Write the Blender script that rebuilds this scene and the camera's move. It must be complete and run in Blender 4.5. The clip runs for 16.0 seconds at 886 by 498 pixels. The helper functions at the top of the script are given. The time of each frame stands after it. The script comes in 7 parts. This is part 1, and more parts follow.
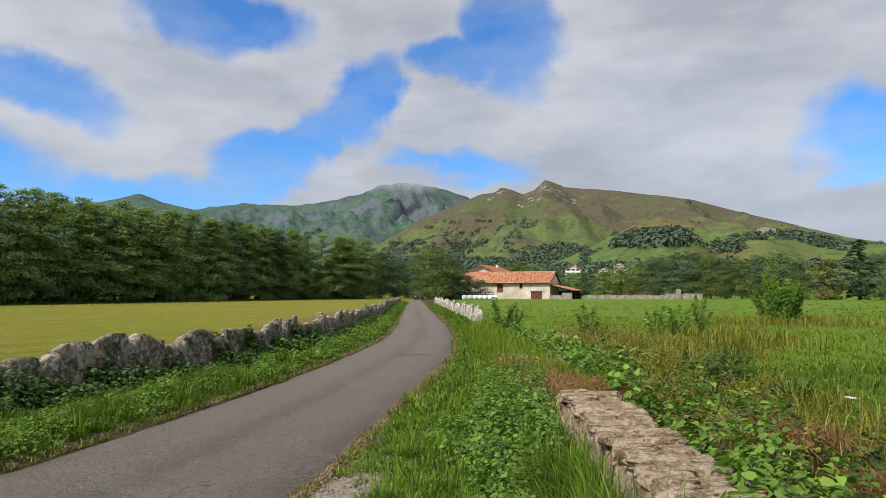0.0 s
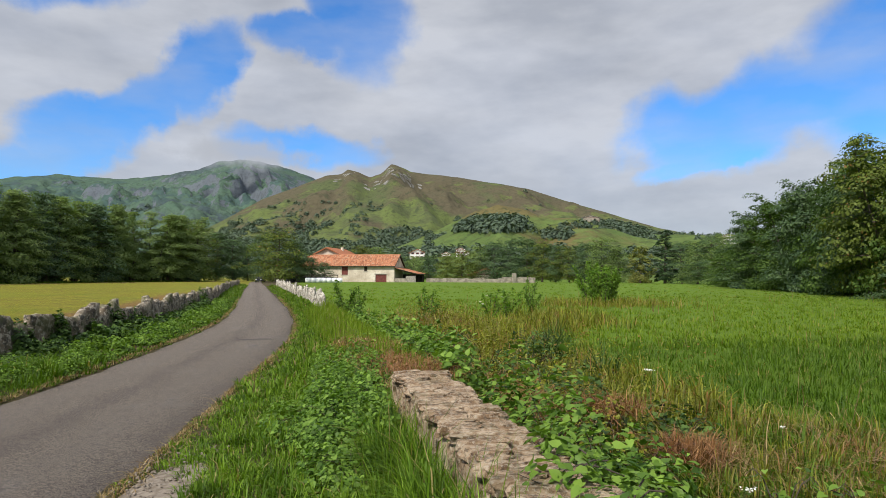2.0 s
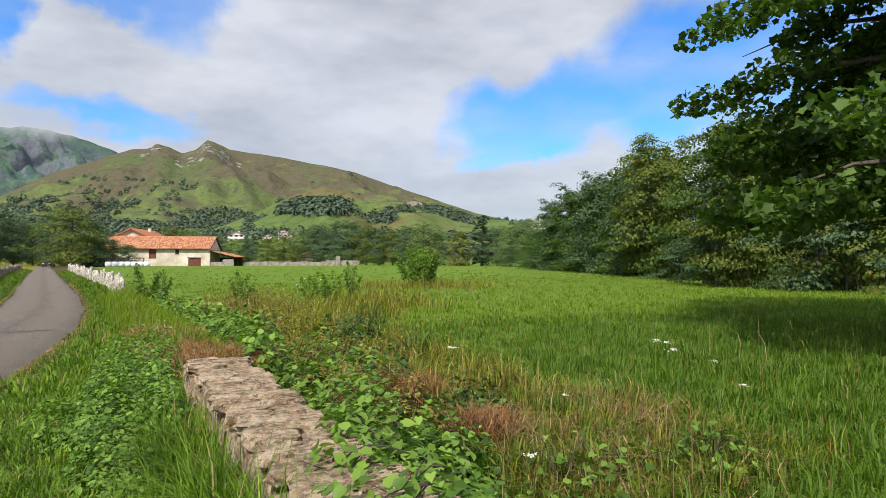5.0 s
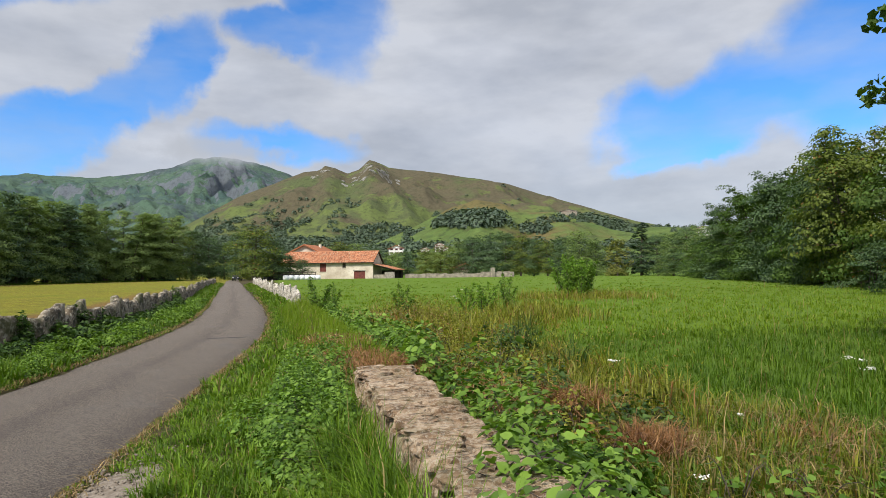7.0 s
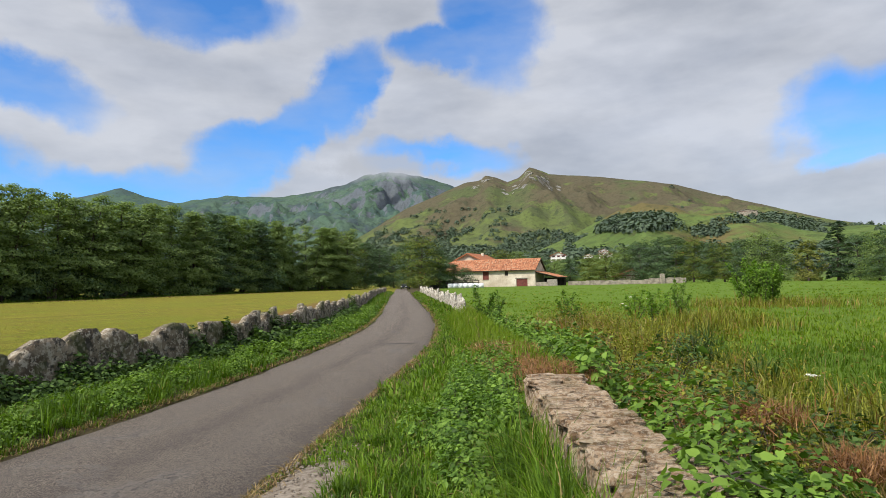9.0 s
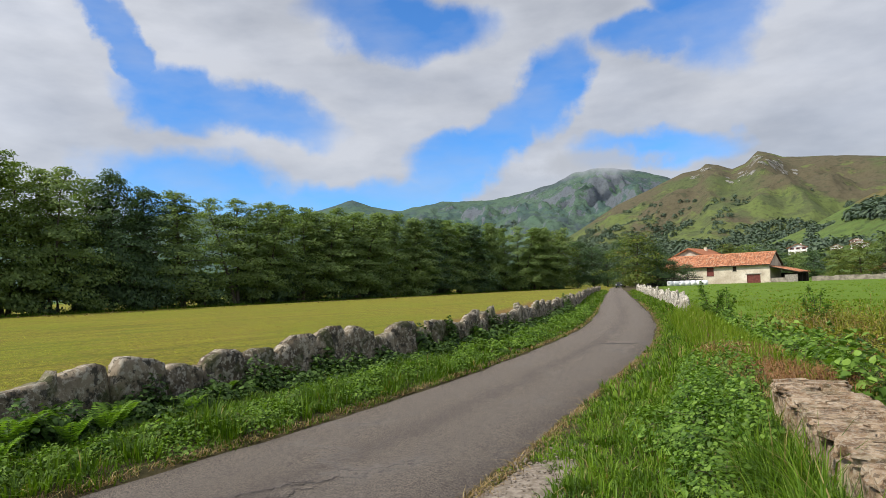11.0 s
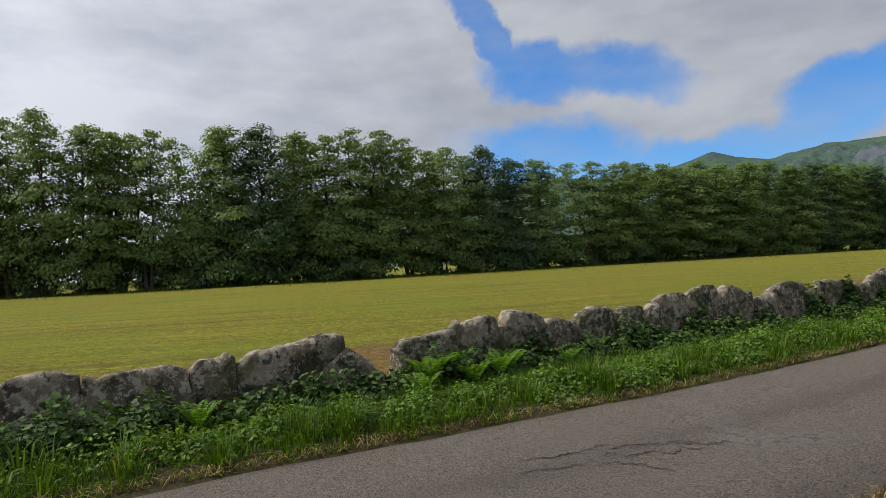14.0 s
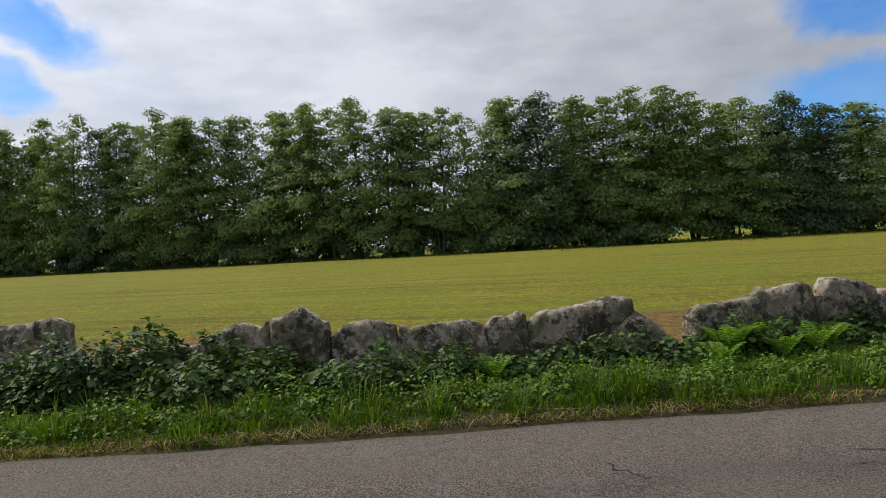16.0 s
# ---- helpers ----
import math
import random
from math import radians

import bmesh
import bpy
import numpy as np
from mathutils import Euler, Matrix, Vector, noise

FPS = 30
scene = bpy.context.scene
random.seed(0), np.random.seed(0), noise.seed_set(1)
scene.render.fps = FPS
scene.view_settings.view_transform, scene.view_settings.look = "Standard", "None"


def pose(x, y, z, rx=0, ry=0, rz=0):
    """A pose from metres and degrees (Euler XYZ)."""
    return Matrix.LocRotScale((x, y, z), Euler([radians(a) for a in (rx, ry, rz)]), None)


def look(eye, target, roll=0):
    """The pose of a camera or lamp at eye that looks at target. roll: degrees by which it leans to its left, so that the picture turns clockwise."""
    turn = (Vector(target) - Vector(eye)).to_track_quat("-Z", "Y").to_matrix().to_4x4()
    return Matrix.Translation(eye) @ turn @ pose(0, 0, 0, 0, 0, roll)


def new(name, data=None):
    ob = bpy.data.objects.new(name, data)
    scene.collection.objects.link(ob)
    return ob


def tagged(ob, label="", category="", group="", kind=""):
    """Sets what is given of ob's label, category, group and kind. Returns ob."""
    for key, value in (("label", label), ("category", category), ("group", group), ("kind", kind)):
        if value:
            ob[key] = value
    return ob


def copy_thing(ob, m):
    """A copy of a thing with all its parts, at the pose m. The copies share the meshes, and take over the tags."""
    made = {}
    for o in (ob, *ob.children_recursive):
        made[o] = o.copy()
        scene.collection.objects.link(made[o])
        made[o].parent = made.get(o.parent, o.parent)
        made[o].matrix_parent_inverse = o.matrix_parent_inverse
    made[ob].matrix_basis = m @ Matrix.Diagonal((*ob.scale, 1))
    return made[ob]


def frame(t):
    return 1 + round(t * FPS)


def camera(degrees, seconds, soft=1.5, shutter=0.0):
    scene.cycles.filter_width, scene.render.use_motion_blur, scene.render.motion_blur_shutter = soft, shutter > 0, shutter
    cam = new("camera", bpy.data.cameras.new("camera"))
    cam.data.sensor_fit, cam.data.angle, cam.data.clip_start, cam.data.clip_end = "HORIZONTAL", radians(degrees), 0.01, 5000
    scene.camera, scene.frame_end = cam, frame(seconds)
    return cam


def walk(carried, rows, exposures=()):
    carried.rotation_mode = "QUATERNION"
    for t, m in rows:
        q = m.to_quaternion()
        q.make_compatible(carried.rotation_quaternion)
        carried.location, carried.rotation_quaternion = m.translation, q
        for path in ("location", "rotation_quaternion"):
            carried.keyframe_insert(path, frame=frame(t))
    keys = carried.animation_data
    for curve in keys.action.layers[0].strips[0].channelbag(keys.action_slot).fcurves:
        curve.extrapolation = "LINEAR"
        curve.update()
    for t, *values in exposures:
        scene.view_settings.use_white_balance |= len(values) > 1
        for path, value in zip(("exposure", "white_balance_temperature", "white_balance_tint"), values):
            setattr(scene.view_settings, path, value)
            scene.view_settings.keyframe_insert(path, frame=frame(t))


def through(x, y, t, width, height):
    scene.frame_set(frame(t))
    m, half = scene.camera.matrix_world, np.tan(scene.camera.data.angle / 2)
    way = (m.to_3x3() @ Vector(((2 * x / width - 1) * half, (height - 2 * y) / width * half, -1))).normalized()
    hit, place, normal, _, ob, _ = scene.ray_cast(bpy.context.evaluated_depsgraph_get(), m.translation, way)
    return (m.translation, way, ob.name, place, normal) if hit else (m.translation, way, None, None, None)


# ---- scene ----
cam = camera(69.94, 16.0, soft=0.6)
# seconds, place in metres, turn in degrees: a slow pan by a person standing on the verge
PATH = [
    (0.0, -0.114, 0.043, 1.628, 94.00, 0.01, -0.00),
    (0.5, -0.106, 0.056, 1.629, 93.69, -0.08, -1.83),
    (1.0, -0.082, 0.013, 1.633, 93.27, -0.13, -5.25),
    (1.5, -0.056, 0.027, 1.629, 92.86, -0.26, -9.47),
    (2.0, -0.031, 0.027, 1.628, 92.49, -0.25, -13.93),
    (2.5, 0.008, -0.004, 1.618, 92.20, -0.10, -18.10),
    (3.0, 0.043, -0.028, 1.617, 91.80, 0.00, -21.85),
    (3.5, 0.082, 0.023, 1.611, 91.34, 0.15, -25.59),
    (3.7, 0.093, 0.048, 1.608, 91.25, 0.04, -26.74),
    (4.2, 0.116, 0.066, 1.606, 91.07, -0.13, -29.01),
    (4.7, 0.152, 0.072, 1.604, 91.00, -0.13, -29.91),
    (5.2, 0.185, 0.069, 1.604, 91.07, -0.06, -29.22),
    (5.5, 0.196, 0.065, 1.603, 91.19, -0.00, -27.95),
    (5.8, 0.197, 0.060, 1.603, 91.37, 0.03, -25.97),
    (6.0, 0.186, 0.051, 1.603, 91.52, 0.05, -24.40),
    (6.5, 0.160, 0.045, 1.605, 91.76, 0.28, -20.13),
    (7.0, 0.138, 0.036, 1.610, 92.07, 0.62, -15.78),
    (7.5, 0.123, 0.037, 1.608, 92.41, 0.81, -11.94),
    (8.0, 0.111, 0.043, 1.610, 92.64, 0.96, -8.45),
    (8.2, 0.102, 0.042, 1.611, 92.71, 0.98, -7.05),
    (8.7, 0.093, 0.044, 1.610, 92.88, 1.08, -3.47),
    (9.2, 0.084, 0.052, 1.606, 93.06, 1.27, 0.36),
    (9.7, 0.073, 0.061, 1.601, 93.22, 1.49, 4.57),
    (10.3, 0.052, 0.065, 1.597, 93.38, 1.74, 10.27),
    (10.5, 0.031, 0.063, 1.595, 93.43, 1.81, 12.31),
    (11.0, 0.005, 0.054, 1.593, 93.50, 2.08, 17.79),
    (11.5, -0.013, 0.024, 1.595, 93.35, 2.26, 22.78),
    (12.0, -0.032, 0.016, 1.592, 93.04, 2.48, 28.15),
    (12.5, -0.064, -0.006, 1.589, 92.53, 2.68, 33.84),
    (13.0, -0.083, -0.024, 1.585, 92.06, 2.85, 39.00),
    (13.5, -0.103, -0.041, 1.581, 91.73, 2.86, 43.95),
    (14.0, -0.112, -0.062, 1.574, 91.34, 2.94, 49.26),
    (14.5, -0.132, -0.078, 1.570, 90.90, 3.14, 55.80),
    (15.0, -0.153, -0.126, 1.560, 90.39, 3.23, 63.68),
    (15.5, -0.175, -0.147, 1.550, 89.93, 3.31, 70.54),
    (16.0, -0.182, -0.149, 1.546, 89.53, 3.23, 73.98),
]
walk(cam, [(t, pose(x, y, z, rx, ry, rz)) for t, x, y, z, rx, ry, rz in PATH], exposures=[(0.0, -0.1), (2.0, -0.1), (3.0, -0.1), (3.6, 0.02), (6.0, 0.18), (7.0, -0.02), (8.0, -0.03), (11.5, -0.03), (13.0, -0.16), (14.0, -0.4), (16.0, -0.38)])

# ---------------------------------------------------------------- light
SUN_BEARING, SUN_HEIGHT = 226.0, 48.0  # degrees clockwise from +y, degrees above the horizon


def make_world():
    w = bpy.data.worlds.new("sky")
    scene.world = w
    w.use_nodes = True
    nt = w.node_tree
    nt.nodes.clear()
    N, L = nt.nodes.new, nt.links.new

    def math_node(op, a, b=None, c=None):
        n = N("ShaderNodeMath")
        n.operation = op
        for i, v in enumerate((a, b, c)):
            if v is None:
                continue
            if isinstance(v, (int, float)):
                n.inputs[i].default_value = v
            else:
                L(v, n.inputs[i])
        return n.outputs[0]

    coord = N("ShaderNodeTexCoord")
    sep = N("ShaderNodeSeparateXYZ")
    L(coord.outputs["Generated"], sep.inputs[0])
    bearing = math_node("ARCTAN2", sep.outputs[0], sep.outputs[1])
    height = math_node("ARCSINE", sep.outputs[2])
    flat = N("ShaderNodeCombineXYZ")
    L(bearing, flat.inputs[0])
    L(height, flat.inputs[1])
    # ragged cloud edges
    warp = N("ShaderNodeTexNoise")
    warp.inputs["Scale"].default_value = 7.0
    warp.inputs["Detail"].default_value = 7.0
    warp.inputs["Roughness"].default_value = 0.55
    L(flat.outputs[0], warp.inputs["Vector"])
    off = N("ShaderNodeVectorMath")
    off.operation = "MULTIPLY_ADD"
    off.inputs[1].default_value = (0.17, 0.13, 0)
    off.inputs[2].default_value = (-0.085, -0.065, 0)
    L(warp.outputs["Color"], off.inputs[0])
    bent = N("ShaderNodeVectorMath")
    L(flat.outputs[0], bent.inputs[0])
    L(off.outputs[0], bent.inputs[1])
    # gaps of blue between the clouds: bearing, height, half length, half height, tilt
    gaps = [
        (-20.5, 23.6, 8.0, 2.2, -4), (6.6, 23.4, 4.2, 4.6, 0), (0.6, 20.8, 3.8, 1.7, 12), (-7.6, 17.0, 4.4, 2.0, 52), (-12.5, 13.0, 4.2, 1.7, 45),
        (-16.5, 10.2, 5.2, 2.0, 26), (0.5, 11.2, 6.0, 1.5, -4), (-36.0, 16.0, 8.2, 1.9, -9), (-40.5, 17.6, 3.2, 1.8, -30), (-45.0, 20.8, 4.6, 1.2, -58),
        (-37.5, 8.2, 9.0, 2.8, -15), (-25.0, 7.4, 8.0, 1.9, -6), (41.0, 13.8, 9.5, 3.2, 17), (50.0, 16.0, 6.5, 4.6, 20), (35.0, 12.2, 4.5, 3.2, 10), (61.0, 17.0, 9.0, 6.0, 10),
        (36.5, 9.6, 5.0, 1.0, 16), (-107.0, 18.6, 6.0, 2.2, -25), (-110.0, 13.6, 4.0, 1.6, -30),
        (-150, 35, 16, 8, 10), (120, 30, 18, 7, -10), (10, 52, 16, 8, 20),
    ]
    blue = None
    for az, el, ra, re, tilt in gaps:
        m = N("ShaderNodeMapping")
        m.vector_type = "TEXTURE"
        m.inputs["Location"].default_value = (radians(az), radians(el), 0)
        m.inputs["Rotation"].default_value = (0, 0, radians(tilt))
        m.inputs["Scale"].default_value = (radians(ra * 1.3), radians(re * 1.5), 1)
        L(bent.outputs[0], m.inputs["Vector"])
        d = N("ShaderNodeVectorMath")
        d.operation = "LENGTH"
        L(m.outputs[0], d.inputs[0])
        r = N("ShaderNodeMapRange")
        r.interpolation_type = "SMOOTHSTEP"
        r.inputs["From Min"].default_value, r.inputs["From Max"].default_value = 0.6, 1.12
        r.inputs["To Min"].default_value, r.inputs["To Max"].default_value = 1.0, 0.0
        L(d.outputs["Value"], r.inputs["Value"])
        blue = r.outputs[0] if blue is None else math_node("SMOOTH_MAX", blue, r.outputs[0], 0.12)
    # thin veil left in the gaps
    veil = N("ShaderNodeTexNoise")
    veil.inputs["Scale"].default_value = 5.0
    veil.inputs["Detail"].default_value = 8.0
    stretch = N("ShaderNodeMapping")
    stretch.inputs["Scale"].default_value = (1.0, 2.6, 1.0)
    stretch.inputs["Rotation"].default_value = (0, 0, radians(-14))
    L(flat.outputs[0], stretch.inputs["Vector"])
    L(stretch.outputs[0], veil.inputs["Vector"])
    thin = N("ShaderNodeMapRange")
    thin.inputs["From Min"].default_value, thin.inputs["From Max"].default_value = 0.38, 0.72
    thin.inputs["To Min"].default_value, thin.inputs["To Max"].default_value = 1.0, 0.6
    L(veil.outputs["Fac"], thin.inputs["Value"])
    clear = math_node("MULTIPLY", blue, thin.outputs[0])
    # cloud brightness: soft billows with grey bellies
    billow = N("ShaderNodeTexNoise")
    billow.inputs["Scale"].default_value = 3.6
    billow.inputs["Detail"].default_value = 6.0
    billow.inputs["Roughness"].default_value = 0.5
    L(stretch.outputs[0], billow.inputs["Vector"])
    ramp = N("ShaderNodeValToRGB")
    ramp.color_ramp.elements[0].position, ramp.color_ramp.elements[0].color = 0.34, (0.485, 0.51, 0.562, 1)
    ramp.color_ramp.elements[1].position, ramp.color_ramp.elements[1].color = 0.62, (0.71, 0.728, 0.772, 1)
    puff = N("ShaderNodeTexNoise")
    puff.inputs["Scale"].default_value = 13.0
    puff.inputs["Detail"].default_value = 8.0
    puff.inputs["Roughness"].default_value = 0.6
    L(stretch.outputs[0], puff.inputs["Vector"])
    L(math_node("ADD", billow.outputs["Fac"], math_node("MULTIPLY_ADD", puff.outputs["Fac"], 0.18, -0.09)), ramp.inputs[0])
    # clouds are brighter towards the sun
    toward = N("ShaderNodeVectorMath")
    toward.operation = "DOT_PRODUCT"
    b, h = radians(SUN_BEARING), radians(SUN_HEIGHT)
    toward.inputs[1].default_value = (math.sin(b) * math.cos(h), math.cos(b) * math.cos(h), math.sin(h))
    L(coord.outputs["Generated"], toward.inputs[0])
    lit = N("ShaderNodeMapRange")
    lit.interpolation_type = "SMOOTHSTEP"
    lit.inputs["From Min"].default_value, lit.inputs["From Max"].default_value = 0.1, 0.95
    lit.inputs["To Min"].default_value, lit.inputs["To Max"].default_value = 0.95, 1.75
    L(toward.outputs["Value"], lit.inputs["Value"])
    shine = N("ShaderNodeVectorMath")
    shine.operation = "SCALE"
    L(ramp.outputs[0], shine.inputs[0])
    L(lit.outputs[0], shine.inputs["Scale"])
    sky = N("ShaderNodeTexSky")
    sky.sky_type = "NISHITA"
    sky.sun_disc = False
    sky.sun_elevation = radians(SUN_HEIGHT)
    sky.sun_rotation = radians(SUN_BEARING)
    sky.air_density, sky.dust_density, sky.ozone_density = 1.0, 0.3, 2.5
    tint = N("ShaderNodeMix")
    tint.data_type, tint.blend_type = "RGBA", "MULTIPLY"
    tint.inputs["Factor"].default_value = 1.0
    tint.inputs["B"].default_value = (0.069, 0.13, 0.195, 1)
    L(sky.outputs[0], tint.inputs["A"])
    mix = N("ShaderNodeMix")
    mix.data_type = "RGBA"
    L(clear, mix.inputs["Factor"])
    L(shine.outputs[0], mix.inputs["A"])
    L(tint.outputs["Result"], mix.inputs["B"])
    bg = N("ShaderNodeBackground")
    bg.inputs["Strength"].default_value = 1.0
    L(mix.outputs["Result"], bg.inputs["Color"])
    out = N("ShaderNodeOutputWorld")
    L(bg.outputs[0], out.inputs[0])


make_world()
sun = new("sun", bpy.data.lights.new("sun", "SUN"))
sun.data.energy, sun.data.angle, sun.data.color = 4.8, radians(0.6), (1.0, 0.93, 0.82)
_b, _h = radians(SUN_BEARING), radians(SUN_HEIGHT)
sun.matrix_world = look((math.sin(_b) * math.cos(_h) * 50, math.cos(_b) * math.cos(_h) * 50, math.sin(_h) * 50), (0, 0, 0))


# ---------------------------------------------------------------- materials
class Mat:
    """A small builder of node materials."""

    def __init__(self, name):
        self.m = bpy.data.materials.new(name)
        self.m.use_nodes = True
        self.nt = self.m.node_tree
        self.nt.nodes.clear()
        self.out = self.nt.nodes.new("ShaderNodeOutputMaterial")
        self.geo = self.nt.nodes.new("ShaderNodeNewGeometry")

    def node(self, kind, **inputs):
        n = self.nt.nodes.new(kind)
        for k, v in inputs.items():
            s = n.inputs[k.replace("_", " ")]
            if hasattr(v, "is_linked"):
                self.nt.links.new(v, s)
            else:
                s.default_value = v
        return n

    def pos(self, sx=1.0, sy=1.0, sz=1.0, local=False):
        m = self.node("ShaderNodeMapping")
        src = self.node("ShaderNodeTexCoord").outputs["Object"] if local else self.geo.outputs["Position"]
        self.nt.links.new(src, m.inputs["Vector"])
        m.inputs["Scale"].default_value = (sx, sy, sz)
        return m.outputs[0]

    def noise(self, scale, detail=4.0, rough=0.55, vec=None):
        n = self.node("ShaderNodeTexNoise", Scale=scale, Detail=detail, Roughness=rough)
        self.nt.links.new(vec or self.geo.outputs["Position"], n.inputs["Vector"])
        return n.outputs["Fac"]

    def ramp(self, fac, *stops):
        n = self.node("ShaderNodeValToRGB")
        el = n.color_ramp.elements
        while len(el) < len(stops):
            el.new(0.5)
        for e, (p, c) in zip(el, stops):
            e.position, e.color = p, (*c, 1)
        self.nt.links.new(fac, n.inputs[0])
        return n.outputs[0]

    def step(self, fac, a, b, lo=0.0, hi=1.0):
        n = self.node("ShaderNodeMapRange", Value=fac)
        n.inputs["From Min"].default_value, n.inputs["From Max"].default_value = a, b
        n.inputs["To Min"].default_value, n.inputs["To Max"].default_value = lo, hi
        n.interpolation_type = "SMOOTHSTEP"
        return n.outputs[0]

    def mix(self, fac, a, b, kind="MIX"):
        n = self.nt.nodes.new("ShaderNodeMix")
        n.data_type, n.blend_type = "RGBA", kind
        for key, v in (("Factor", fac), ("A", a), ("B", b)):
            if hasattr(v, "is_linked"):
                self.nt.links.new(v, n.inputs[key])
            elif key == "Factor":
                n.inputs[key].default_value = v
            else:
                n.inputs[key].default_value = (*v, 1)
        return n.outputs["Result"]

    def math(self, op, a, b=0.0):
        n = self.nt.nodes.new("ShaderNodeMath")
        n.operation = op
        for i, v in enumerate((a, b)):
            if hasattr(v, "is_linked"):
                self.nt.links.new(v, n.inputs[i])
            else:
                n.inputs[i].default_value = v
        return n.outputs[0]

    def bump(self, h, strength=0.5, dist=0.02):
        return self.node("ShaderNodeBump", Height=h, Strength=strength, Distance=dist).outputs[0]

    def surface(self, color, rough=0.8, normal=None, spec=0.3, metal=0.0):
        b = self.node("ShaderNodeBsdfPrincipled")
        for key, v in (("Base Color", color), ("Roughness", rough), ("Normal", normal), ("Specular IOR Level", spec), ("Metallic", metal)):
            if v is None:
                continue
            if hasattr(v, "is_linked"):
                self.nt.links.new(v, b.inputs[key])
            else:
                b.inputs[key].default_value = (*v, 1) if key == "Base Color" else v
        self.nt.links.new(b.outputs[0], self.out.inputs[0])
        return self.m

    def leaf(self, color, through=0.35, rough=0.55, spec=0.25):
        b = self.node("ShaderNodeBsdfPrincipled", Base_Color=color, Roughness=rough)
        b.inputs["Specular IOR Level"].default_value = spec
        warm = self.mix(1.0, color, (1.15, 1.25, 0.45), "MULTIPLY")
        t = self.node("ShaderNodeBsdfTranslucent", Color=warm)
        s = self.node("ShaderNodeMixShader", Fac=through)
        self.nt.links.new(b.outputs[0], s.inputs[1])
        self.nt.links.new(t.outputs[0], s.inputs[2])
        self.nt.links.new(s.outputs[0], self.out.inputs[0])
        return self.m


def foliage(name, dark, mid, light, patch=0.35, through=0.35, odd=None, rough=0.55, tuft=0.0, calm=0.0):
    """Leaves or blades: each one its own tone, tufts and broad patches."""
    k = Mat(name)
    isle = k.geo.outputs["Random Per Island"]
    dark, light = (tuple(v + (m - v) * calm for v, m in zip(q, mid)) for q in (dark, light))
    deep, pale = tuple(v * (0.55 + 0.4 * calm) for v in dark), tuple(v * (1.25 - 0.2 * calm) for v in light)
    c = k.ramp(isle, (0.0, deep), (0.25, dark), (0.6, mid), (0.9, light), (1.0, pale))
    broad = k.noise(patch, 3.0)
    c = k.mix(k.step(broad, 0.35, 0.7, 0.0, 0.5), c, light)
    c = k.mix(k.step(k.noise(patch * 3.1, 2.0), 0.52, 0.72, 0.0, 0.6), c, dark)
    if tuft:
        t = k.noise(tuft, 2.0, 0.5)
        c = k.mix(k.step(t, 0.5, 0.66, 0.0, 0.6), c, deep)
        c = k.mix(k.step(t, 0.46, 0.34, 0.0, 0.45), c, pale)
    if odd:
        c = k.mix(k.step(k.math("FRACT", k.math("MULTIPLY", isle, 37.0)), 1 - odd[0], 1 - odd[0] + 0.004), c, odd[1])
    return k.leaf(c, through, rough)


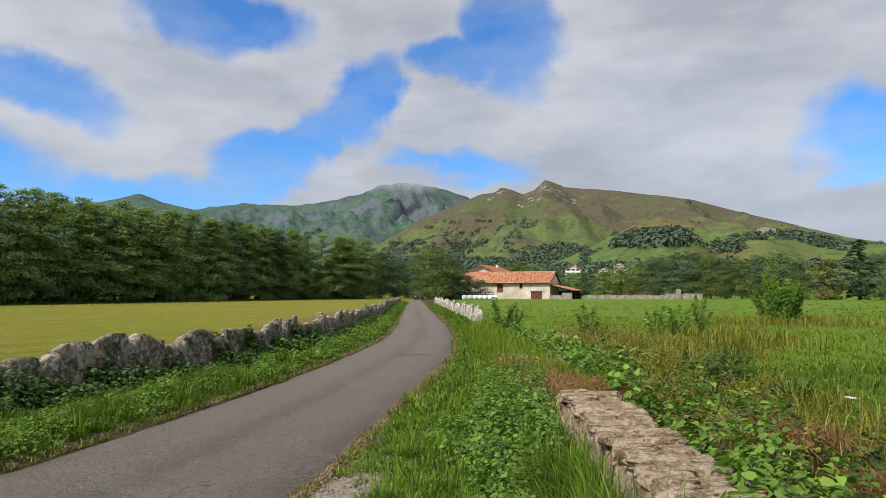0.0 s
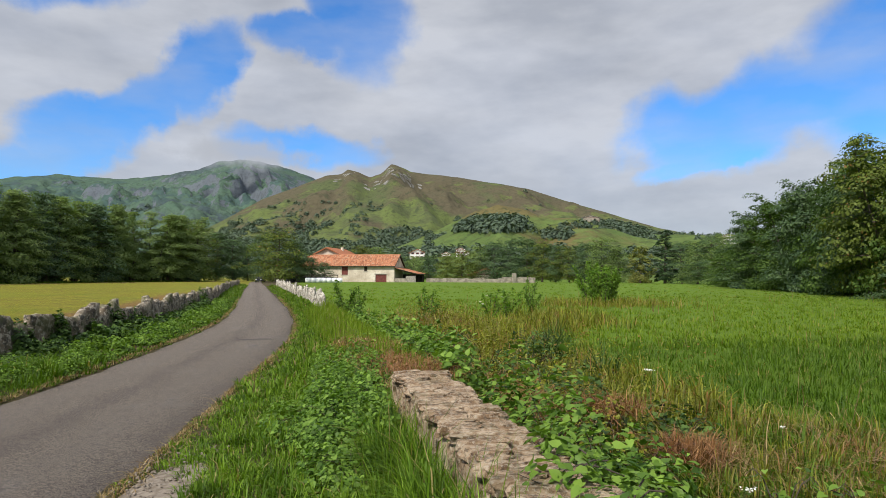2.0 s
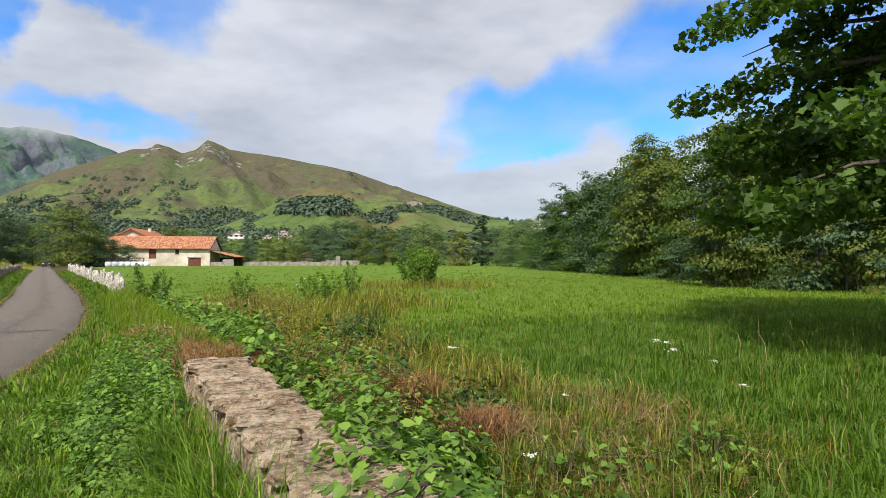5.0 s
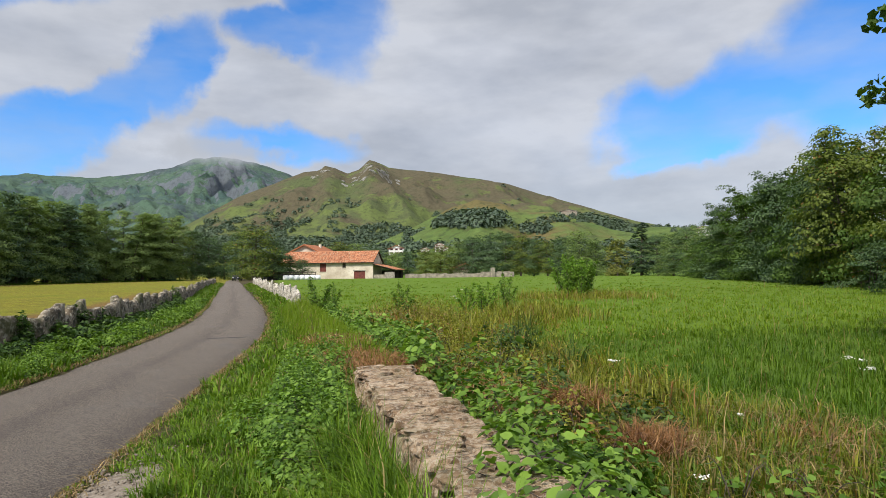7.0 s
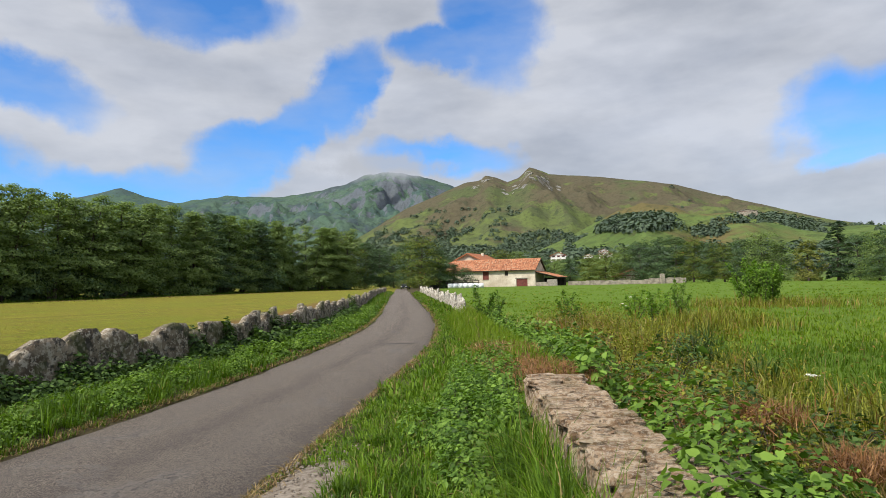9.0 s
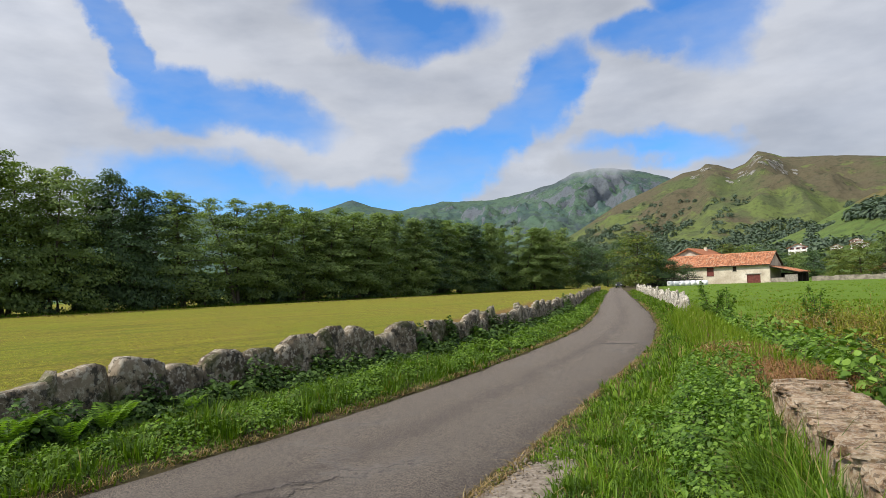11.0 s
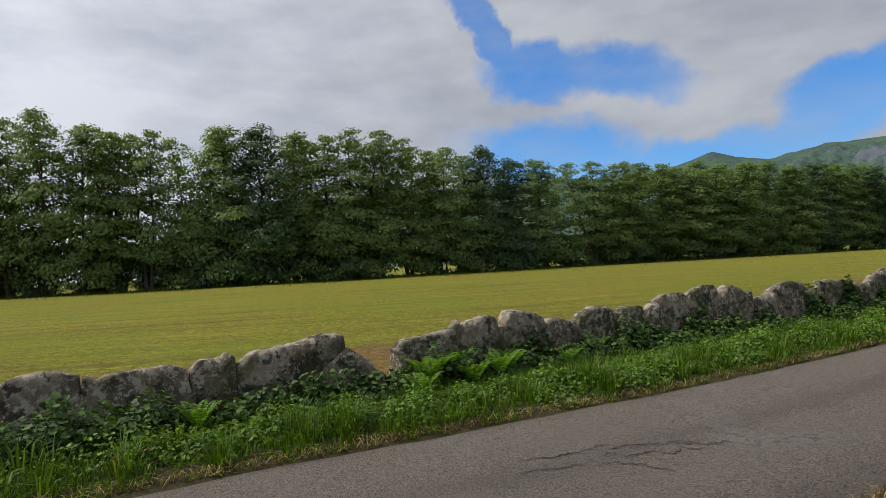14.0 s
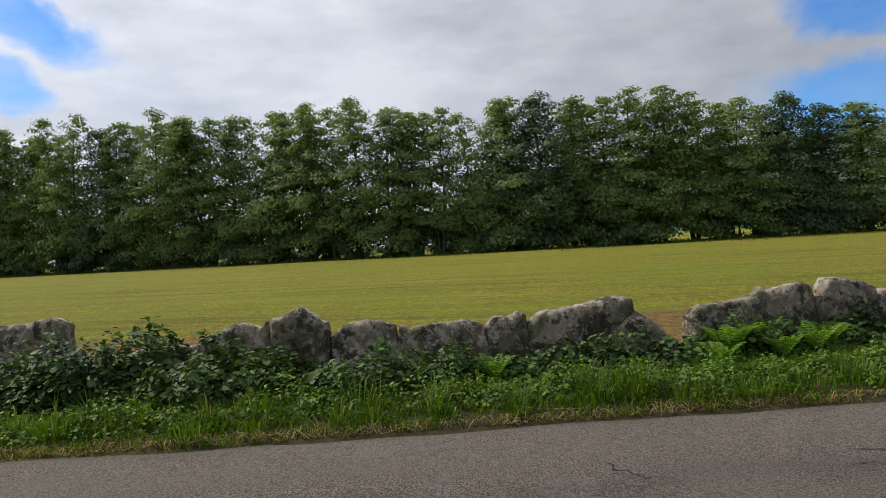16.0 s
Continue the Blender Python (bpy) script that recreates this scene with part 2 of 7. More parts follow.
def make_asphalt():
    k = Mat("worn asphalt")
    grit, grain, blot = k.noise(190.0, 2.0, 0.7), k.noise(62.0, 6.0, 0.9), k.noise(20.0, 7.0, 0.85)
    wear = k.noise(0.7, 6.0, 0.65)
    across = k.node("ShaderNodeAttribute")
    across.attribute_name = "across"
    s = across.outputs["Fac"]
    c = k.ramp(grain, (0.44, (0.016, 0.013, 0.011)), (0.5, (0.104, 0.084, 0.066)), (0.56, (0.265, 0.22, 0.178)))
    c = k.mix(k.step(grit, 0.55, 0.62, 0.0, 0.75), c, (0.3, 0.265, 0.225))
    # two wheel tracks rubbed pale, a dark oily middle and edges
    wob = k.math("MULTIPLY", k.math("SUBTRACT", wear, 0.5), 0.3)
    track = k.math("ABSOLUTE", k.math("SUBTRACT", k.math("ABSOLUTE", k.math("SUBTRACT", k.math("ADD", s, wob), 0.5)), 0.23))
    c = k.mix(k.step(track, 0.14, 0.02, 0.0, 0.3), c, (0.15, 0.13, 0.112))
    c = k.mix(k.step(track, 0.12, 0.24, 0.0, 0.3), c, (0.042, 0.035, 0.035))
    c = k.mix(k.step(wear, 0.52, 0.66, 0.0, 0.4), c, (0.15, 0.127, 0.108))
    c = k.mix(k.step(blot, 0.53, 0.6, 0.0, 0.5), c, (0.028, 0.024, 0.024))
    # cracks and crumbled spots
    bend = k.noise(1.6, 5.0, 0.7)
    cell = k.node("ShaderNodeTexVoronoi", Scale=0.75)
    cell.feature = "DISTANCE_TO_EDGE"
    shift = k.node("ShaderNodeVectorMath")
    k.nt.links.new(k.geo.outputs["Position"], shift.inputs[0])
    wob = k.node("ShaderNodeCombineXYZ", X=k.math("MULTIPLY", bend, 1.6), Y=k.math("MULTIPLY", k.noise(2.3, 5.0), 1.6))
    k.nt.links.new(wob.outputs[0], shift.inputs[1])
    k.nt.links.new(shift.outputs[0], cell.inputs["Vector"])
    where = k.step(k.noise(0.45, 2.0), 0.54, 0.62, 0.0, 0.7)
    crack = k.math("MULTIPLY", k.step(cell.outputs["Distance"], 0.014, 0.003), where)
    c = k.mix(crack, c, (0.022, 0.02, 0.019))
    crumb = k.math("MULTIPLY", k.step(cell.outputs["Distance"], 0.11, 0.03, 0.0, 0.5), where)
    c = k.mix(k.math("MULTIPLY", crumb, k.step(blot, 0.4, 0.55)), c, (0.22, 0.2, 0.185))
    h = k.math("SUBTRACT", k.math("ADD", grit, k.math("MULTIPLY", grain, 2.0)), k.math("MULTIPLY", crack, 3.0))
    return k.surface(c, 0.85, k.bump(h, 1.0, 0.006), 0.25)


def make_ground():
    k = Mat("grassland soil")
    sep = k.node("ShaderNodeSeparateXYZ", Vector=k.geo.outputs["Position"])
    x, y = sep.outputs[0], sep.outputs[1]
    fine, mid, broad = k.noise(38.0, 5.0, 0.7), k.noise(2.2, 5.0, 0.65), k.noise(0.12, 4.0, 0.6)
    # mown field: short yellow-green stubble, dry flecks, faint mowing lines and a bare strip along the slabs
    coarse = k.noise(9.0, 7.0, 0.8)
    field = k.ramp(k.math("ADD", k.math("MULTIPLY", fine, 0.5), k.math("MULTIPLY", coarse, 0.5)), (0.45, (0.06, 0.062, 0.007)), (0.5, (0.195, 0.19, 0.017)), (0.56, (0.33, 0.315, 0.045)))
    field = k.mix(k.step(k.noise(4.0, 7.0, 0.8), 0.52, 0.58, 0.0, 0.65), field, (0.13, 0.085, 0.03))
    field = k.mix(k.step(k.noise(1.1, 6.0, 0.75, k.pos(1.0, 0.5, 1.0)), 0.5, 0.64, 0.0, 0.5), field, (0.2, 0.145, 0.045))
    turn = k.node("ShaderNodeMapping", Vector=k.geo.outputs["Position"])
    turn.inputs["Rotation"].default_value = (0, 0, radians(30))
    lay = k.node("ShaderNodeMapping", Vector=turn.outputs[0])
    lay.inputs["Scale"].default_value = (1.0, 0.07, 1.0)
    mown = k.noise(0.9, 7.0, 0.75, lay.outputs[0])
    field = k.mix(k.step(mown, 0.52, 0.6, 0.0, 0.7), field, (0.105, 0.1, 0.02))
    field = k.mix(k.step(mown, 0.46, 0.38, 0.0, 0.5), field, (0.25, 0.25, 0.035))
    field = k.mix(k.step(broad, 0.42, 0.62, 0.0, 0.4), field, (0.13, 0.18, 0.015))
    field = k.mix(k.step(k.noise(2.4, 9.0, 0.88), 0.54, 0.58, 0.0, 0.6), field, (0.125, 0.08, 0.026))
    strip = k.node("ShaderNodeAttribute")
    strip.attribute_name = "bare"
    bare = k.math("ADD", strip.outputs["Fac"], k.math("MULTIPLY", k.math("SUBTRACT", k.noise(1.3, 6.0, 0.7), 0.5), 1.6))
    field = k.mix(k.step(bare, 0.5, 0.95, 0.0, 0.85), field, k.ramp(coarse, (0.4, (0.08, 0.045, 0.018)), (0.6, (0.26, 0.155, 0.065))))
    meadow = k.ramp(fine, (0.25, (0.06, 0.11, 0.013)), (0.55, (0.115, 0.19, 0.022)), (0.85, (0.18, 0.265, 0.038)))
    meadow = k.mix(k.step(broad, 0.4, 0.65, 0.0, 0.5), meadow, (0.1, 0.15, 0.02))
    soil = k.ramp(mid, (0.3, (0.035, 0.034, 0.014)), (0.7, (0.1, 0.08, 0.042)))
    c = k.mix(k.step(x, -6.4, -5.0), field, meadow)
    dist = k.math("ABSOLUTE", k.math("ADD", x, 2.0))
    c = k.mix(k.step(dist, 5.2, 3.4), c, soil)
    far = k.step(k.math("ADD", k.math("MULTIPLY", x, x), k.math("MULTIPLY", y, y)), 250.0 ** 2, 600.0 ** 2)
    wide = k.ramp(k.noise(0.006, 5.0), (0.4, (0.06, 0.1, 0.02)), (0.5, (0.12, 0.18, 0.03)), (0.62, (0.05, 0.085, 0.02)))
    c = k.mix(far, c, wide)
    return k.surface(c, 0.95, k.bump(k.math("ADD", fine, mid), 0.8, 0.05), 0.1)


def make_stone(name, a, b, c3, lichen=(0.42, 0.42, 0.38), moss=0.4, scale=1.0, spots=0.7, dark=0.75):
    k = Mat(name)
    tone = k.node("ShaderNodeObjectInfo").outputs["Random"]
    n1, n2, n3 = k.noise(3.0 * scale, 6.0, 0.65), k.noise(16.0 * scale, 6.0, 0.7), k.noise(70.0 * scale, 4.0, 0.7)
    c = k.ramp(n1, (0.42, a), (0.5, b), (0.58, c3))
    c = k.mix(k.step(tone, 0.0, 1.0, 0.0, 0.4), c, b)
    c = k.mix(k.step(n2, 0.51, 0.56, 0.0, spots), c, lichen)
    c = k.mix(k.step(k.noise(7.0 * scale, 6.0, 0.7), 0.53, 0.58, 0.0, dark), c, (0.035, 0.033, 0.028))
    c = k.mix(k.step(k.noise(2.1 * scale, 4.0), 0.53, 0.6, 0.0, moss), c, (0.06, 0.075, 0.02))
    h = k.math("ADD", n2, k.math("MULTIPLY", n3, 0.5))
    return k.surface(c, 0.92, k.bump(h, 1.0, 0.03), 0.2)


def make_mountain(name, grass, heath, rock, rock_amount=0.5, meadow=(0.14, 0.2, 0.035), size=1.0, bare=(150, 300), heather=(400, 700)):
    k = Mat(name)
    sep = k.node("ShaderNodeSeparateXYZ", Vector=k.geo.outputs["Position"])
    slope = k.node("ShaderNodeSeparateXYZ", Vector=k.geo.outputs["Normal"]).outputs[2]
    a, b, d = k.noise(0.0045 / size, 6.0, 0.6), k.noise(0.016 / size, 6.0, 0.65), k.noise(0.06 / size, 5.0, 0.7)
    # heather takes over from pasture with height
    zone = k.step(sep.outputs[2], heather[0], heather[1], -0.05, 0.085)
    c = k.mix(k.step(k.math("ADD", a, zone), 0.45, 0.57), grass, heath)
    c = k.mix(k.step(k.math("SUBTRACT", b, zone), 0.47, 0.57, 0.0, 0.75), c, meadow)
    c = k.mix(k.step(d, 0.53, 0.62, 0.0, 0.5), c, (0.035, 0.05, 0.028))
    crag = k.noise(0.07 / size, 9.0, 0.72, k.pos(1.0, 1.0, 0.45))
    steep = k.math("ADD", k.math("MULTIPLY", k.step(slope, 0.9, 0.55), 0.3), crag)
    high = k.step(sep.outputs[2], bare[0], bare[1], -0.25, 0.0)
    c = k.mix(k.step(k.math("ADD", steep, high), 0.74 - 0.13 * rock_amount, 0.82 - 0.13 * rock_amount, 0.0, 0.8), c, rock)
    c = k.mix(k.step(k.noise(0.11 / size, 8.0, 0.75), 0.45, 0.7, 0.0, 0.55), c, tuple(v * 0.45 for v in heath))
    return k.surface(c, 0.95, k.bump(k.math("ADD", b, d), 0.6, 8.0 * size), 0.05)


def make_plain(name, a, b, scale=3.0, rough=0.7, bump=0.2, dist=0.01, metal=0.0, spec=0.3):
    k = Mat(name)
    n1, n2 = k.noise(scale, 5.0), k.noise(scale * 9, 4.0, 0.7)
    c = k.mix(k.step(n1, 0.35, 0.65), a, b)
    c = k.mix(k.step(n2, 0.5, 0.75, 0.0, 0.35), c, tuple(v * 0.6 for v in a))
    return k.surface(c, rough, k.bump(n2, bump, dist), spec, metal)


def make_plaster():
    k = Mat("weathered lime plaster")
    n1, n2 = k.noise(0.35, 6.0, 0.65), k.noise(2.4, 6.0, 0.7)
    c = k.ramp(n1, (0.35, (0.45, 0.38, 0.3)), (0.55, (0.62, 0.55, 0.45)), (0.7, (0.7, 0.64, 0.55)))
    c = k.mix(k.step(n2, 0.52, 0.66, 0.0, 0.6), c, (0.38, 0.29, 0.215))
    return k.surface(c, 0.95, k.bump(n2, 0.4, 0.03), 0.1)


def make_tiles():
    k = Mat("terracotta tiles")
    tone = k.node("ShaderNodeObjectInfo").outputs["Random"]
    isle = k.geo.outputs["Random Per Island"]
    c = k.ramp(isle, (0.0, (0.2, 0.07, 0.035)), (0.45, (0.4, 0.15, 0.07)), (0.8, (0.52, 0.23, 0.12)), (1.0, (0.42, 0.3, 0.2)))
    c = k.mix(k.step(k.noise(0.7, 6.0, 0.7), 0.52, 0.7, 0.0, 0.6), c, (0.24, 0.15, 0.09))
    c = k.mix(k.step(tone, 0.0, 1.0, 0.0, 0.15), c, (0.5, 0.3, 0.2))
    return k.surface(c, 0.9, k.bump(k.noise(9.0), 0.4, 0.02), 0.2)


def make_bark(name, a, b):
    k = Mat(name)
    v = k.pos(6, 6, 1.2)
    n = k.noise(3.0, 6.0, 0.7, v)
    c = k.ramp(n, (0.3, a), (0.7, b))
    return k.surface(c, 0.95, k.bump(n, 0.9, 0.03), 0.1)


ASPHALT, GROUND = make_asphalt(), make_ground()
SLAB = make_stone("lichened grey slab stone", (0.08, 0.062, 0.043), (0.18, 0.147, 0.104), (0.3, 0.25, 0.182), lichen=(0.44, 0.4, 0.325), spots=0.8, moss=0.5, dark=0.85, scale=0.75)
PALE_SLAB = make_stone("pale weathered slab stone", (0.22, 0.2, 0.16), (0.4, 0.365, 0.3), (0.56, 0.52, 0.45), lichen=(0.62, 0.59, 0.52), spots=0.6, moss=0.25, dark=0.6)
PARAPET = make_stone("sandy parapet stone", (0.21, 0.132, 0.076), (0.4, 0.275, 0.17), (0.57, 0.44, 0.305), lichen=(0.66, 0.59, 0.47), moss=0.25, scale=2.4, spots=0.5, dark=0.5)
MORTAR = make_plain("earthy mortar", (0.13, 0.11, 0.08), (0.2, 0.17, 0.13), 8.0, 0.95, 0.5, 0.02)
GRASS_VERGE = foliage("verge grass", (0.058, 0.13, 0.006), (0.108, 0.208, 0.01), (0.18, 0.285, 0.024), 0.7, 0.35, (0.05, (0.3, 0.24, 0.1)), tuft=4.0)
GRASS_MEADOW = foliage("meadow grass", (0.095, 0.162, 0.008), (0.142, 0.225, 0.011), (0.21, 0.3, 0.024), 0.25, 0.35, (0.05, (0.28, 0.25, 0.07)), calm=0.6)
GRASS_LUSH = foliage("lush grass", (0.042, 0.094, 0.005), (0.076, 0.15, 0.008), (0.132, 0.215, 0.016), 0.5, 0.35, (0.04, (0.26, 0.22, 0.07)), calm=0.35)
GRASS_DRY = foliage("dry grass", (0.14, 0.085, 0.035), (0.25, 0.17, 0.072), (0.4, 0.3, 0.145), 1.2, 0.25)
GRASS_RUST = foliage("rusty dead bracken", (0.13, 0.055, 0.02), (0.25, 0.115, 0.045), (0.36, 0.2, 0.09), 1.2, 0.25)
GRASS_STUBBLE = foliage("mown stubble", (0.15, 0.155, 0.014), (0.235, 0.23, 0.022), (0.34, 0.32, 0.055), 0.3, 0.4, (0.2, (0.22, 0.12, 0.045)))
BRAMBLE = foliage("bramble leaves", (0.022, 0.052, 0.01), (0.046, 0.095, 0.016), (0.095, 0.165, 0.034), 1.3, 0.25, rough=0.6)
WEED = foliage("olive weeds", (0.09, 0.105, 0.01), (0.175, 0.19, 0.016), (0.275, 0.28, 0.036), 1.5, 0.35, (0.1, (0.28, 0.15, 0.055)), 0.5)
VINE = foliage("bright creeper leaves", (0.05, 0.115, 0.014), (0.112, 0.21, 0.026), (0.2, 0.32, 0.05), 1.0, 0.35, rough=0.5)
NETTLE = foliage("nettle leaves", (0.05, 0.115, 0.012), (0.105, 0.205, 0.024), (0.185, 0.3, 0.048), 1.4, 0.35)
VERGE_LEAF = foliage("low verge weeds", (0.05, 0.108, 0.01), (0.1, 0.19, 0.02), (0.172, 0.28, 0.038), 1.4, 0.35)
FERN = foliage("fern", (0.075, 0.165, 0.015), (0.14, 0.26, 0.027), (0.2, 0.33, 0.042), 1.0, 0.4)
LEAF_ALDER = foliage("alder leaves", (0.085, 0.135, 0.042), (0.155, 0.222, 0.068), (0.245, 0.325, 0.105), 0.18, 0.4, calm=0.45)
LEAF_DARK = foliage("dark broadleaf", (0.033, 0.066, 0.034), (0.07, 0.122, 0.052), (0.12, 0.188, 0.07), 0.18, 0.35, calm=0.3)
LEAF_OLIVE = foliage("olive broadleaf", (0.06, 0.09, 0.014), (0.105, 0.145, 0.022), (0.17, 0.21, 0.036), 0.2, 0.35, (0.03, (0.2, 0.12, 0.03)), calm=0.55)
LEAF_WOOD = foliage("deep green broadleaf", (0.032, 0.068, 0.013), (0.066, 0.122, 0.02), (0.12, 0.188, 0.03), 0.25, 0.35, calm=0.6)
LEAF_PLANE = foliage("plane leaves", (0.03, 0.066, 0.013), (0.06, 0.118, 0.019), (0.105, 0.175, 0.03), 0.5, 0.4)
LEAF_WILLOW = foliage("yellowing willow", (0.1, 0.13, 0.03), (0.19, 0.21, 0.05), (0.3, 0.28, 0.07), 0.3, 0.35, calm=0.55)
# paler and bluer than near leaves: haze over the slopes painted into the tone
LEAF_FAR = foliage("haze-paled far woodland", (0.05, 0.078, 0.058), (0.075, 0.112, 0.072), (0.108, 0.15, 0.084), 0.01, 0.15, calm=0.5)
BARK = make_bark("bark", (0.05, 0.042, 0.033), (0.13, 0.11, 0.085))
PLASTER, TILES = make_plaster(), make_tiles()
WHITEWASH = make_plain("whitewash", (0.74, 0.73, 0.7), (0.82, 0.81, 0.79), 0.6, 0.9, 0.1)
DARK_RED = make_plain("oxblood paint", (0.12, 0.03, 0.025), (0.17, 0.05, 0.04), 2.0, 0.6)
DARK_WOOD = make_plain("dark old wood", (0.035, 0.028, 0.022), (0.075, 0.06, 0.045), 2.0, 0.85, 0.4)
GREY_WOOD = make_plain("silvered wood", (0.22, 0.2, 0.17), (0.34, 0.31, 0.27), 3.0, 0.9, 0.4)
WRAP_WHITE = make_plain("white bale wrap", (0.78, 0.79, 0.8), (0.86, 0.87, 0.88), 1.5, 0.3, 0.4, 0.03, spec=0.5)
WRAP_BLACK = make_plain("black sheeting", (0.012, 0.012, 0.013), (0.03, 0.03, 0.032), 1.5, 0.35, 0.4, 0.03, spec=0.5)
CONCRETE = make_plain("weathered concrete", (0.2, 0.175, 0.14), (0.36, 0.32, 0.26), 1.2, 0.95, 0.3)
GRAVEL = make_plain("pale road grit", (0.17, 0.138, 0.105), (0.29, 0.248, 0.2), 14.0, 0.95, 0.6, 0.02)
DRY_MAT = make_plain("dry thatch litter", (0.085, 0.05, 0.024), (0.17, 0.1, 0.05), 9.0, 0.95, 0.8, 0.03)
FIR = foliage("dark conifer", (0.014, 0.034, 0.014), (0.026, 0.056, 0.02), (0.045, 0.085, 0.028), 0.2, 0.15)
BLOSSOM = make_plain("cream blossom", (0.7, 0.7, 0.6), (0.8, 0.8, 0.72), 40.0, 0.8)
MUD_WATER = make_plain("brown stream water", (0.03, 0.012, 0.006), (0.05, 0.02, 0.01), 3.0, 0.12, 0.15, 0.01, spec=0.5)
GLASS = make_plain("dark window glass", (0.02, 0.025, 0.03), (0.03, 0.035, 0.04), 1.0, 0.08, 0.0, spec=0.6)
GRIT = make_plain("crumbled asphalt", (0.085, 0.072, 0.064), (0.15, 0.13, 0.118), 40.0, 0.95, 0.5)
CRACK = make_plain("crack dirt", (0.02, 0.018, 0.016), (0.035, 0.031, 0.027), 30.0, 0.95, 0.4)
CRAG = make_stone("crest limestone", (0.11, 0.105, 0.098), (0.165, 0.16, 0.148), (0.24, 0.23, 0.21), scale=0.05)
CAR_PAINT = make_plain("dark car paint", (0.02, 0.022, 0.027), (0.03, 0.032, 0.038), 1.0, 0.25, 0.0, spec=0.6)
RUBBER = make_plain("tyre rubber", (0.015, 0.015, 0.015), (0.03, 0.03, 0.03), 20.0, 0.85)
MOUNTAIN_A = make_mountain("heath mountain", (0.085, 0.105, 0.047), (0.1, 0.088, 0.056), (0.2, 0.19, 0.17), 0.6, (0.12, 0.155, 0.048), bare=(190, 290), heather=(80, 210))
# blue in grass, heath and rock is distance haze put into the colour
MOUNTAIN_B = make_mountain("haze-tinted rocky far mountain", (0.06, 0.1, 0.09), (0.064, 0.085, 0.094), (0.12, 0.13, 0.16), 1.15, (0.08, 0.13, 0.085), 1.5, (150, 400))
FOOTHILL = make_mountain("pasture foothill", (0.085, 0.13, 0.04), (0.135, 0.115, 0.05), (0.15, 0.14, 0.1), 0.1, (0.115, 0.168, 0.048), heather=(82, 98))


# ---------------------------------------------------------------- mesh helpers
rng = np.random.default_rng(7)


def mesh_np(name, verts, faces, material, smooth=False):
    """A mesh from an array of corners and one array of faces (all three- or all four-sided) or several."""
    me = bpy.data.meshes.new(name)
    faces = faces if isinstance(faces, list) else [faces]
    verts = np.asarray(verts, dtype=np.float32)
    me.vertices.add(len(verts))
    me.vertices.foreach_set("co", verts.ravel())
    loops = np.concatenate([np.asarray(f, dtype=np.int32).ravel() for f in faces])
    sizes = np.concatenate([np.full(len(f), f.shape[1], dtype=np.int32) for f in faces])
    me.loops.add(len(loops))
    me.loops.foreach_set("vertex_index", loops)
    me.polygons.add(len(sizes))
    me.polygons.foreach_set("loop_start", np.concatenate([[0], np.cumsum(sizes)[:-1]]).astype(np.int32))
    if smooth:
        me.polygons.foreach_set("use_smooth", np.ones(len(sizes), dtype=bool))
    me.update(calc_edges=True)
    me.materials.append(material)
    return me


def mesh_bm(name, bm, material, smooth=False):
    me = bpy.data.meshes.new(name)
    bm.to_mesh(me)
    bm.free()
    if smooth:
        me.polygons.foreach_set("use_smooth", np.ones(len(me.polygons), dtype=bool))
    me.materials.append(material)
    return me


def part(name, me, parent, label="", m=None):
    ob = new(name, me)
    ob.parent = parent
    if m is not None:
        ob.matrix_basis = m
    if label:
        tagged(ob, label)
    return ob


def thing(name, label, category, group="", kind="", m=None, me=None):
    ob = new(name, me)
    if m is not None:
        ob.matrix_basis = m
    return tagged(ob, label, category, group, kind)


def box_bm(sx, sy, sz, bevel=0.0, at=(0, 0, 0)):
    """A box that stands on z = at[2], with softened edges."""
    bm = bmesh.new()
    bmesh.ops.create_cube(bm, size=1, matrix=Matrix.Translation((at[0], at[1], at[2] + sz / 2)) @ Matrix.Diagonal((sx, sy, sz, 1)))
    if bevel:
        bmesh.ops.bevel(bm, geom=bm.edges[:], offset=bevel, segments=1, affect="EDGES")
    return bm


def prism_bm(outline, y0, y1):
    """An outline in x and z, drawn out from y0 to y1."""
    bm = bmesh.new()
    a = [bm.verts.new((x, y0, z)) for x, z in outline]
    b = [bm.verts.new((x, y1, z)) for x, z in outline]
    bm.faces.new(a)
    bm.faces.new(b[::-1])
    for i in range(len(a)):
        j = (i + 1) % len(a)
        bm.faces.new((a[j], a[i], b[i], b[j]))
    bmesh.ops.recalc_face_normals(bm, faces=bm.faces[:])
    return bm


def unit(v):
    return v / np.maximum(np.linalg.norm(v, axis=-1, keepdims=True), 1e-9)


def leaves_np(centre, size, up=0.5, slim=0.55, gen=rng, out=None):
    """One folded, pointed leaf at each centre: corners and four-sided faces."""
    n = len(centre)
    size = np.broadcast_to(size, (n,))[:, None]
    normal = gen.normal(size=(n, 3))
    normal[:, 2] += up * 2
    if out is not None:
        normal += out
    normal = unit(normal)
    along = unit(np.cross(normal, gen.normal(size=(n, 3))))
    side = np.cross(normal, along)
    base, tip = centre - along * size * 0.5, centre + along * size * 0.5
    fold = normal * size * 0.12
    l = centre + side * size * slim * 0.5 + fold - along * size * 0.06
    r = centre - side * size * slim * 0.5 + fold - along * size * 0.06
    v = np.stack([base, r, tip, l], 1).reshape(-1, 3)
    return v, np.arange(4 * n).reshape(n, 4)


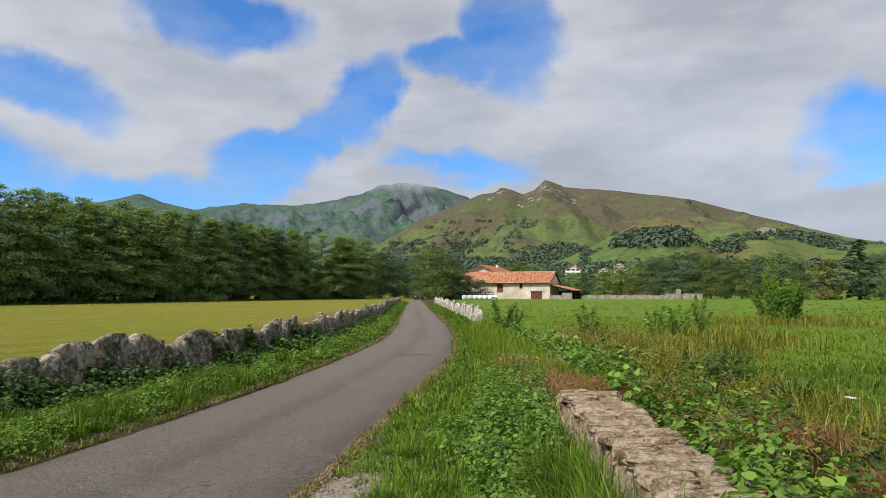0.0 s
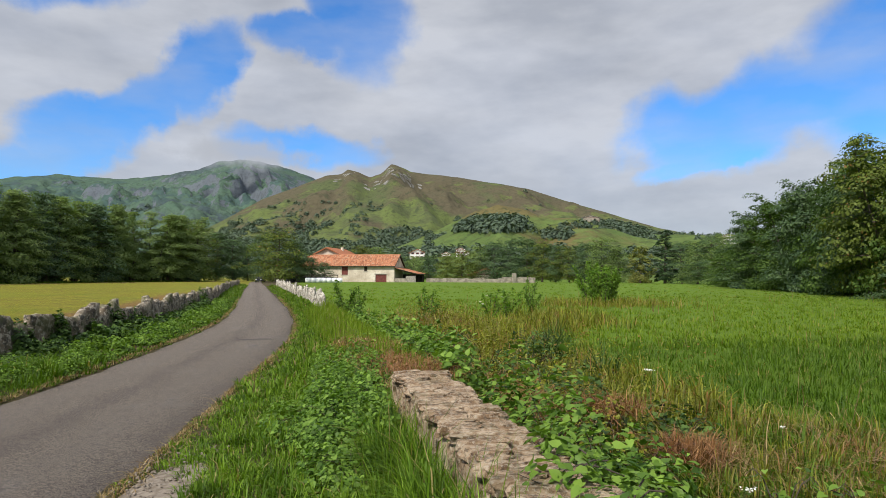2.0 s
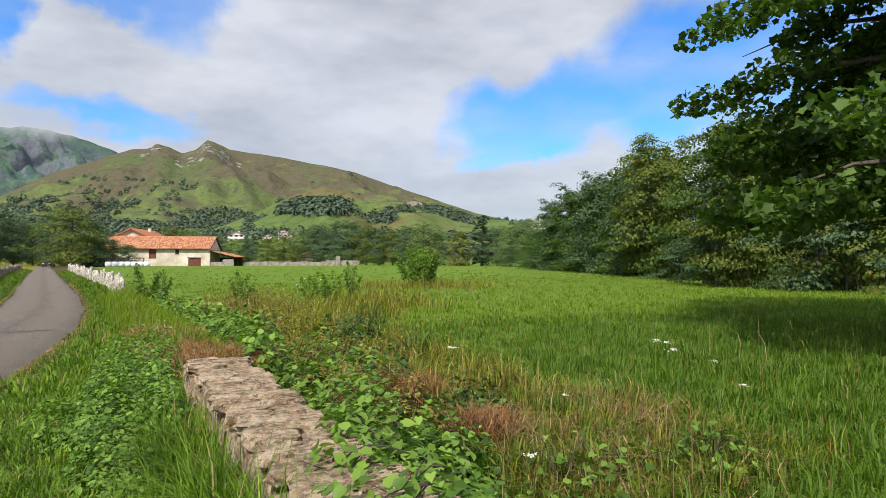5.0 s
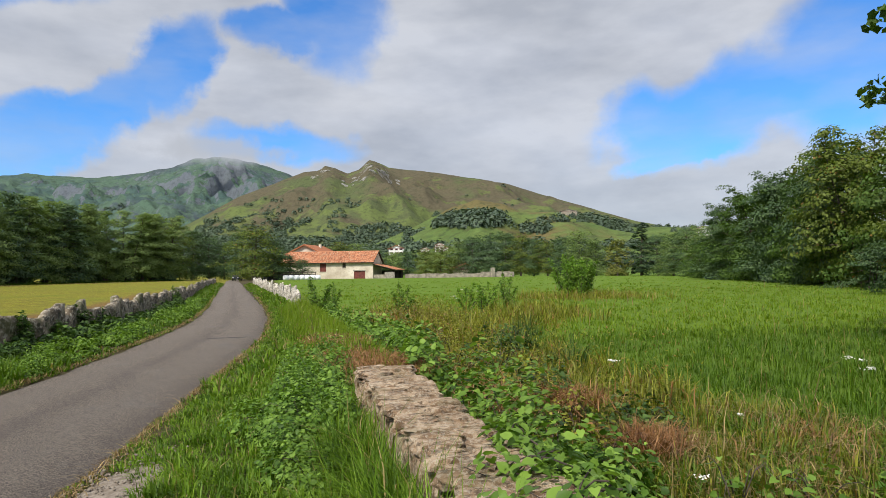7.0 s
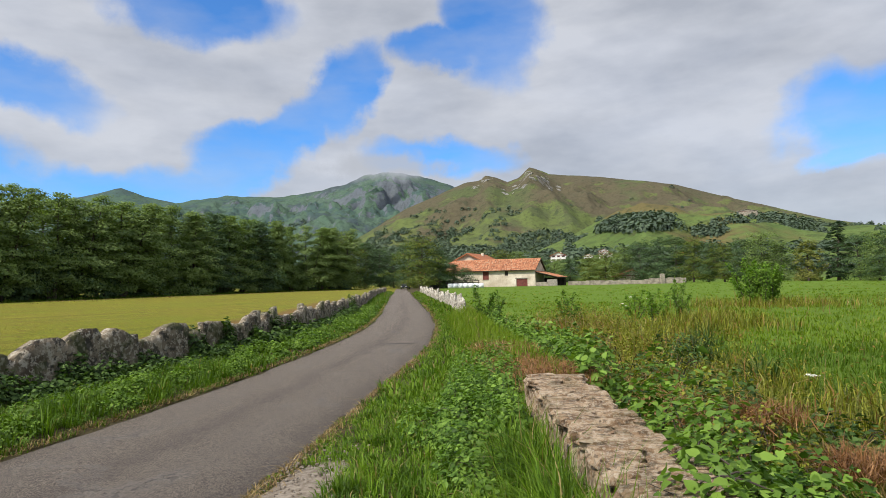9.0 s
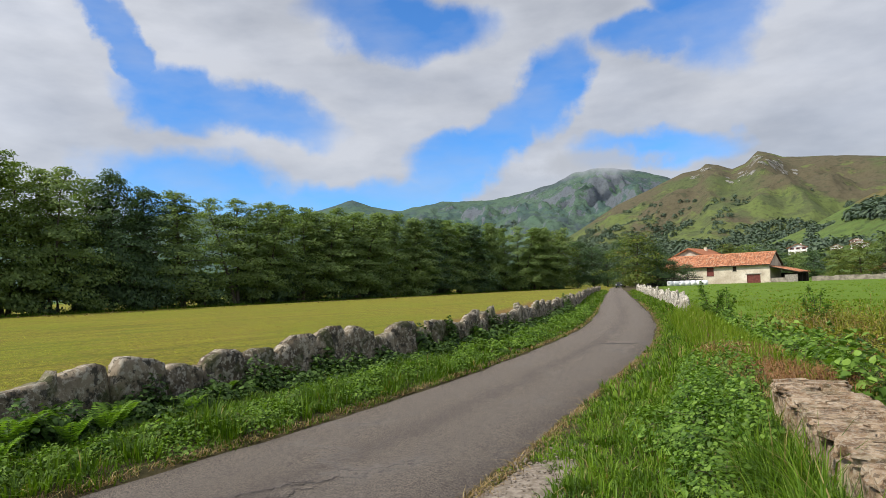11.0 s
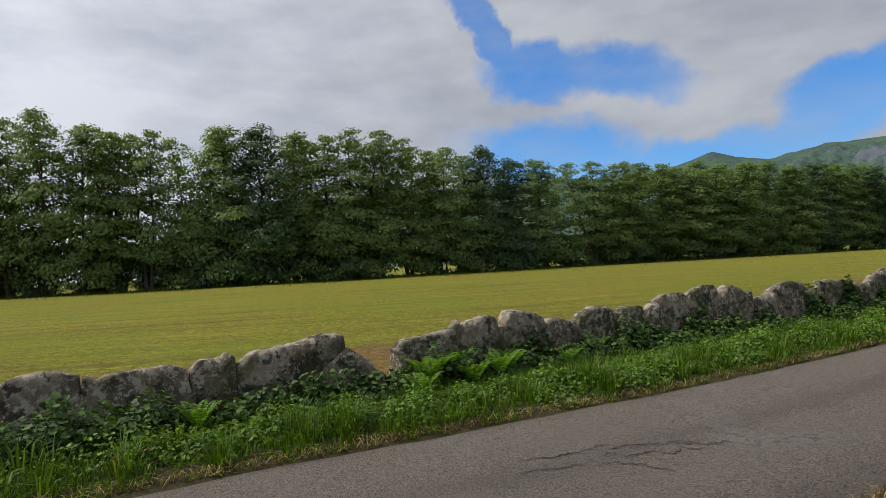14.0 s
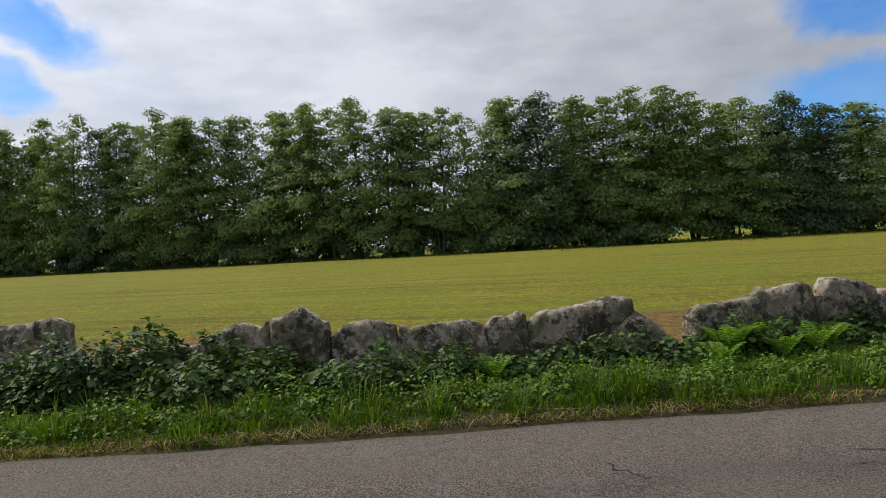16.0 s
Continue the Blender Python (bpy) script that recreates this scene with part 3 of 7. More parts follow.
def ovate_np(centre, size, gen=rng, out=None, up=0.6):
    """One rounded leaf, folded along its rib, at each centre."""
    n = len(centre)
    size = np.broadcast_to(size, (n,))[:, None]
    normal = gen.normal(size=(n, 3)) * 0.7
    normal[:, 2] += up * 2
    if out is not None:
        normal += out
    normal = unit(normal)
    a = unit(np.cross(normal, gen.normal(size=(n, 3))))
    b = np.cross(normal, a)
    ring = ((0, -0.4, 0), (0.24, -0.5, 0.08), (0.43, -0.16, 0.13), (0.3, 0.2, 0.08), (0, 0.6, -0.12), (-0.3, 0.2, 0.08), (-0.43, -0.16, 0.13), (-0.24, -0.5, 0.08), (0, 0.05, 0))
    v = np.stack([centre + (b * u + a * w + normal * z) * size for u, w, z in ring], 1).reshape(-1, 3)
    q = np.array([[0, 1, 2, 8], [8, 2, 3, 4], [8, 4, 5, 6], [0, 8, 6, 7]])
    return v, (np.arange(n)[:, None, None] * 9 + q[None]).reshape(-1, 4)


def blades_np(foot, height, width, lean, gen=rng, wind=(0.0, 0.0)):
    """One bent grass blade at each foot: corners and three-sided faces."""
    n = len(foot)
    height, width = np.broadcast_to(height, (n,)), np.broadcast_to(width, (n,))
    a = gen.uniform(0, 2 * np.pi, n)
    side = np.stack([np.cos(a), np.sin(a), np.zeros(n)], 1) * (width * 0.5)[:, None]
    b = gen.uniform(0, 2 * np.pi, n)
    tilt = np.abs(gen.normal(0, 1, n)) * lean
    way = np.stack([np.cos(b) * tilt + wind[0], np.sin(b) * tilt + wind[1], np.zeros(n)], 1)
    upz = np.stack([np.zeros(n), np.zeros(n), np.ones(n)], 1)
    h = height[:, None]
    mid = foot + (upz * 0.58 + way * 0.25) * h
    tip = foot + (upz * (1.0 - 0.35 * np.minimum(tilt, 1.5)[:, None]) + way) * h
    v = np.stack([foot - side, foot + side, mid - side * 0.75, mid + side * 0.75, tip], 1).reshape(-1, 3)
    f = np.array([[0, 1, 3], [0, 3, 2], [2, 3, 4]])
    return v, (np.arange(n)[:, None, None] * 5 + f[None]).reshape(-1, 3)


def tufts_np(centre, spread, height, width, per, gen=rng):
    """Tufts: blades that fan out from each centre."""
    n = len(centre)
    height, width, spread = (np.repeat(np.broadcast_to(q, (n,)), per) for q in (height, width, spread))
    a = gen.uniform(0, 2 * np.pi, n * per)
    r = np.sqrt(gen.uniform(0, 1, n * per))
    way = np.stack([np.cos(a), np.sin(a), 0 * a], 1)
    foot = np.repeat(centre, per, 0) + way * (spread * r * 0.45)[:, None]
    h = (height * (1.05 - 0.45 * r) * gen.uniform(0.6, 1.2, n * per))[:, None]
    side = np.stack([-np.sin(a), np.cos(a), 0 * a], 1) * (width * gen.uniform(0.6, 1.4, n * per) * 0.5)[:, None]
    side = side + way * (width * 0.25 * gen.normal(0, 1, n * per))[:, None]
    up = np.array([0, 0, 1.0])
    bend = (0.15 + 0.75 * r)[:, None] * gen.uniform(0.5, 1.4, (n * per, 1))
    mid = foot + up * h * 0.6 + way * h * bend * 0.3
    tip = foot + up * h * (1.0 - 0.42 * np.minimum(bend, 1.3)) + way * h * bend
    v = np.stack([foot - side, foot + side, mid - side * 0.8, mid + side * 0.8, tip], 1).reshape(-1, 3)
    f = np.array([[0, 1, 3], [0, 3, 2], [2, 3, 4]])
    return v, (np.arange(n * per)[:, None, None] * 5 + f[None]).reshape(-1, 3)


def tube_np(path, radii, sides=6):
    """A tapered tube along a path: corners and four-sided faces."""
    path, k = np.asarray(path, float), len(path)
    d = unit(np.gradient(path, axis=0))
    ref = np.array([0.31, 0.87, 0.21]) if abs(d[0, 2]) > 0.8 else np.array([0, 0, 1.0])
    u = unit(np.cross(d, ref))
    w = np.cross(d, u)
    ang = np.arange(sides) * 2 * np.pi / sides
    ring = u[:, None] * np.cos(ang)[None, :, None] + w[:, None] * np.sin(ang)[None, :, None]
    v = (path[:, None] + ring * np.asarray(radii)[:, None, None]).reshape(-1, 3)
    i, j = np.meshgrid(np.arange(k - 1), np.arange(sides), indexing="ij")
    jn = (j + 1) % sides
    f = np.stack([i * sides + j, i * sides + jn, (i + 1) * sides + jn, (i + 1) * sides + j], -1).reshape(-1, 4)
    return v, f


def joined(chunks):
    vs, fs, n = [], [], 0
    for v, f in chunks:
        vs.append(v)
        fs.append(f + n)
        n += len(v)
    return np.concatenate(vs), np.concatenate(fs)


# ---------------------------------------------------------------- the lie of the land
ROAD_LEFT = [(-16.0, -24), (-10.6, -12), (-7.6, -5.5), (-6.25, -2.3), (-5.6, 0.2), (-5.15, 2.2), (-4.72, 3.9), (-4.0, 6.95), (-3.47, 10.1), (-2.78, 16), (-2.4, 21.5), (-2.45, 30), (-3.0, 42), (-4.2, 65), (-6.2, 110), (-8.2, 150), (-9.0, 185), (-7.0, 230)]
ROAD_RIGHT = [(-12.6, -25.5), (-7.4, -13.5), (-4.5, -7.0), (-3.3, -4.0), (-2.35, -0.6), (-1.85, 2.0), (-1.42, 4.4), (-1.0, 7.4), (-0.62, 10.6), (-0.02, 15.5), (0.28, 21.5), (0.22, 30), (-0.25, 42), (-1.35, 65), (-3.3, 110), (-5.2, 150), (-6.0, 185), (-4.0, 230)]
WALL_LEFT = [(-10.2, -8), (-8.75, -4), (-7.5, 0), (-6.95, 2), (-6.6, 4), (-6.4, 6), (-6.1, 8), (-5.65, 10), (-5.15, 12), (-4.5, 16), (-4.2, 22), (-4.15, 32), (-4.8, 48), (-6.1, 70), (-7.6, 112)]
WALL_RIGHT = [(1.62, 27.5), (1.45, 34), (0.95, 46), (0.0, 66), (-1.4, 98)]


def along(line, y):
    """x of a line at y, its corners rounded (monotone cubic)."""
    p = np.array(line, float)
    py, px = p[:, 1], p[:, 0]
    m = np.gradient(px, py)
    y = np.clip(np.asarray(y, float), py[0], py[-1])
    i = np.clip(np.searchsorted(py, y) - 1, 0, len(py) - 2)
    h = py[i + 1] - py[i]
    t = (y - py[i]) / h
    return (2 * t**3 - 3 * t**2 + 1) * px[i] + (t**3 - 2 * t**2 + t) * h * m[i] + (3 * t**2 - 2 * t**3) * px[i + 1] + (t**3 - t**2) * h * m[i + 1]


def land(x, y):
    """Height of the ground."""
    x, y = np.asarray(x, float), np.asarray(y, float)
    l, r = along(ROAD_LEFT, y), along(ROAD_RIGHT, y)
    bank_l = np.clip((l - x) / 0.9, 0, 1)
    bank_r = np.clip((x - r) / 0.8, 0, 1)
    z = np.where(x < l, 0.09 * bank_l, np.where(x > r, 0.1 * bank_r, -0.05))
    fade = np.clip(1 - (np.hypot(x, y) - 60) / 60, 0, 1)
    z = z + 0.05 * np.sin(x * 0.23 + 1.3) * np.sin(y * 0.19) * np.where((x < l - 3) | (x > r + 3), 1, 0) * fade
    # the stream bed below the parapet
    ditch = np.exp(-((x - 2.15) / 0.55) ** 2) * np.exp(-((y - 1.6) / 1.9) ** 2)
    return z - 0.55 * ditch


def make_ground_sheet():
    def axis(lo, hi, step, reach):
        inner = np.arange(lo, hi + 1e-6, step)
        grow = np.cumsum(step * 1.28 ** np.arange(1, 40))
        grow = grow[grow < reach]
        return np.concatenate([lo - grow[::-1], inner, hi + grow])
    xs, ys = axis(-12, 10, 0.3, 4600), axis(-8, 36, 0.4, 4600)
    X, Y = np.meshgrid(xs, ys, indexing="ij")
    Z = land(X, Y)
    v = np.stack([X, Y, Z], -1).reshape(-1, 3)
    i, j = np.meshgrid(np.arange(len(xs) - 1), np.arange(len(ys) - 1), indexing="ij")
    k = len(ys)
    f = np.stack([i * k + j, (i + 1) * k + j, (i + 1) * k + j + 1, i * k + j + 1], -1).reshape(-1, 4)
    me = mesh_np("ground", v, f, GROUND, True)
    gap = along(WALL_LEFT, Y) - X
    bare = np.clip(gap / 0.3, 0, 1) * np.clip((6.2 - gap) / 2.4, 0, 1) * np.clip((75 - Y) / 25, 0, 1)
    me.attributes.new("bare", "FLOAT", "POINT").data.foreach_set("value", bare.ravel().astype(np.float32))
    thing("ground", "flat valley grassland, mown on one side and tall meadow on the other", "ground", kind="structure", me=me)


make_ground_sheet()


def make_road():
    ys = np.concatenate([np.arange(-24, 40, 0.35), np.arange(40, 226, 3.0)])
    l, r = along(ROAD_LEFT, ys), along(ROAD_RIGHT, ys)
    # soften the corners of the edge lines and fray them
    ker = np.ones(9) / 9
    l[4:-4], r[4:-4] = np.convolve(l, ker, "valid"), np.convolve(r, ker, "valid")
    fray = np.array([noise.noise((0.0, y * 1.7, 3.0)) for y in ys]) * 0.07
    fray2 = np.array([noise.noise((5.0, y * 1.5, 9.0)) for y in ys]) * 0.1
    l, r = l + fray, r + fray2
    cols = 11
    s = np.linspace(0, 1, cols)
    X = l[:, None] * (1 - s) + r[:, None] * s
    Y = np.repeat(ys[:, None], cols, 1)
    Z = 0.0 + 0.035 * (1 - (2 * s - 1) ** 2)[None] + np.zeros_like(X)
    Z += np.array([[noise.noise((x * 0.8, y * 0.5, 0)) for x, y in zip(a, b)] for a, b in zip(X, Y)]) * 0.012
    Z[:, 0] -= 0.05
    Z[:, -1] -= 0.05
    v = np.stack([X, Y, Z], -1).reshape(-1, 3)
    i, j = np.meshgrid(np.arange(len(ys) - 1), np.arange(cols - 1), indexing="ij")
    f = np.stack([i * cols + j, i * cols + j + 1, (i + 1) * cols + j + 1, (i + 1) * cols + j], -1).reshape(-1, 4)
    me = mesh_np("road", v, f, ASPHALT, True)
    me.attributes.new("across", "FLOAT", "POINT").data.foreach_set("value", np.tile(s, len(ys)).astype(np.float32))
    thing("road", "narrow worn grey asphalt lane between grassy verges", "road", kind="structure", me=me)


make_road()


# ---------------------------------------------------------------- mountains
def fbm(p, octaves=5):
    return noise.fractal(p, 1.0, 2.0, octaves)


def ridge(name, crest, reach, foot, material, label, rough=0.05, steps=(150, 46), back=1.35, seed=0.0, power=1.2):
    """A mountain from its skyline (bearing and height in degrees as seen from the road), the distance of its crest and its foot."""
    az = np.array([c[0] for c in crest], float)
    top = np.tan(np.radians([c[1] for c in crest])) * reach + 1.6
    A = np.linspace(az[0], az[-1], steps[0])
    S = np.linspace(0, back, steps[1])
    H = np.interp(A, az, top)
    rows = []
    for a, h in zip(A, H):
        wob = 1 + 0.16 * noise.noise((a * 0.09 + seed, 2.0, seed))
        ends = min(1.0, (a - az[0]) / 4 + 0.05, (az[-1] - a) / 4 + 0.05)
        for s in S:
            r = foot + (reach * wob - foot) * s
            rise = s ** power if s <= 1 else max(0.0, 1 - (s - 1) * 1.6)
            x, y = r * math.sin(radians(a)), r * math.cos(radians(a))
            bulk = h * rise * wob
            k = 1.0 / (reach * 0.16)
            shape = 0.3 - abs(noise.noise((x * k + seed, y * k * 0.6, seed))) + 0.5 * (0.25 - abs(noise.noise((x * k * 2.3, y * k * 1.5, seed + 3))))
            bump = h * 0.42 * shape * math.sin(math.pi * min(s, 1.0))
            fine = h * rough * fbm((x * 0.012, y * 0.012, seed)) * min(1.0, s * 1.5) * (0.12 if s > 0.85 else 1)
            rows.append((x, y, max(-3.0, (bulk + bump + fine)) * (0.25 + 0.75 * ends) - 3.0 * (1 - min(1, s * 8))))
    k = steps[1]
    i, j = np.meshgrid(np.arange(steps[0] - 1), np.arange(k - 1), indexing="ij")
    f = np.stack([i * k + j, (i + 1) * k + j, (i + 1) * k + j + 1, i * k + j + 1], -1).reshape(-1, 4)[:, ::-1]
    return thing(name, label, "mountain", kind="structure", me=mesh_np(name, np.array(rows), f, material, True))


main_crest = [(-14, 1.0), (-9, 2.6), (-4.3, 5.3), (-2, 6.7), (0.8, 7.8), (3.4, 8.95), (4.7, 9.05), (5.3, 9.5), (6.2, 9.3), (7.3, 8.85), (8.3, 9.2), (9.2, 10.05), (9.7, 9.95), (11, 9.35), (14, 9.1), (18.2, 8.5), (21.4, 7.9), (24.9, 6.8), (28.9, 5.5), (32.7, 4.25), (36, 3.5), (41, 2.4), (50, 1.4)]
back_crest = [(-34, 6.2), (-28, 6.9), (-21.7, 7.05), (-17.6, 7.75), (-13.3, 7.7), (-9.4, 8.4), (-7.5, 8.9), (-5.6, 9.7), (-4, 9.95), (-2.3, 9.9), (0.5, 9.3), (2.4, 8.6), (8, 6), (14, 3)]
left_crest = [(-75, 5), (-60, 6.4), (-45, 6.6), (-38.8, 7.05), (-33, 6.6), (-28.5, 7.3), (-27.3, 7.65), (-25.8, 8.2), (-24, 7.55), (-21.7, 7.1), (-18, 6.2), (-10, 5)]
foot_crest = [(2, 0.6), (7, 1.6), (10.4, 2.9), (13, 4.0), (15.3, 5.2), (16.8, 5.95), (19.1, 6.5), (21.4, 6.1), (23, 5.25), (26, 5.3), (28.5, 4.9), (30.4, 4.4), (32.6, 3.7), (36, 3.6), (42, 3.0), (55, 2.2), (75, 1.8)]
# both far ridges carry their haze in the material colour
ridge("mountain_left", left_crest, 3700, 2300, MOUNTAIN_B, "distant green mountain with a small conical top, haze put into its colour", 0.06, seed=4.0)
ridge("mountain_back", back_crest, 3000, 1700, MOUNTAIN_B, "rocky mountain coloured blue-green for haze, whose summit touches the clouds", 0.12, steps=(260, 90), seed=9.0)
ridge("mountain_main", main_crest, 1900, 1000, MOUNTAIN_A, "broad heath mountain with two rock outcrops on its crest", 0.075, steps=(260, 70), seed=2.0, power=1.05)
ridge("foothill", foot_crest, 1080, 330, FOOTHILL, "green pasture foothill with a bare rounded knoll", 0.03, steps=(200, 44), seed=6.0)


# ---------------------------------------------------------------- trees
def make_tree(name, H, R, leaves, leaf, seed, mats, label, category, low=0.12, pointed=0.6, stems=1, limbs=26, droop=0.25, clump=0.16, kind_leaf="oval", spread=0.5, per_limb=2):
    """A tree: tapered trunk and limbs as one part, the crown of single leaves as the other."""
    g = np.random.default_rng(seed)
    wood, centres, radii, tilts = [], [], [], []
    for s in range(stems):
        lean = g.normal(0, 0.05 + 0.05 * (stems > 1), 2) * H
        off = g.normal(0, 0.25 * (stems > 1), 2)
        zs = np.linspace(-0.02 * H, H * 0.95, 9)
        t = np.clip(zs / H, 0, 1)
        path = np.stack([off[0] + lean[0] * t + np.cumsum(g.normal(0, 0.012 * H, 9)) * t, off[1] + lean[1] * t + np.cumsum(g.normal(0, 0.012 * H, 9)) * t, zs], 1)
        r0 = (0.017 * H + 0.05 * min(1.0, H / 9) ** 2) / math.sqrt(stems)
        wood.append(tube_np(path, r0 * (1 - t * 0.93) * np.where(zs < 0.1, 1.35, 1), 7))
        for k in range(limbs // stems):
            hz = (low + (0.97 - low) * ((k + g.uniform(0, 1)) / (limbs // stems)) ** 0.9)
            p0 = np.array([np.interp(hz * H, zs, path[:, c]) for c in range(3)])
            u = (hz - low) / (1 - low)
            prof = (1 - u) ** pointed * min(1.0, 0.55 + 2.2 * u)
            length = R * prof * g.uniform(0.75, 1.15) + 0.05 * H
            az = k * 2.4 + g.uniform(-0.5, 0.5)
            rise = g.uniform(-0.1, 0.35) + 0.65 * u
            d = np.array([math.cos(az), math.sin(az), rise])
            q = np.linspace(0, 1, 4)[:, None]
            limb = p0 + d * length * q + np.array([0, 0, -droop * length]) * q ** 2 + g.normal(0, 0.03 * length, (4, 3)) * q
            wood.append(tube_np(limb, r0 * 0.42 * (1 - hz * 0.6) * (1 - 0.9 * np.linspace(0, 1, 4)), 3))
            for _ in range(per_limb):
                w = g.uniform(0.3, 1.08)
                c = p0 + d * length * w + np.array([0, 0, -droop * length]) * w * w
                centres.append(c + g.normal(0, 0.11 * length, 3) * np.array([1, 1, 0.6]))
                radii.append(clump * R * g.uniform(0.55, 1.4) * (1.15 - 0.6 * u))
                tilts.append(np.array([math.cos(az), math.sin(az), 0.0]) * g.uniform(0.1, 0.5))
        # the leading shoot
        for q in np.linspace(0.72, 0.97, 7):
            centres.append(np.array([np.interp(q * H, zs, path[:, c]) for c in range(2)] + [q * H]))
            radii.append(clump * R * (1.9 - 1.55 * q))
            tilts.append(np.zeros(3))
    centres, radii, tilts = np.array(centres), np.array(radii), np.array(tilts)
    pick = g.choice(len(centres), leaves, p=radii ** 1.7 / (radii ** 1.7).sum())
    ball = unit(g.normal(size=(leaves, 3))) * g.uniform(0.1, 1, leaves)[:, None] ** 0.38
    ball[:, 2] = np.where(ball[:, 2] < 0, ball[:, 2] * 0.5, ball[:, 2])
    flat = np.stack([ball[:, 0] * 1.35, ball[:, 1] * 1.35, ball[:, 2] * spread], 1)
    flat[:, 2] -= (flat * tilts[pick]).sum(1)
    pos = centres[pick] + flat * radii[pick][:, None]
    pos[:, 2] = np.minimum(pos[:, 2] * H / np.quantile(pos[:, 2], 0.995), H * 1.03)
    pos[:, 2] = np.where(pos[:, 2] < 0.02 * H, g.uniform(0.005, 0.09, leaves) * H, pos[:, 2])
    size = leaf * g.uniform(0.55, 1.3, leaves)
    if kind_leaf == "lobed":
        v, f = lobed_leaves(pos, size, g)
    else:
        away = unit((pos - np.array([0, 0, H * 0.4])) / np.array([R, R, H * 0.5]))
        v, f = leaves_np(pos, size, 0.7, 0.62, g, out=ball * 2.3 + away * 1.6 + tilts[pick] * 1.5)
    root = thing(name, label, category)
    wv, wf = joined(wood)
    part("trunk", mesh_np("trunk", wv, wf, mats[0], True), root)
    part("crown", mesh_np("crown", v, f, mats[1]), root)
    return root


def lobed_leaves(centre, size, g):
    """Five-pointed leaves on drooping stalks."""
    n = len(centre)
    normal = g.normal(size=(n, 3)) * 0.8
    normal[:, 2] += 1.0
    normal = unit(normal)
    a = unit(np.cross(normal, g.normal(size=(n, 3))))
    b = np.cross(normal, a)
    ring = [(0.0, -0.44, 0.0), (0.36, -0.46, 0.07), (0.38, -0.18, 0.03), (0.6, 0.12, 0.12), (0.33, 0.27, 0.02), (0.0, 0.62, -0.14), (-0.33, 0.27, 0.02), (-0.6, 0.12, 0.12), (-0.38, -0.18, 0.03), (-0.36, -0.46, 0.07)]
    pts = [centre + (a * u + b * v + normal * w) * size[:, None] for u, v, w in ring]
    v = np.stack(pts, 1).reshape(-1, 3)
    tri = np.array([[0, 1, 2], [2, 3, 4], [4, 5, 6], [6, 7, 8], [8, 9, 0], [0, 2, 8], [2, 4, 6], [2, 6, 8]])
    return v, (np.arange(n)[:, None, None] * 10 + tri[None]).reshape(-1, 3)


def put(ob, x, y, turn, s=1.0, sz=None, z=None):
    z = float(land(x, y)) - 0.05 if z is None else z
    return Matrix.LocRotScale((x, y, z), Euler((0, 0, radians(turn))), (s, s, sz or s))


def scatter(kinds, places, group, seed=1):
    """The first of each kind is the one that was built; the others are copies of it."""
    g = np.random.default_rng(seed)
    used = set()
    for i, (x, y, k, s, sz) in enumerate(places):
        ob, m = kinds[k], put(kinds[k], x, y, g.uniform(0, 360), s, sz)
        if k in used:
            copy_thing(ob, m @ Matrix.Diagonal((*(1 / v for v in ob.scale), 1)))
        else:
            ob.matrix_basis = m
            used.add(k)
            tagged(ob, group=group)
    for k, ob in enumerate(kinds):
        if k not in used:
            ob.matrix_basis = put(ob, -60 - 7 * k, 150, 0)


# the alder row beyond the mown field
ROW = [(-168, -110), (-150, -85), (-125, -43), (-103, -8), (-83, 23), (-71, 50), (-63, 75), (-54, 105), (-40, 145), (-22, 172)]
row_len = np.concatenate([[0], np.cumsum([math.hypot(b[0] - a[0], b[1] - a[1]) for a, b in zip(ROW, ROW[1:])])])


def on_row(s, aside=0.0):
    x = np.interp(s, row_len, [p[0] for p in ROW])
    y = np.interp(s, row_len, [p[1] for p in ROW])
    x2, y2 = np.interp(s + 1, row_len, [p[0] for p in ROW]), np.interp(s + 1, row_len, [p[1] for p in ROW])
    n = math.hypot(x2 - x, y2 - y) or 1.0
    return x - (y2 - y) / n * aside, y + (x2 - x) / n * aside


alders = [make_tree("alder_tree", 20, 5.5, 12500, 0.42, 20 + i, (BARK, LEAF_ALDER), "tall slender green alder in a row beside the field", "tree", (0.06, 0.1, 0.08)[i], 0.95, stems=(1, 2, 2)[i], limbs=60, droop=0.28, clump=0.235, spread=0.6, per_limb=5) for i in range(3)]
alders.append(make_tree("alder_tree", 20, 5.8, 14000, 0.44, 31, (BARK, LEAF_DARK), "dense dark green broad tree in the field row", "tree", 0.05, 0.8, limbs=66, droop=0.28, clump=0.235, spread=0.6, per_limb=5))
g = np.random.default_rng(3)
places, s = [], 0.0
while s < row_len[-1]:
    x, y = on_row(s, g.uniform(-1.2, 1.2))
    b = math.degrees(math.atan2(x, y))
    if not -39.5 < b < -37.6 and b > -112:
        dark = -47.5 < b < -41 or g.uniform() < 0.1
        k = 3 if dark else int(g.integers(0, 3))
        places.append((x, y, k, g.uniform(0.85, 1.1), 0.965 * g.uniform(0.95, 1.05) * (1 + 0.22 * min(1.0, max(0.0, (-b - 70) / 30))) * (0.84 + 0.16 * min(1.0, max(0.0, (-b - 34) / 26)))))
    s += g.uniform(3.4, 5.0)
scatter(alders, places, "alder row beyond the mown field", 5)

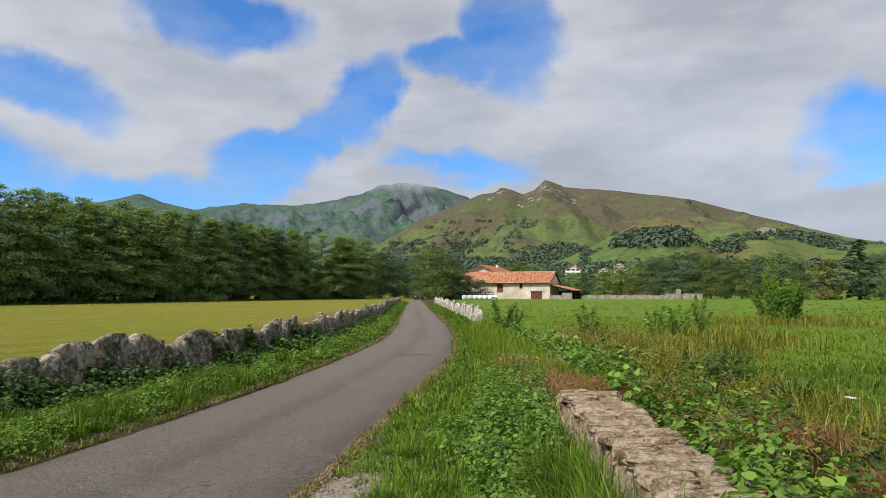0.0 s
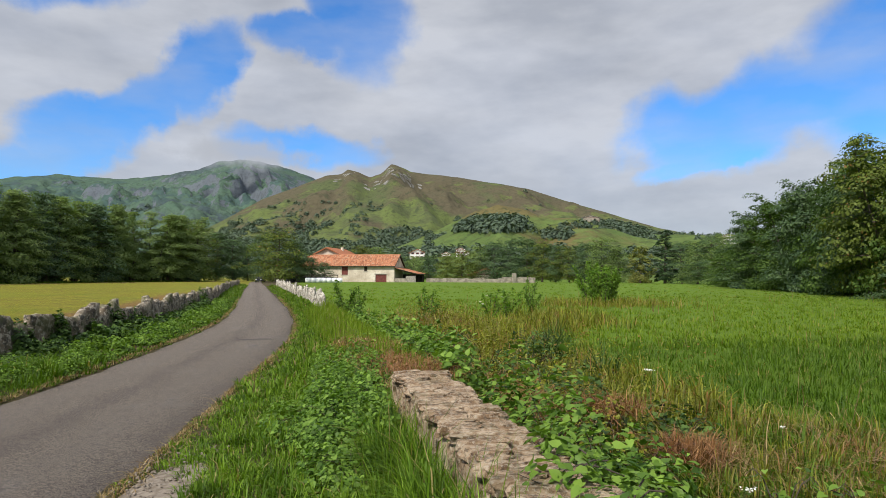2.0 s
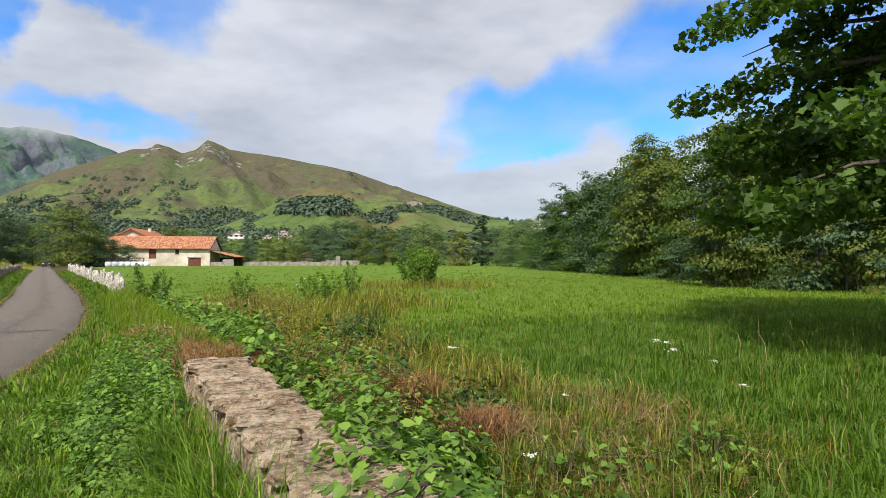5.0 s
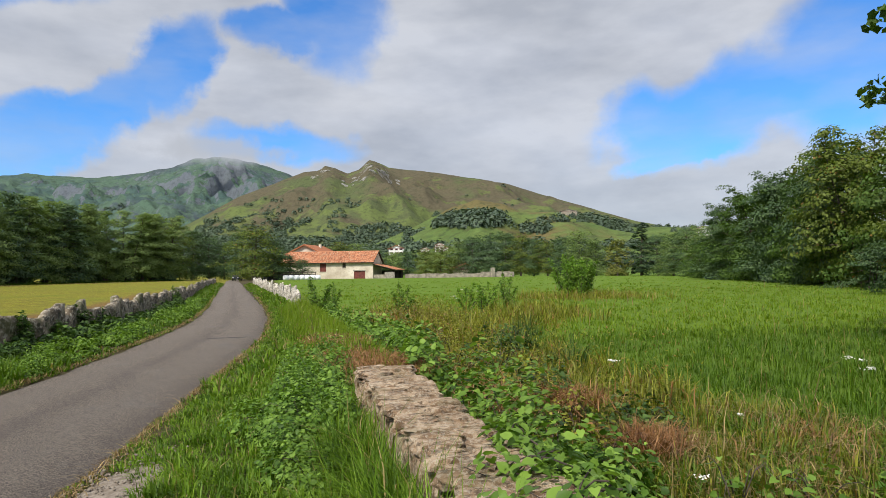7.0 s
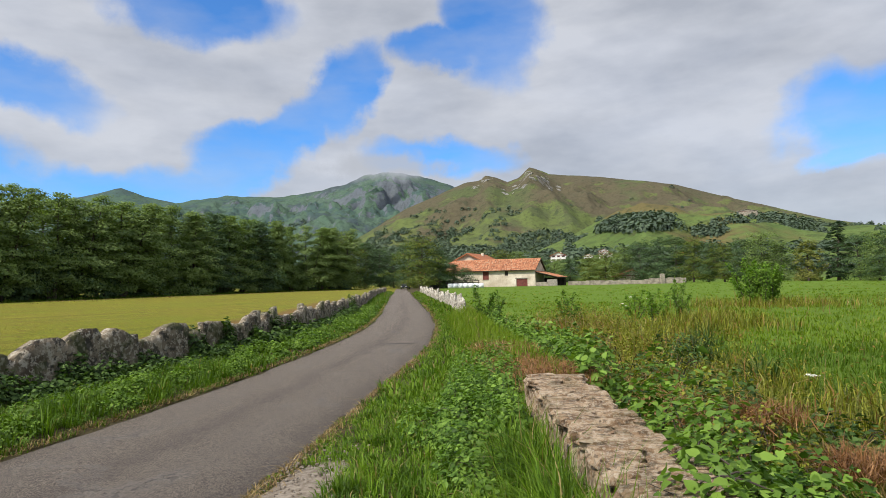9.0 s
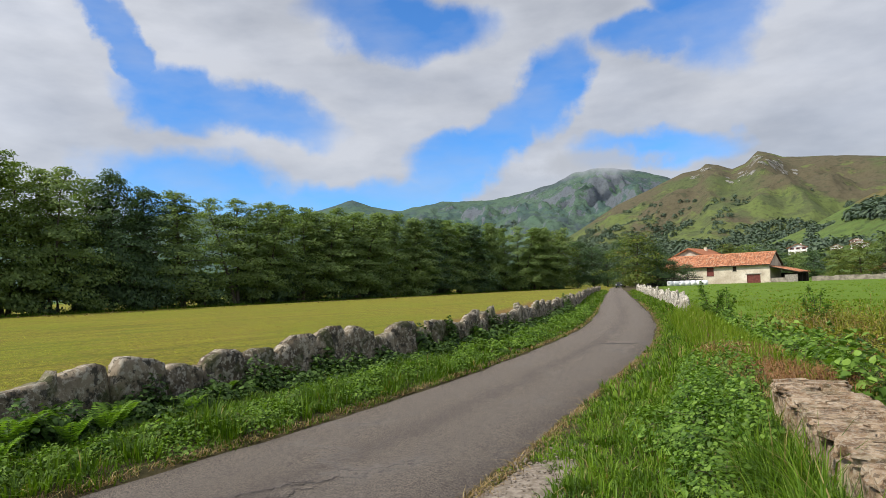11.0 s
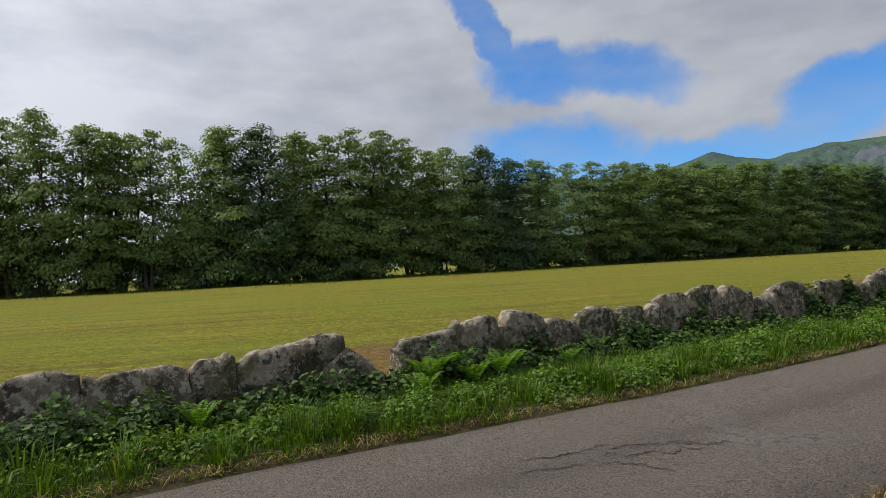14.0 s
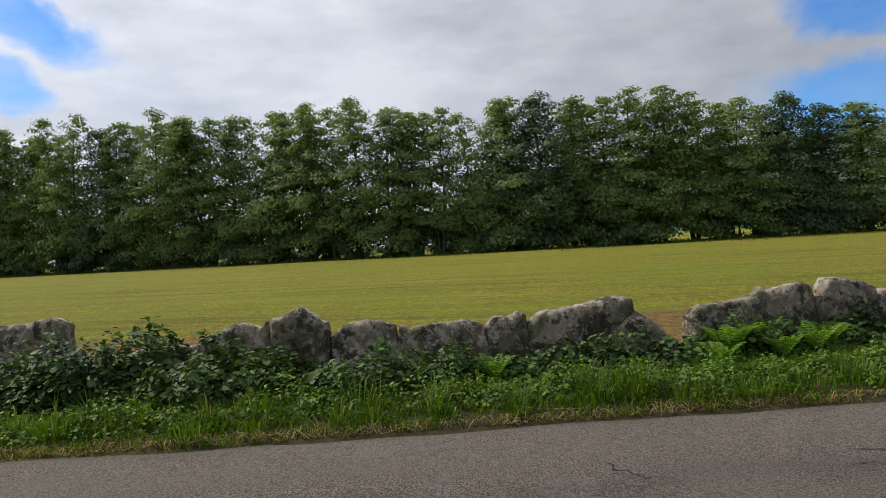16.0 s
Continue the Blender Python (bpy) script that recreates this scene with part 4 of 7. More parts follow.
shrubs = [make_tree("shrub", 5.5, 3.2, 1700, 0.42, 50 + i, (BARK, LEAF_DARK), "dark leafy shrub in the undergrowth of the tree row", "shrub", 0.03, 0.45, stems=3, limbs=24, clump=0.26) for i in range(2)]
places, s = [], 1.0
while s < row_len[-1]:
    x, y = on_row(s, 1.0 + g.uniform(-2.8, 3.5))
    b = math.degrees(math.atan2(x, y))
    if b > -112 and g.uniform() < (0.5 if -56 < b < -36 else 0.95):
        places.append((x, y, int(g.integers(0, 2)), g.uniform(0.8, 1.35), g.uniform(0.6, 1.5)))
    s += g.uniform(1.9, 3.0)
scatter(shrubs, places, "undergrowth of the tree row", 6)

# trees at the end of the lane, behind the barn and along the far side of the meadow
broad = [
    make_tree("broadleaf_tree", 12, 4.6, 6500, 0.36, 70, (BARK, LEAF_DARK), "dark green round-crowned broadleaf tree", "tree", 0.06, 0.4, limbs=46, clump=0.27, spread=0.6, per_limb=4),
    make_tree("broadleaf_tree", 12, 4.8, 6500, 0.36, 71, (BARK, LEAF_ALDER), "green round-crowned broadleaf tree", "tree", 0.06, 0.4, limbs=46, clump=0.27, spread=0.6, per_limb=4),
    make_tree("broadleaf_tree", 12, 4.8, 6500, 0.36, 72, (BARK, LEAF_OLIVE), "olive green broadleaf tree with a few browning leaves", "tree", 0.06, 0.4, limbs=46, clump=0.27, spread=0.6, per_limb=4),
]


def polar(b, d):
    return d * math.sin(radians(b)), d * math.cos(radians(b))


# bearing, distance, kind, width, height
far_trees = [
    (-8.6, 182, 1, 1.0, 1.4), (-7.2, 176, 2, 1.1, 1.3), (-5.8, 184, 0, 1.1, 1.15), (-4.4, 188, 0, 1.0, 1.0), (-3.2, 192, 0, 0.9, 0.9),
    (-0.8, 151, 2, 1.35, 1.02), (0.9, 153, 0, 0.8, 0.8), (1.3, 158, 1, 0.6, 0.6), (-1.9, 176, 0, 0.9, 1.1), (2.3, 156, 0, 0.55, 0.5), (3.3, 160, 0, 0.5, 0.42),
    (6.6, 200, 2, 1.1, 0.92), (8.2, 204, 1, 1.0, 0.9), (9.6, 208, 0, 1.0, 0.8), (11.2, 215, 1, 1.0, 0.7), (12.6, 215, 0, 0.9, 0.72),
    (14.2, 200, 2, 0.9, 0.72), (15.6, 196, 2, 1.0, 0.8), (17.2, 205, 1, 1.0, 0.95), (18.6, 200, 0, 1.1, 1.06), (20.0, 196, 0, 1.1, 1.1), (21.4, 194, 0, 1.1, 1.12),
    (22.8, 190, 2, 1.05, 1.05), (24.0, 188, 0, 1.0, 0.92), (25.2, 184, 2, 0.95, 0.85), (26.6, 178, 0, 1.0, 0.92), (28.0, 174, 1, 1.1, 1.0), (29.4, 176, 1, 0.9, 0.8),
    (34.6, 168, 0, 1.0, 0.86), (35.8, 160, 1, 0.95, 0.85), (37.0, 152, 0, 1.0, 0.9), (38.2, 140, 1, 0.9, 0.85),
]
scatter(broad, [(*polar(b, d), k, s, sz) for b, d, k, s, sz in far_trees], "trees round the valley fields", 8)
willow = make_tree("willow_tree", 11, 4.0, 4200, 0.45, 81, (BARK, LEAF_WILLOW), "pale yellowish willow with drooping branches", "tree", 0.05, 0.4, limbs=34, droop=0.8, clump=0.2, spread=1.5)
willow.matrix_basis = put(willow, *polar(31.2, 172), 40, 1.0, 0.85)
fir = make_tree("conifer_tree", 15, 3.9, 5200, 0.42, 82, (BARK, FIR), "dark pointed conifer at the meadow's edge", "tree", 0.03, 0.95, limbs=60, droop=0.45, clump=0.15, spread=0.5)
fir.matrix_basis = put(fir, *polar(33.2, 170), 10, 1.05, 0.9)

# the wood on the meadow's far right
wood = [
    make_tree("broadleaf_tree", 10.5, 3.5, 13500, 0.27, 90, (BARK, LEAF_WOOD), "dense dark broadleaf tree at the meadow's edge", "tree", 0.03, 0.5, stems=2, limbs=50, clump=0.26, spread=0.8, per_limb=3),
    make_tree("broadleaf_tree", 10.5, 3.5, 13500, 0.27, 91, (BARK, LEAF_DARK), "dense green broadleaf tree at the meadow's edge", "tree", 0.03, 0.5, stems=2, limbs=50, clump=0.26, spread=0.8, per_limb=3),
    make_tree("broadleaf_tree", 10.5, 3.5, 13500, 0.27, 92, (BARK, LEAF_OLIVE), "dense olive broadleaf tree at the meadow's edge", "tree", 0.03, 0.5, stems=2, limbs=50, clump=0.26, spread=0.8, per_limb=3),
]
# bearing, distance, kind, width, height
edge_trees = [
    (38.2, 118, 0, 1.0, 0.62), (39.2, 108, 0, 1.1, 0.86), (40.2, 100, 1, 1.15, 1.02), (41.4, 95, 0, 1.2, 1.08), (42.7, 88, 0, 1.2, 1.12),
    (44.0, 82, 1, 1.2, 1.16), (45.3, 76, 1, 1.15, 1.16), (46.7, 70, 0, 1.15, 1.2), (48.2, 66, 1, 1.15, 1.22), (49.8, 62, 2, 1.1, 1.24), (51.6, 58, 0, 1.1, 1.2),
    (53.6, 55, 1, 1.1, 1.2), (55.8, 53, 2, 1.1, 1.15), (58.4, 51, 0, 1.1, 1.2), (61.5, 49, 1, 1.1, 1.2), (65, 47, 2, 1.1, 1.2), (69, 45, 0, 1.1, 1.2),
    (43.6, 96, 0, 1.2, 1.25), (48.6, 78, 0, 1.2, 1.3), (54.5, 66, 0, 1.2, 1.3), (60, 60, 1, 1.2, 1.3),
]
scatter(wood, [(*polar(b, d), k, s, sz) for b, d, k, s, sz in edge_trees], "wood at the edge of the meadow", 12)
thicket = [make_tree("shrub", 3.6, 2.2, 5200, 0.15, 96 + i, (BARK, (LEAF_OLIVE, LEAF_DARK)[i]), ("olive green scrub at the edge of the meadow", "green scrub at the edge of the meadow")[i], "shrub", 0.02, 0.4, stems=3, limbs=27, clump=0.26) for i in range(2)]
scatter(thicket, [(*polar(b, d), k, s, sz) for b, d, k, s, sz in [(52.6, 43, 1, 1.0, 1.1), (54.2, 41, 0, 1.3, 1.5), (56.2, 40, 0, 1.3, 1.4), (58.2, 39, 1, 1.3, 1.5), (60.4, 38, 0, 1.2, 1.3), (62.8, 37, 1, 1.3, 1.3), (65.5, 36, 0, 1.3, 1.3), (50.0, 54, 1, 1.0, 0.9)]], "scrub along the meadow", 13)

# the plane tree whose boughs hang into view
plane_tree = make_tree("plane_tree", 14, 4.2, 74000, 0.14, 111, (BARK, LEAF_PLANE), "large plane tree with overhanging boughs of lobed leaves", "tree", 0.16, 0.3, limbs=84, droop=0.3, clump=0.19, kind_leaf="lobed", spread=0.6, per_limb=4)
plane_tree.matrix_basis = put(plane_tree, 13.9, 4.7, 180)


# ---------------------------------------------------------------- walls of upright slabs
def slab_mesh(w, h, d, seed, slope=0.0, peak=0.0, n=11, m=9, stone=None):
    """A rough upright slab, w wide along y, d thick along x, h high over the ground and a little sunk into it."""
    g = np.random.default_rng(seed)
    u, t = np.meshgrid(np.linspace(-1, 1, n), np.linspace(0, 1, m), indexing="ij")
    cut = g.uniform(0.05, 0.3, 2)
    top = h * (1 + slope * u[:, -1] * 0.5 - peak * np.abs(u[:, -1]) - cut[0] * np.clip(-u[:, -1] - 0.6, 0, 1) - cut[1] * np.clip(u[:, -1] - 0.6, 0, 1))
    top = top + h * np.interp(u[:, -1], (-1, -0.75, 0.1, 0.8, 1), g.uniform(-0.12, 0.05, 5)) + g.normal(0, 0.05 / n, n)
    z = -0.2 + (top[:, None] + 0.2) * t
    wide = w / 2 * (1.06 - 0.07 * t ** 2 + 0.03 * np.sin(t * 5 + g.uniform(0, 6)))
    y = u * wide + g.normal(0, 0.06 / n, u.shape)
    rim = np.maximum(np.abs(u) ** 9, t ** 16)
    halves = []
    for sgn in (1, -1):
        x = sgn * d / 2 * (1 - 0.22 * rim)
        f3 = np.array([[noise.fractal((yy * 2.6 + seed, zz * 2.6, sgn * 3.0), 1.0, 2.0, 4) for yy, zz in zip(a, b)] for a, b in zip(y, z)])
        x = x + f3 * 0.04 + 0.015 * np.round(f3 * 2.5) / 2.5 + g.normal(0, 0.005, u.shape) - 0.03 * sgn * t
        halves.append(np.stack([x, y, z], -1).reshape(-1, 3))
    i, j = np.meshgrid(np.arange(n - 1), np.arange(m - 1), indexing="ij")
    q = np.stack([i * m + j, (i + 1) * m + j, (i + 1) * m + j + 1, i * m + j + 1], -1).reshape(-1, 4)
    k = n * m
    rim_ids = [a * m for a in range(n)][::-1] + [b for b in range(m)][1:] + [a * m + m - 1 for a in range(1, n)] + [(n - 1) * m + b for b in range(m - 2, -1, -1)]
    side = np.array([[a, b, b + k, a + k] for a, b in zip(rim_ids, rim_ids[1:] + rim_ids[:1]) if a != b])
    return mesh_np("slab", np.concatenate(halves), [q, q[:, ::-1] + k, side], stone or SLAB, False)


def stand(line, y0, y1, aside=0.0):
    """The pose of a slab that reaches from y0 to y1 on a wall's line."""
    a, b = (float(along(line, y0)), y0), (float(along(line, y1)), y1)
    turn = -math.atan2(b[0] - a[0], b[1] - a[1])
    x, y = (a[0] + b[0]) / 2 + aside, (y0 + y1) / 2
    return x, y, turn, math.hypot(b[0] - a[0], b[1] - a[1])


wall_left = thing("slab_wall", "lichened upright stone slabs set side by side along the mown field", "stone wall")
# from, to, height, slope of the top, peak
near_slabs = [
    (-5.9, -4.9, 0.8, 0.1, 0), (-4.85, -3.95, 0.74, -0.1, 0.1), (-3.9, -3.25, 0.7, 0, 0), (-3.22, -2.3, 0.98, 0.12, 0), (-1.75, -0.86, 0.56, 0.1, 0), (-0.83, -0.12, 0.72, 0.16, 0),
    (-0.05, 0.52, 0.88, -0.05, 0.12), (0.55, 1.25, 0.68, 0, 0.02), (1.28, 2.2, 0.7, -0.05, 0.08), (2.23, 2.66, 0.73, 0.14, 0.05), (2.68, 3.86, 0.77, 0.14, 0.05),
    (4.6, 5.56, 0.68, 0.3, 0.0), (5.48, 6.22, 0.8, 0.08, 0.05), (6.3, 7.02, 0.84, -0.1, 0.1), (7.07, 7.64, 0.66, 0.0, 0.05), (7.71, 8.46, 0.77, 0.05, 0.15),
]
seed = 200
for y0, y1, h, slope, peak in near_slabs:
    x, y, turn, w = stand(WALL_LEFT, y0, y1)
    seed += 1
    part("slab", slab_mesh(w * 1.03, h, 0.3, seed, slope, peak, 23, 17), wall_left, m=Matrix.LocRotScale((x, y, 0.04), Euler((0, radians(random.uniform(-6, 6)), turn)), None))
x, y, turn, w = stand(WALL_LEFT, 3.4, 4.28, 0.28)
part("slab", slab_mesh(w, 0.68, 0.26, 260, -0.1, 0.4, 21, 15), wall_left, m=Matrix.LocRotScale((x, y, 0.02), Euler((0, radians(-12), turn)), None))
pool = [slab_mesh(random.uniform(0.64, 0.94), 0.74, random.uniform(0.2, 0.3), 300 + i, random.uniform(-0.3, 0.3), random.uniform(0, 0.12)) for i in range(12)]


def slab_run(parent, line, y, y_end, lo=0.92, hi=1.24, gap=0.04, kinds=pool, pitch=0.72):
    while y < y_end:
        me = kinds[random.randrange(len(kinds))]
        x, yy, turn, w = stand(line, y, y + pitch)
        k = random.uniform(lo, hi)
        part("slab", me, parent, m=Matrix.LocRotScale((x + random.uniform(-0.05, 0.05), yy, 0.05), Euler((radians(random.uniform(-7, 7)), radians(random.uniform(-6, 6)), turn + radians(random.uniform(-13, 3)))), (1, random.uniform(0.95, 1.2), k)))
        y += pitch + random.uniform(-0.05, gap)


slab_run(wall_left, WALL_LEFT, 8.5, 108)
wall_right = thing("slab_wall", "pale upright stone slabs leaning along the lane beside the meadow", "stone wall")
pale_pool = [slab_mesh(random.uniform(0.38, 0.62), 0.84, random.uniform(0.16, 0.24), 340 + i, random.uniform(-0.4, 0.4), random.uniform(0, 0.2), stone=PALE_SLAB) for i in range(8)]
slab_run(wall_right, WALL_RIGHT, 27.6, 96, 0.8, 1.2, 0.14, pale_pool, 0.54)


# ---------------------------------------------------------------- the low parapet
def rough_stone(name, sx, sy, sz, seed, material, jag=0.12):
    bm = bmesh.new()
    bmesh.ops.create_cube(bm, size=1)
    bmesh.ops.subdivide_edges(bm, edges=bm.edges[:], cuts=2, use_grid_fill=True)
    g = np.random.default_rng(seed)
    for v in bm.verts:
        p = v.co
        r = max(abs(p.x), abs(p.y)) * 2
        corner = (abs(p.x) > 0.4) + (abs(p.y) > 0.4) + (abs(p.z) > 0.4) >= 2
        k = (0.88 if corner else 1.0) + g.uniform(-jag, jag)
        v.co = Vector((p.x * k * sx, p.y * (k + g.uniform(-0.06, 0.06)) * sy, (p.z + (g.uniform(-0.1, 0.1) if r > 0.5 else 0.06 * (1 if p.z > 0 else 0))) * sz))
    return mesh_bm(name, bm, material, False)


PAR_Y0, PAR_Y1, PAR_TOP = 0.3, 6.22, 0.66


def par_left(y):
    return 0.86 + 0.024 * y


def par_right(y):
    return 1.30 + 0.04 * y


parapet = thing("parapet_wall", "low rough stone parapet with a worn flagged top, overgrown by creepers", "stone wall")
bm = bmesh.new()
rows = []
for i in range(13):
    y = PAR_Y0 + (PAR_Y1 - PAR_Y0) * i / 12
    l, r = par_left(y) + 0.06, par_right(y) - 0.05
    rows.append([bm.verts.new(c) for c in ((l, y, -0.5), (l, y, PAR_TOP - 0.05), (r, y, PAR_TOP - 0.05), (r, y, -0.5))])
for a, b in zip(rows, rows[1:]):
    for k in range(3):
        bm.faces.new((a[k], a[k + 1], b[k + 1], b[k]))
bm.faces.new(rows[0][::-1])
bm.faces.new(rows[-1])
bmesh.ops.recalc_face_normals(bm, faces=bm.faces[:])
part("core", mesh_bm("core", bm, MORTAR), parapet)
face_pool = [rough_stone("face_stone", 0.14, random.uniform(0.2, 0.34), 0.17, 400 + i, PARAPET) for i in range(8)]
cap_pool = [rough_stone("cap_stone", random.uniform(0.2, 0.36), random.uniform(0.08, 0.15), 0.06, 420 + i, PARAPET, 0.16) for i in range(12)]
for course in range(4):
    y = PAR_Y0 + 0.1 * course
    while y < PAR_Y1 + 0.02:
        step = random.uniform(0.2, 0.3)
        part("face_stone", random.choice(face_pool), parapet, m=Matrix.LocRotScale((par_left(y) + 0.06 + random.uniform(-0.015, 0.02), y + step / 2, 0.02 + 0.165 * course), Euler((0, radians(random.uniform(-5, 5)), radians(random.uniform(-6, 6)))), (1, random.uniform(0.85, 1.1), random.uniform(0.85, 1.02))))
        y += step
for x0 in np.linspace(0.15, 0.85, 3):
    part("face_stone", random.choice(face_pool), parapet, m=Matrix.LocRotScale((par_left(6.2) + (par_right(6.2) - par_left(6.2)) * x0, 6.2, 0.5), Euler((0, 0, radians(90 + random.uniform(-6, 6)))), (1, 0.8, 1)))
y = PAR_Y0
while y < PAR_Y1 - 0.03:
    step = random.uniform(0.075, 0.11)
    l, r = par_left(y), par_right(y) - 0.02
    xx = l + random.uniform(0.1, 0.14)
    while xx < r:
        part("cap_stone", random.choice(cap_pool), parapet, m=Matrix.LocRotScale((min(xx, r - 0.07), y + step / 2 + random.uniform(-0.02, 0.02), PAR_TOP + random.uniform(-0.012, 0.012)), Euler((radians(random.uniform(-4, 4)), radians(random.uniform(-3, 3)), radians(random.uniform(-16, 16)))), (random.uniform(0.85, 1.1), random.uniform(0.9, 1.2), random.uniform(0.8, 1.2))))
        xx += random.uniform(0.2, 0.27)
    y += step


# ---------------------------------------------------------------- grass
def sown(n, x_of, y0, y1, gen, power=1.0):
    """n places with y between y0 and y1 (denser near y0 as power grows) and x between the two lines that x_of gives."""
    y = y0 + (y1 - y0) * gen.uniform(0, 1, n) ** power
    lo, hi = x_of(y)
    x = lo + (hi - lo) * gen.uniform(0, 1, n)
    return x, y


def tufts(x, y, gen, per=5, spread=0.05):
    x = np.repeat(x, per) + gen.normal(0, spread, len(x) * per)
    y = np.repeat(y, per) + gen.normal(0, spread, len(y) * per)
    return x, y


def patchy(x, y, scale, seed=0.0):
    return np.array([noise.noise((a * scale + seed, b * scale, seed)) for a, b in zip(x, y)])


def feet(x, y):
    return np.stack([x, y, land(x, y) - 0.02], 1)


def grass(name, chunks, material, label):
    v, f = joined(chunks)
    return thing(name, label, "grass", kind="stuff", me=mesh_np(name, v, f, material))


gg = np.random.default_rng(21)
def sow_tufts(n, lines, y0, y1, pw, h, w, spread, per, lump, seed, fray):
    """Tufts between two lines; fray: how far from the lane the grass reaches full height."""
    x, y = sown(n, lines, y0, y1, gg, pw)
    lo, hi = lines(y)
    edge = np.clip(np.minimum(np.abs(x - fray[0](y)) / fray[1], 1), 0.25, 1)
    lift = 1 + lump * patchy(x, y, 1.4, seed) + 0.5 * lump * patchy(x, y, 5.0, seed)
    worn = np.where(((x + 1.06 - 0.154 * (y - 4.6)) / 0.36) ** 2 + ((y - 4.4) / 1.35) ** 2 < gg.uniform(0.7, 1.15, n), 0.1, 1.0)
    size = worn * (0.3 + 0.7 * edge) * lift * gg.uniform(0.6, 1.3, n)
    return tufts_np(feet(x, y), spread * gg.uniform(0.7, 1.4, n), h * size + 0.02, w, per, gg)


# verge between lane and parapet
lane_r = (lambda yy: along(ROAD_RIGHT, yy), 0.8)
verge_r = lambda yy: (along(ROAD_RIGHT, yy) + 0.05, np.where(yy < 6.3, par_left(yy) - 0.02, 1.9 - 0.02 * (yy - 6.3)))
chunks = [
    sow_tufts(4200, verge_r, 0.8, 9, 1.0, 0.16, 0.009, 0.17, 12, 0.9, 3.0, lane_r),
    sow_tufts(2200, verge_r, 8, 30, 1.2, 0.24, 0.02, 0.24, 10, 0.8, 3.0, lane_r),
    sow_tufts(900, verge_r, 30, 100, 1.3, 0.3, 0.05, 0.4, 10, 0.6, 3.0, lane_r),
]
chunks.append(sow_tufts(4200, lambda yy: (along(ROAD_RIGHT, yy) + 0.05, np.full_like(yy, 2.6)), -8, 0.8, 1.0, 0.16, 0.014, 0.26, 11, 0.9, 3.0, lane_r))
# long tufts against the parapet
x, y = par_left(gg.uniform(1.4, 6.4, 600)), gg.uniform(1.4, 6.4, 600)
x = par_left(y) - np.abs(gg.normal(0.0, 0.16, 600)) - 0.02
chunks.append(tufts_np(feet(x, y), 0.14, gg.uniform(0.42, 0.82, 600) * np.clip(1.3 - 0.08 * y, 0.7, 1.15), 0.008, 18, gg))
grass("verge_grass", chunks, GRASS_VERGE, "thick uneven green grass on the verge beside the parapet")

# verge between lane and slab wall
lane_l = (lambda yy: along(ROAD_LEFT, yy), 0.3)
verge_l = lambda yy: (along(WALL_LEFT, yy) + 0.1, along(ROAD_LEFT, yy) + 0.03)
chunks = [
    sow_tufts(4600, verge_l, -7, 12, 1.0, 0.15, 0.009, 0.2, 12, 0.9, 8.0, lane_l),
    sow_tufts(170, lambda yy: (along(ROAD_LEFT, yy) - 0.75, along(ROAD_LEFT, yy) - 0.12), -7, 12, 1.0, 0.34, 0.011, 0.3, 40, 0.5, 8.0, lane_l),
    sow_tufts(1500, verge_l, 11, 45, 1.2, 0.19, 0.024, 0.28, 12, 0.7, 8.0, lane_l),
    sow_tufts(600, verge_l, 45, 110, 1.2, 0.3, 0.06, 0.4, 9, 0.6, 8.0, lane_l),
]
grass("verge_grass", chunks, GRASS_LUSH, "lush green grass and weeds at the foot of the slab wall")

# dry litter and bleached grass along both edges of the lane
chunks = []
for line, sgn in ((ROAD_LEFT, -1), (ROAD_RIGHT, 1)):
    n = 7000 if sgn < 0 else 12000
    y = -7 + 57 * gg.uniform(0, 1, n) ** 1.3
    x = along(line, y) + sgn * (np.abs(gg.normal(0, 0.05 if sgn < 0 else 0.12, n)) - 0.03)
    chunks.append(blades_np(np.stack([x, y, np.full(n, -0.01)], 1) + np.stack([0 * x, 0 * x, land(x, y) * 0.5 + 0.02], 1), gg.uniform(0.03, 0.09, n), 0.009, 2.4, gg))
grass("dry_litter", chunks, GRASS_DRY, "bleached dry grass litter along the edges of the lane")

# meadow
lane_none = (lambda yy: np.full_like(yy, -50.0), 1.0)
meadow_of = lambda yy: (np.where(yy < 6, 2.5, np.where(yy < 28, 2.4 + 0.03 * yy, 2.2 - 0.02 * (yy - 28))), np.maximum(9.0, 1.9 * yy + 3))
chunks = [
    sow_tufts(7500, meadow_of, 12, 42, 1.25, 0.19, 0.02, 0.46, 10, 0.5, 5.0, lane_none),
    sow_tufts(4200, meadow_of, 40, 165, 1.3, 0.14, 0.09, 0.9, 7, 0.5, 5.0, lane_none),
]
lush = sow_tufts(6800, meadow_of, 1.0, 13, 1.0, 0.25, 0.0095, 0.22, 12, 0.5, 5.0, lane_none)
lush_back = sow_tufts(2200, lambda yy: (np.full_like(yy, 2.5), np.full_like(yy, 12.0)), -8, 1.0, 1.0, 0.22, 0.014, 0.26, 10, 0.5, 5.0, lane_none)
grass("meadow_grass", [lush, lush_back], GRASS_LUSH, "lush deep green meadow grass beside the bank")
grass("meadow_grass", chunks, GRASS_MEADOW, "tall uncut green meadow grass reaching to the farm")
chunks = []
x, y = sown(180, lambda yy: (np.full_like(yy, 2.2), np.maximum(7.0, 1.5 * yy + 2)), 2.0, 45, gg, 1.4)
chunks.append(blades_np(feet(x, y), gg.uniform(0.45, 0.8, len(x)), 0.006 + 0.0004 * y, 0.4, gg))
grass("seeding_stalks", chunks, GRASS_DRY, "thin straw-coloured seeding grass stalks in the meadow")

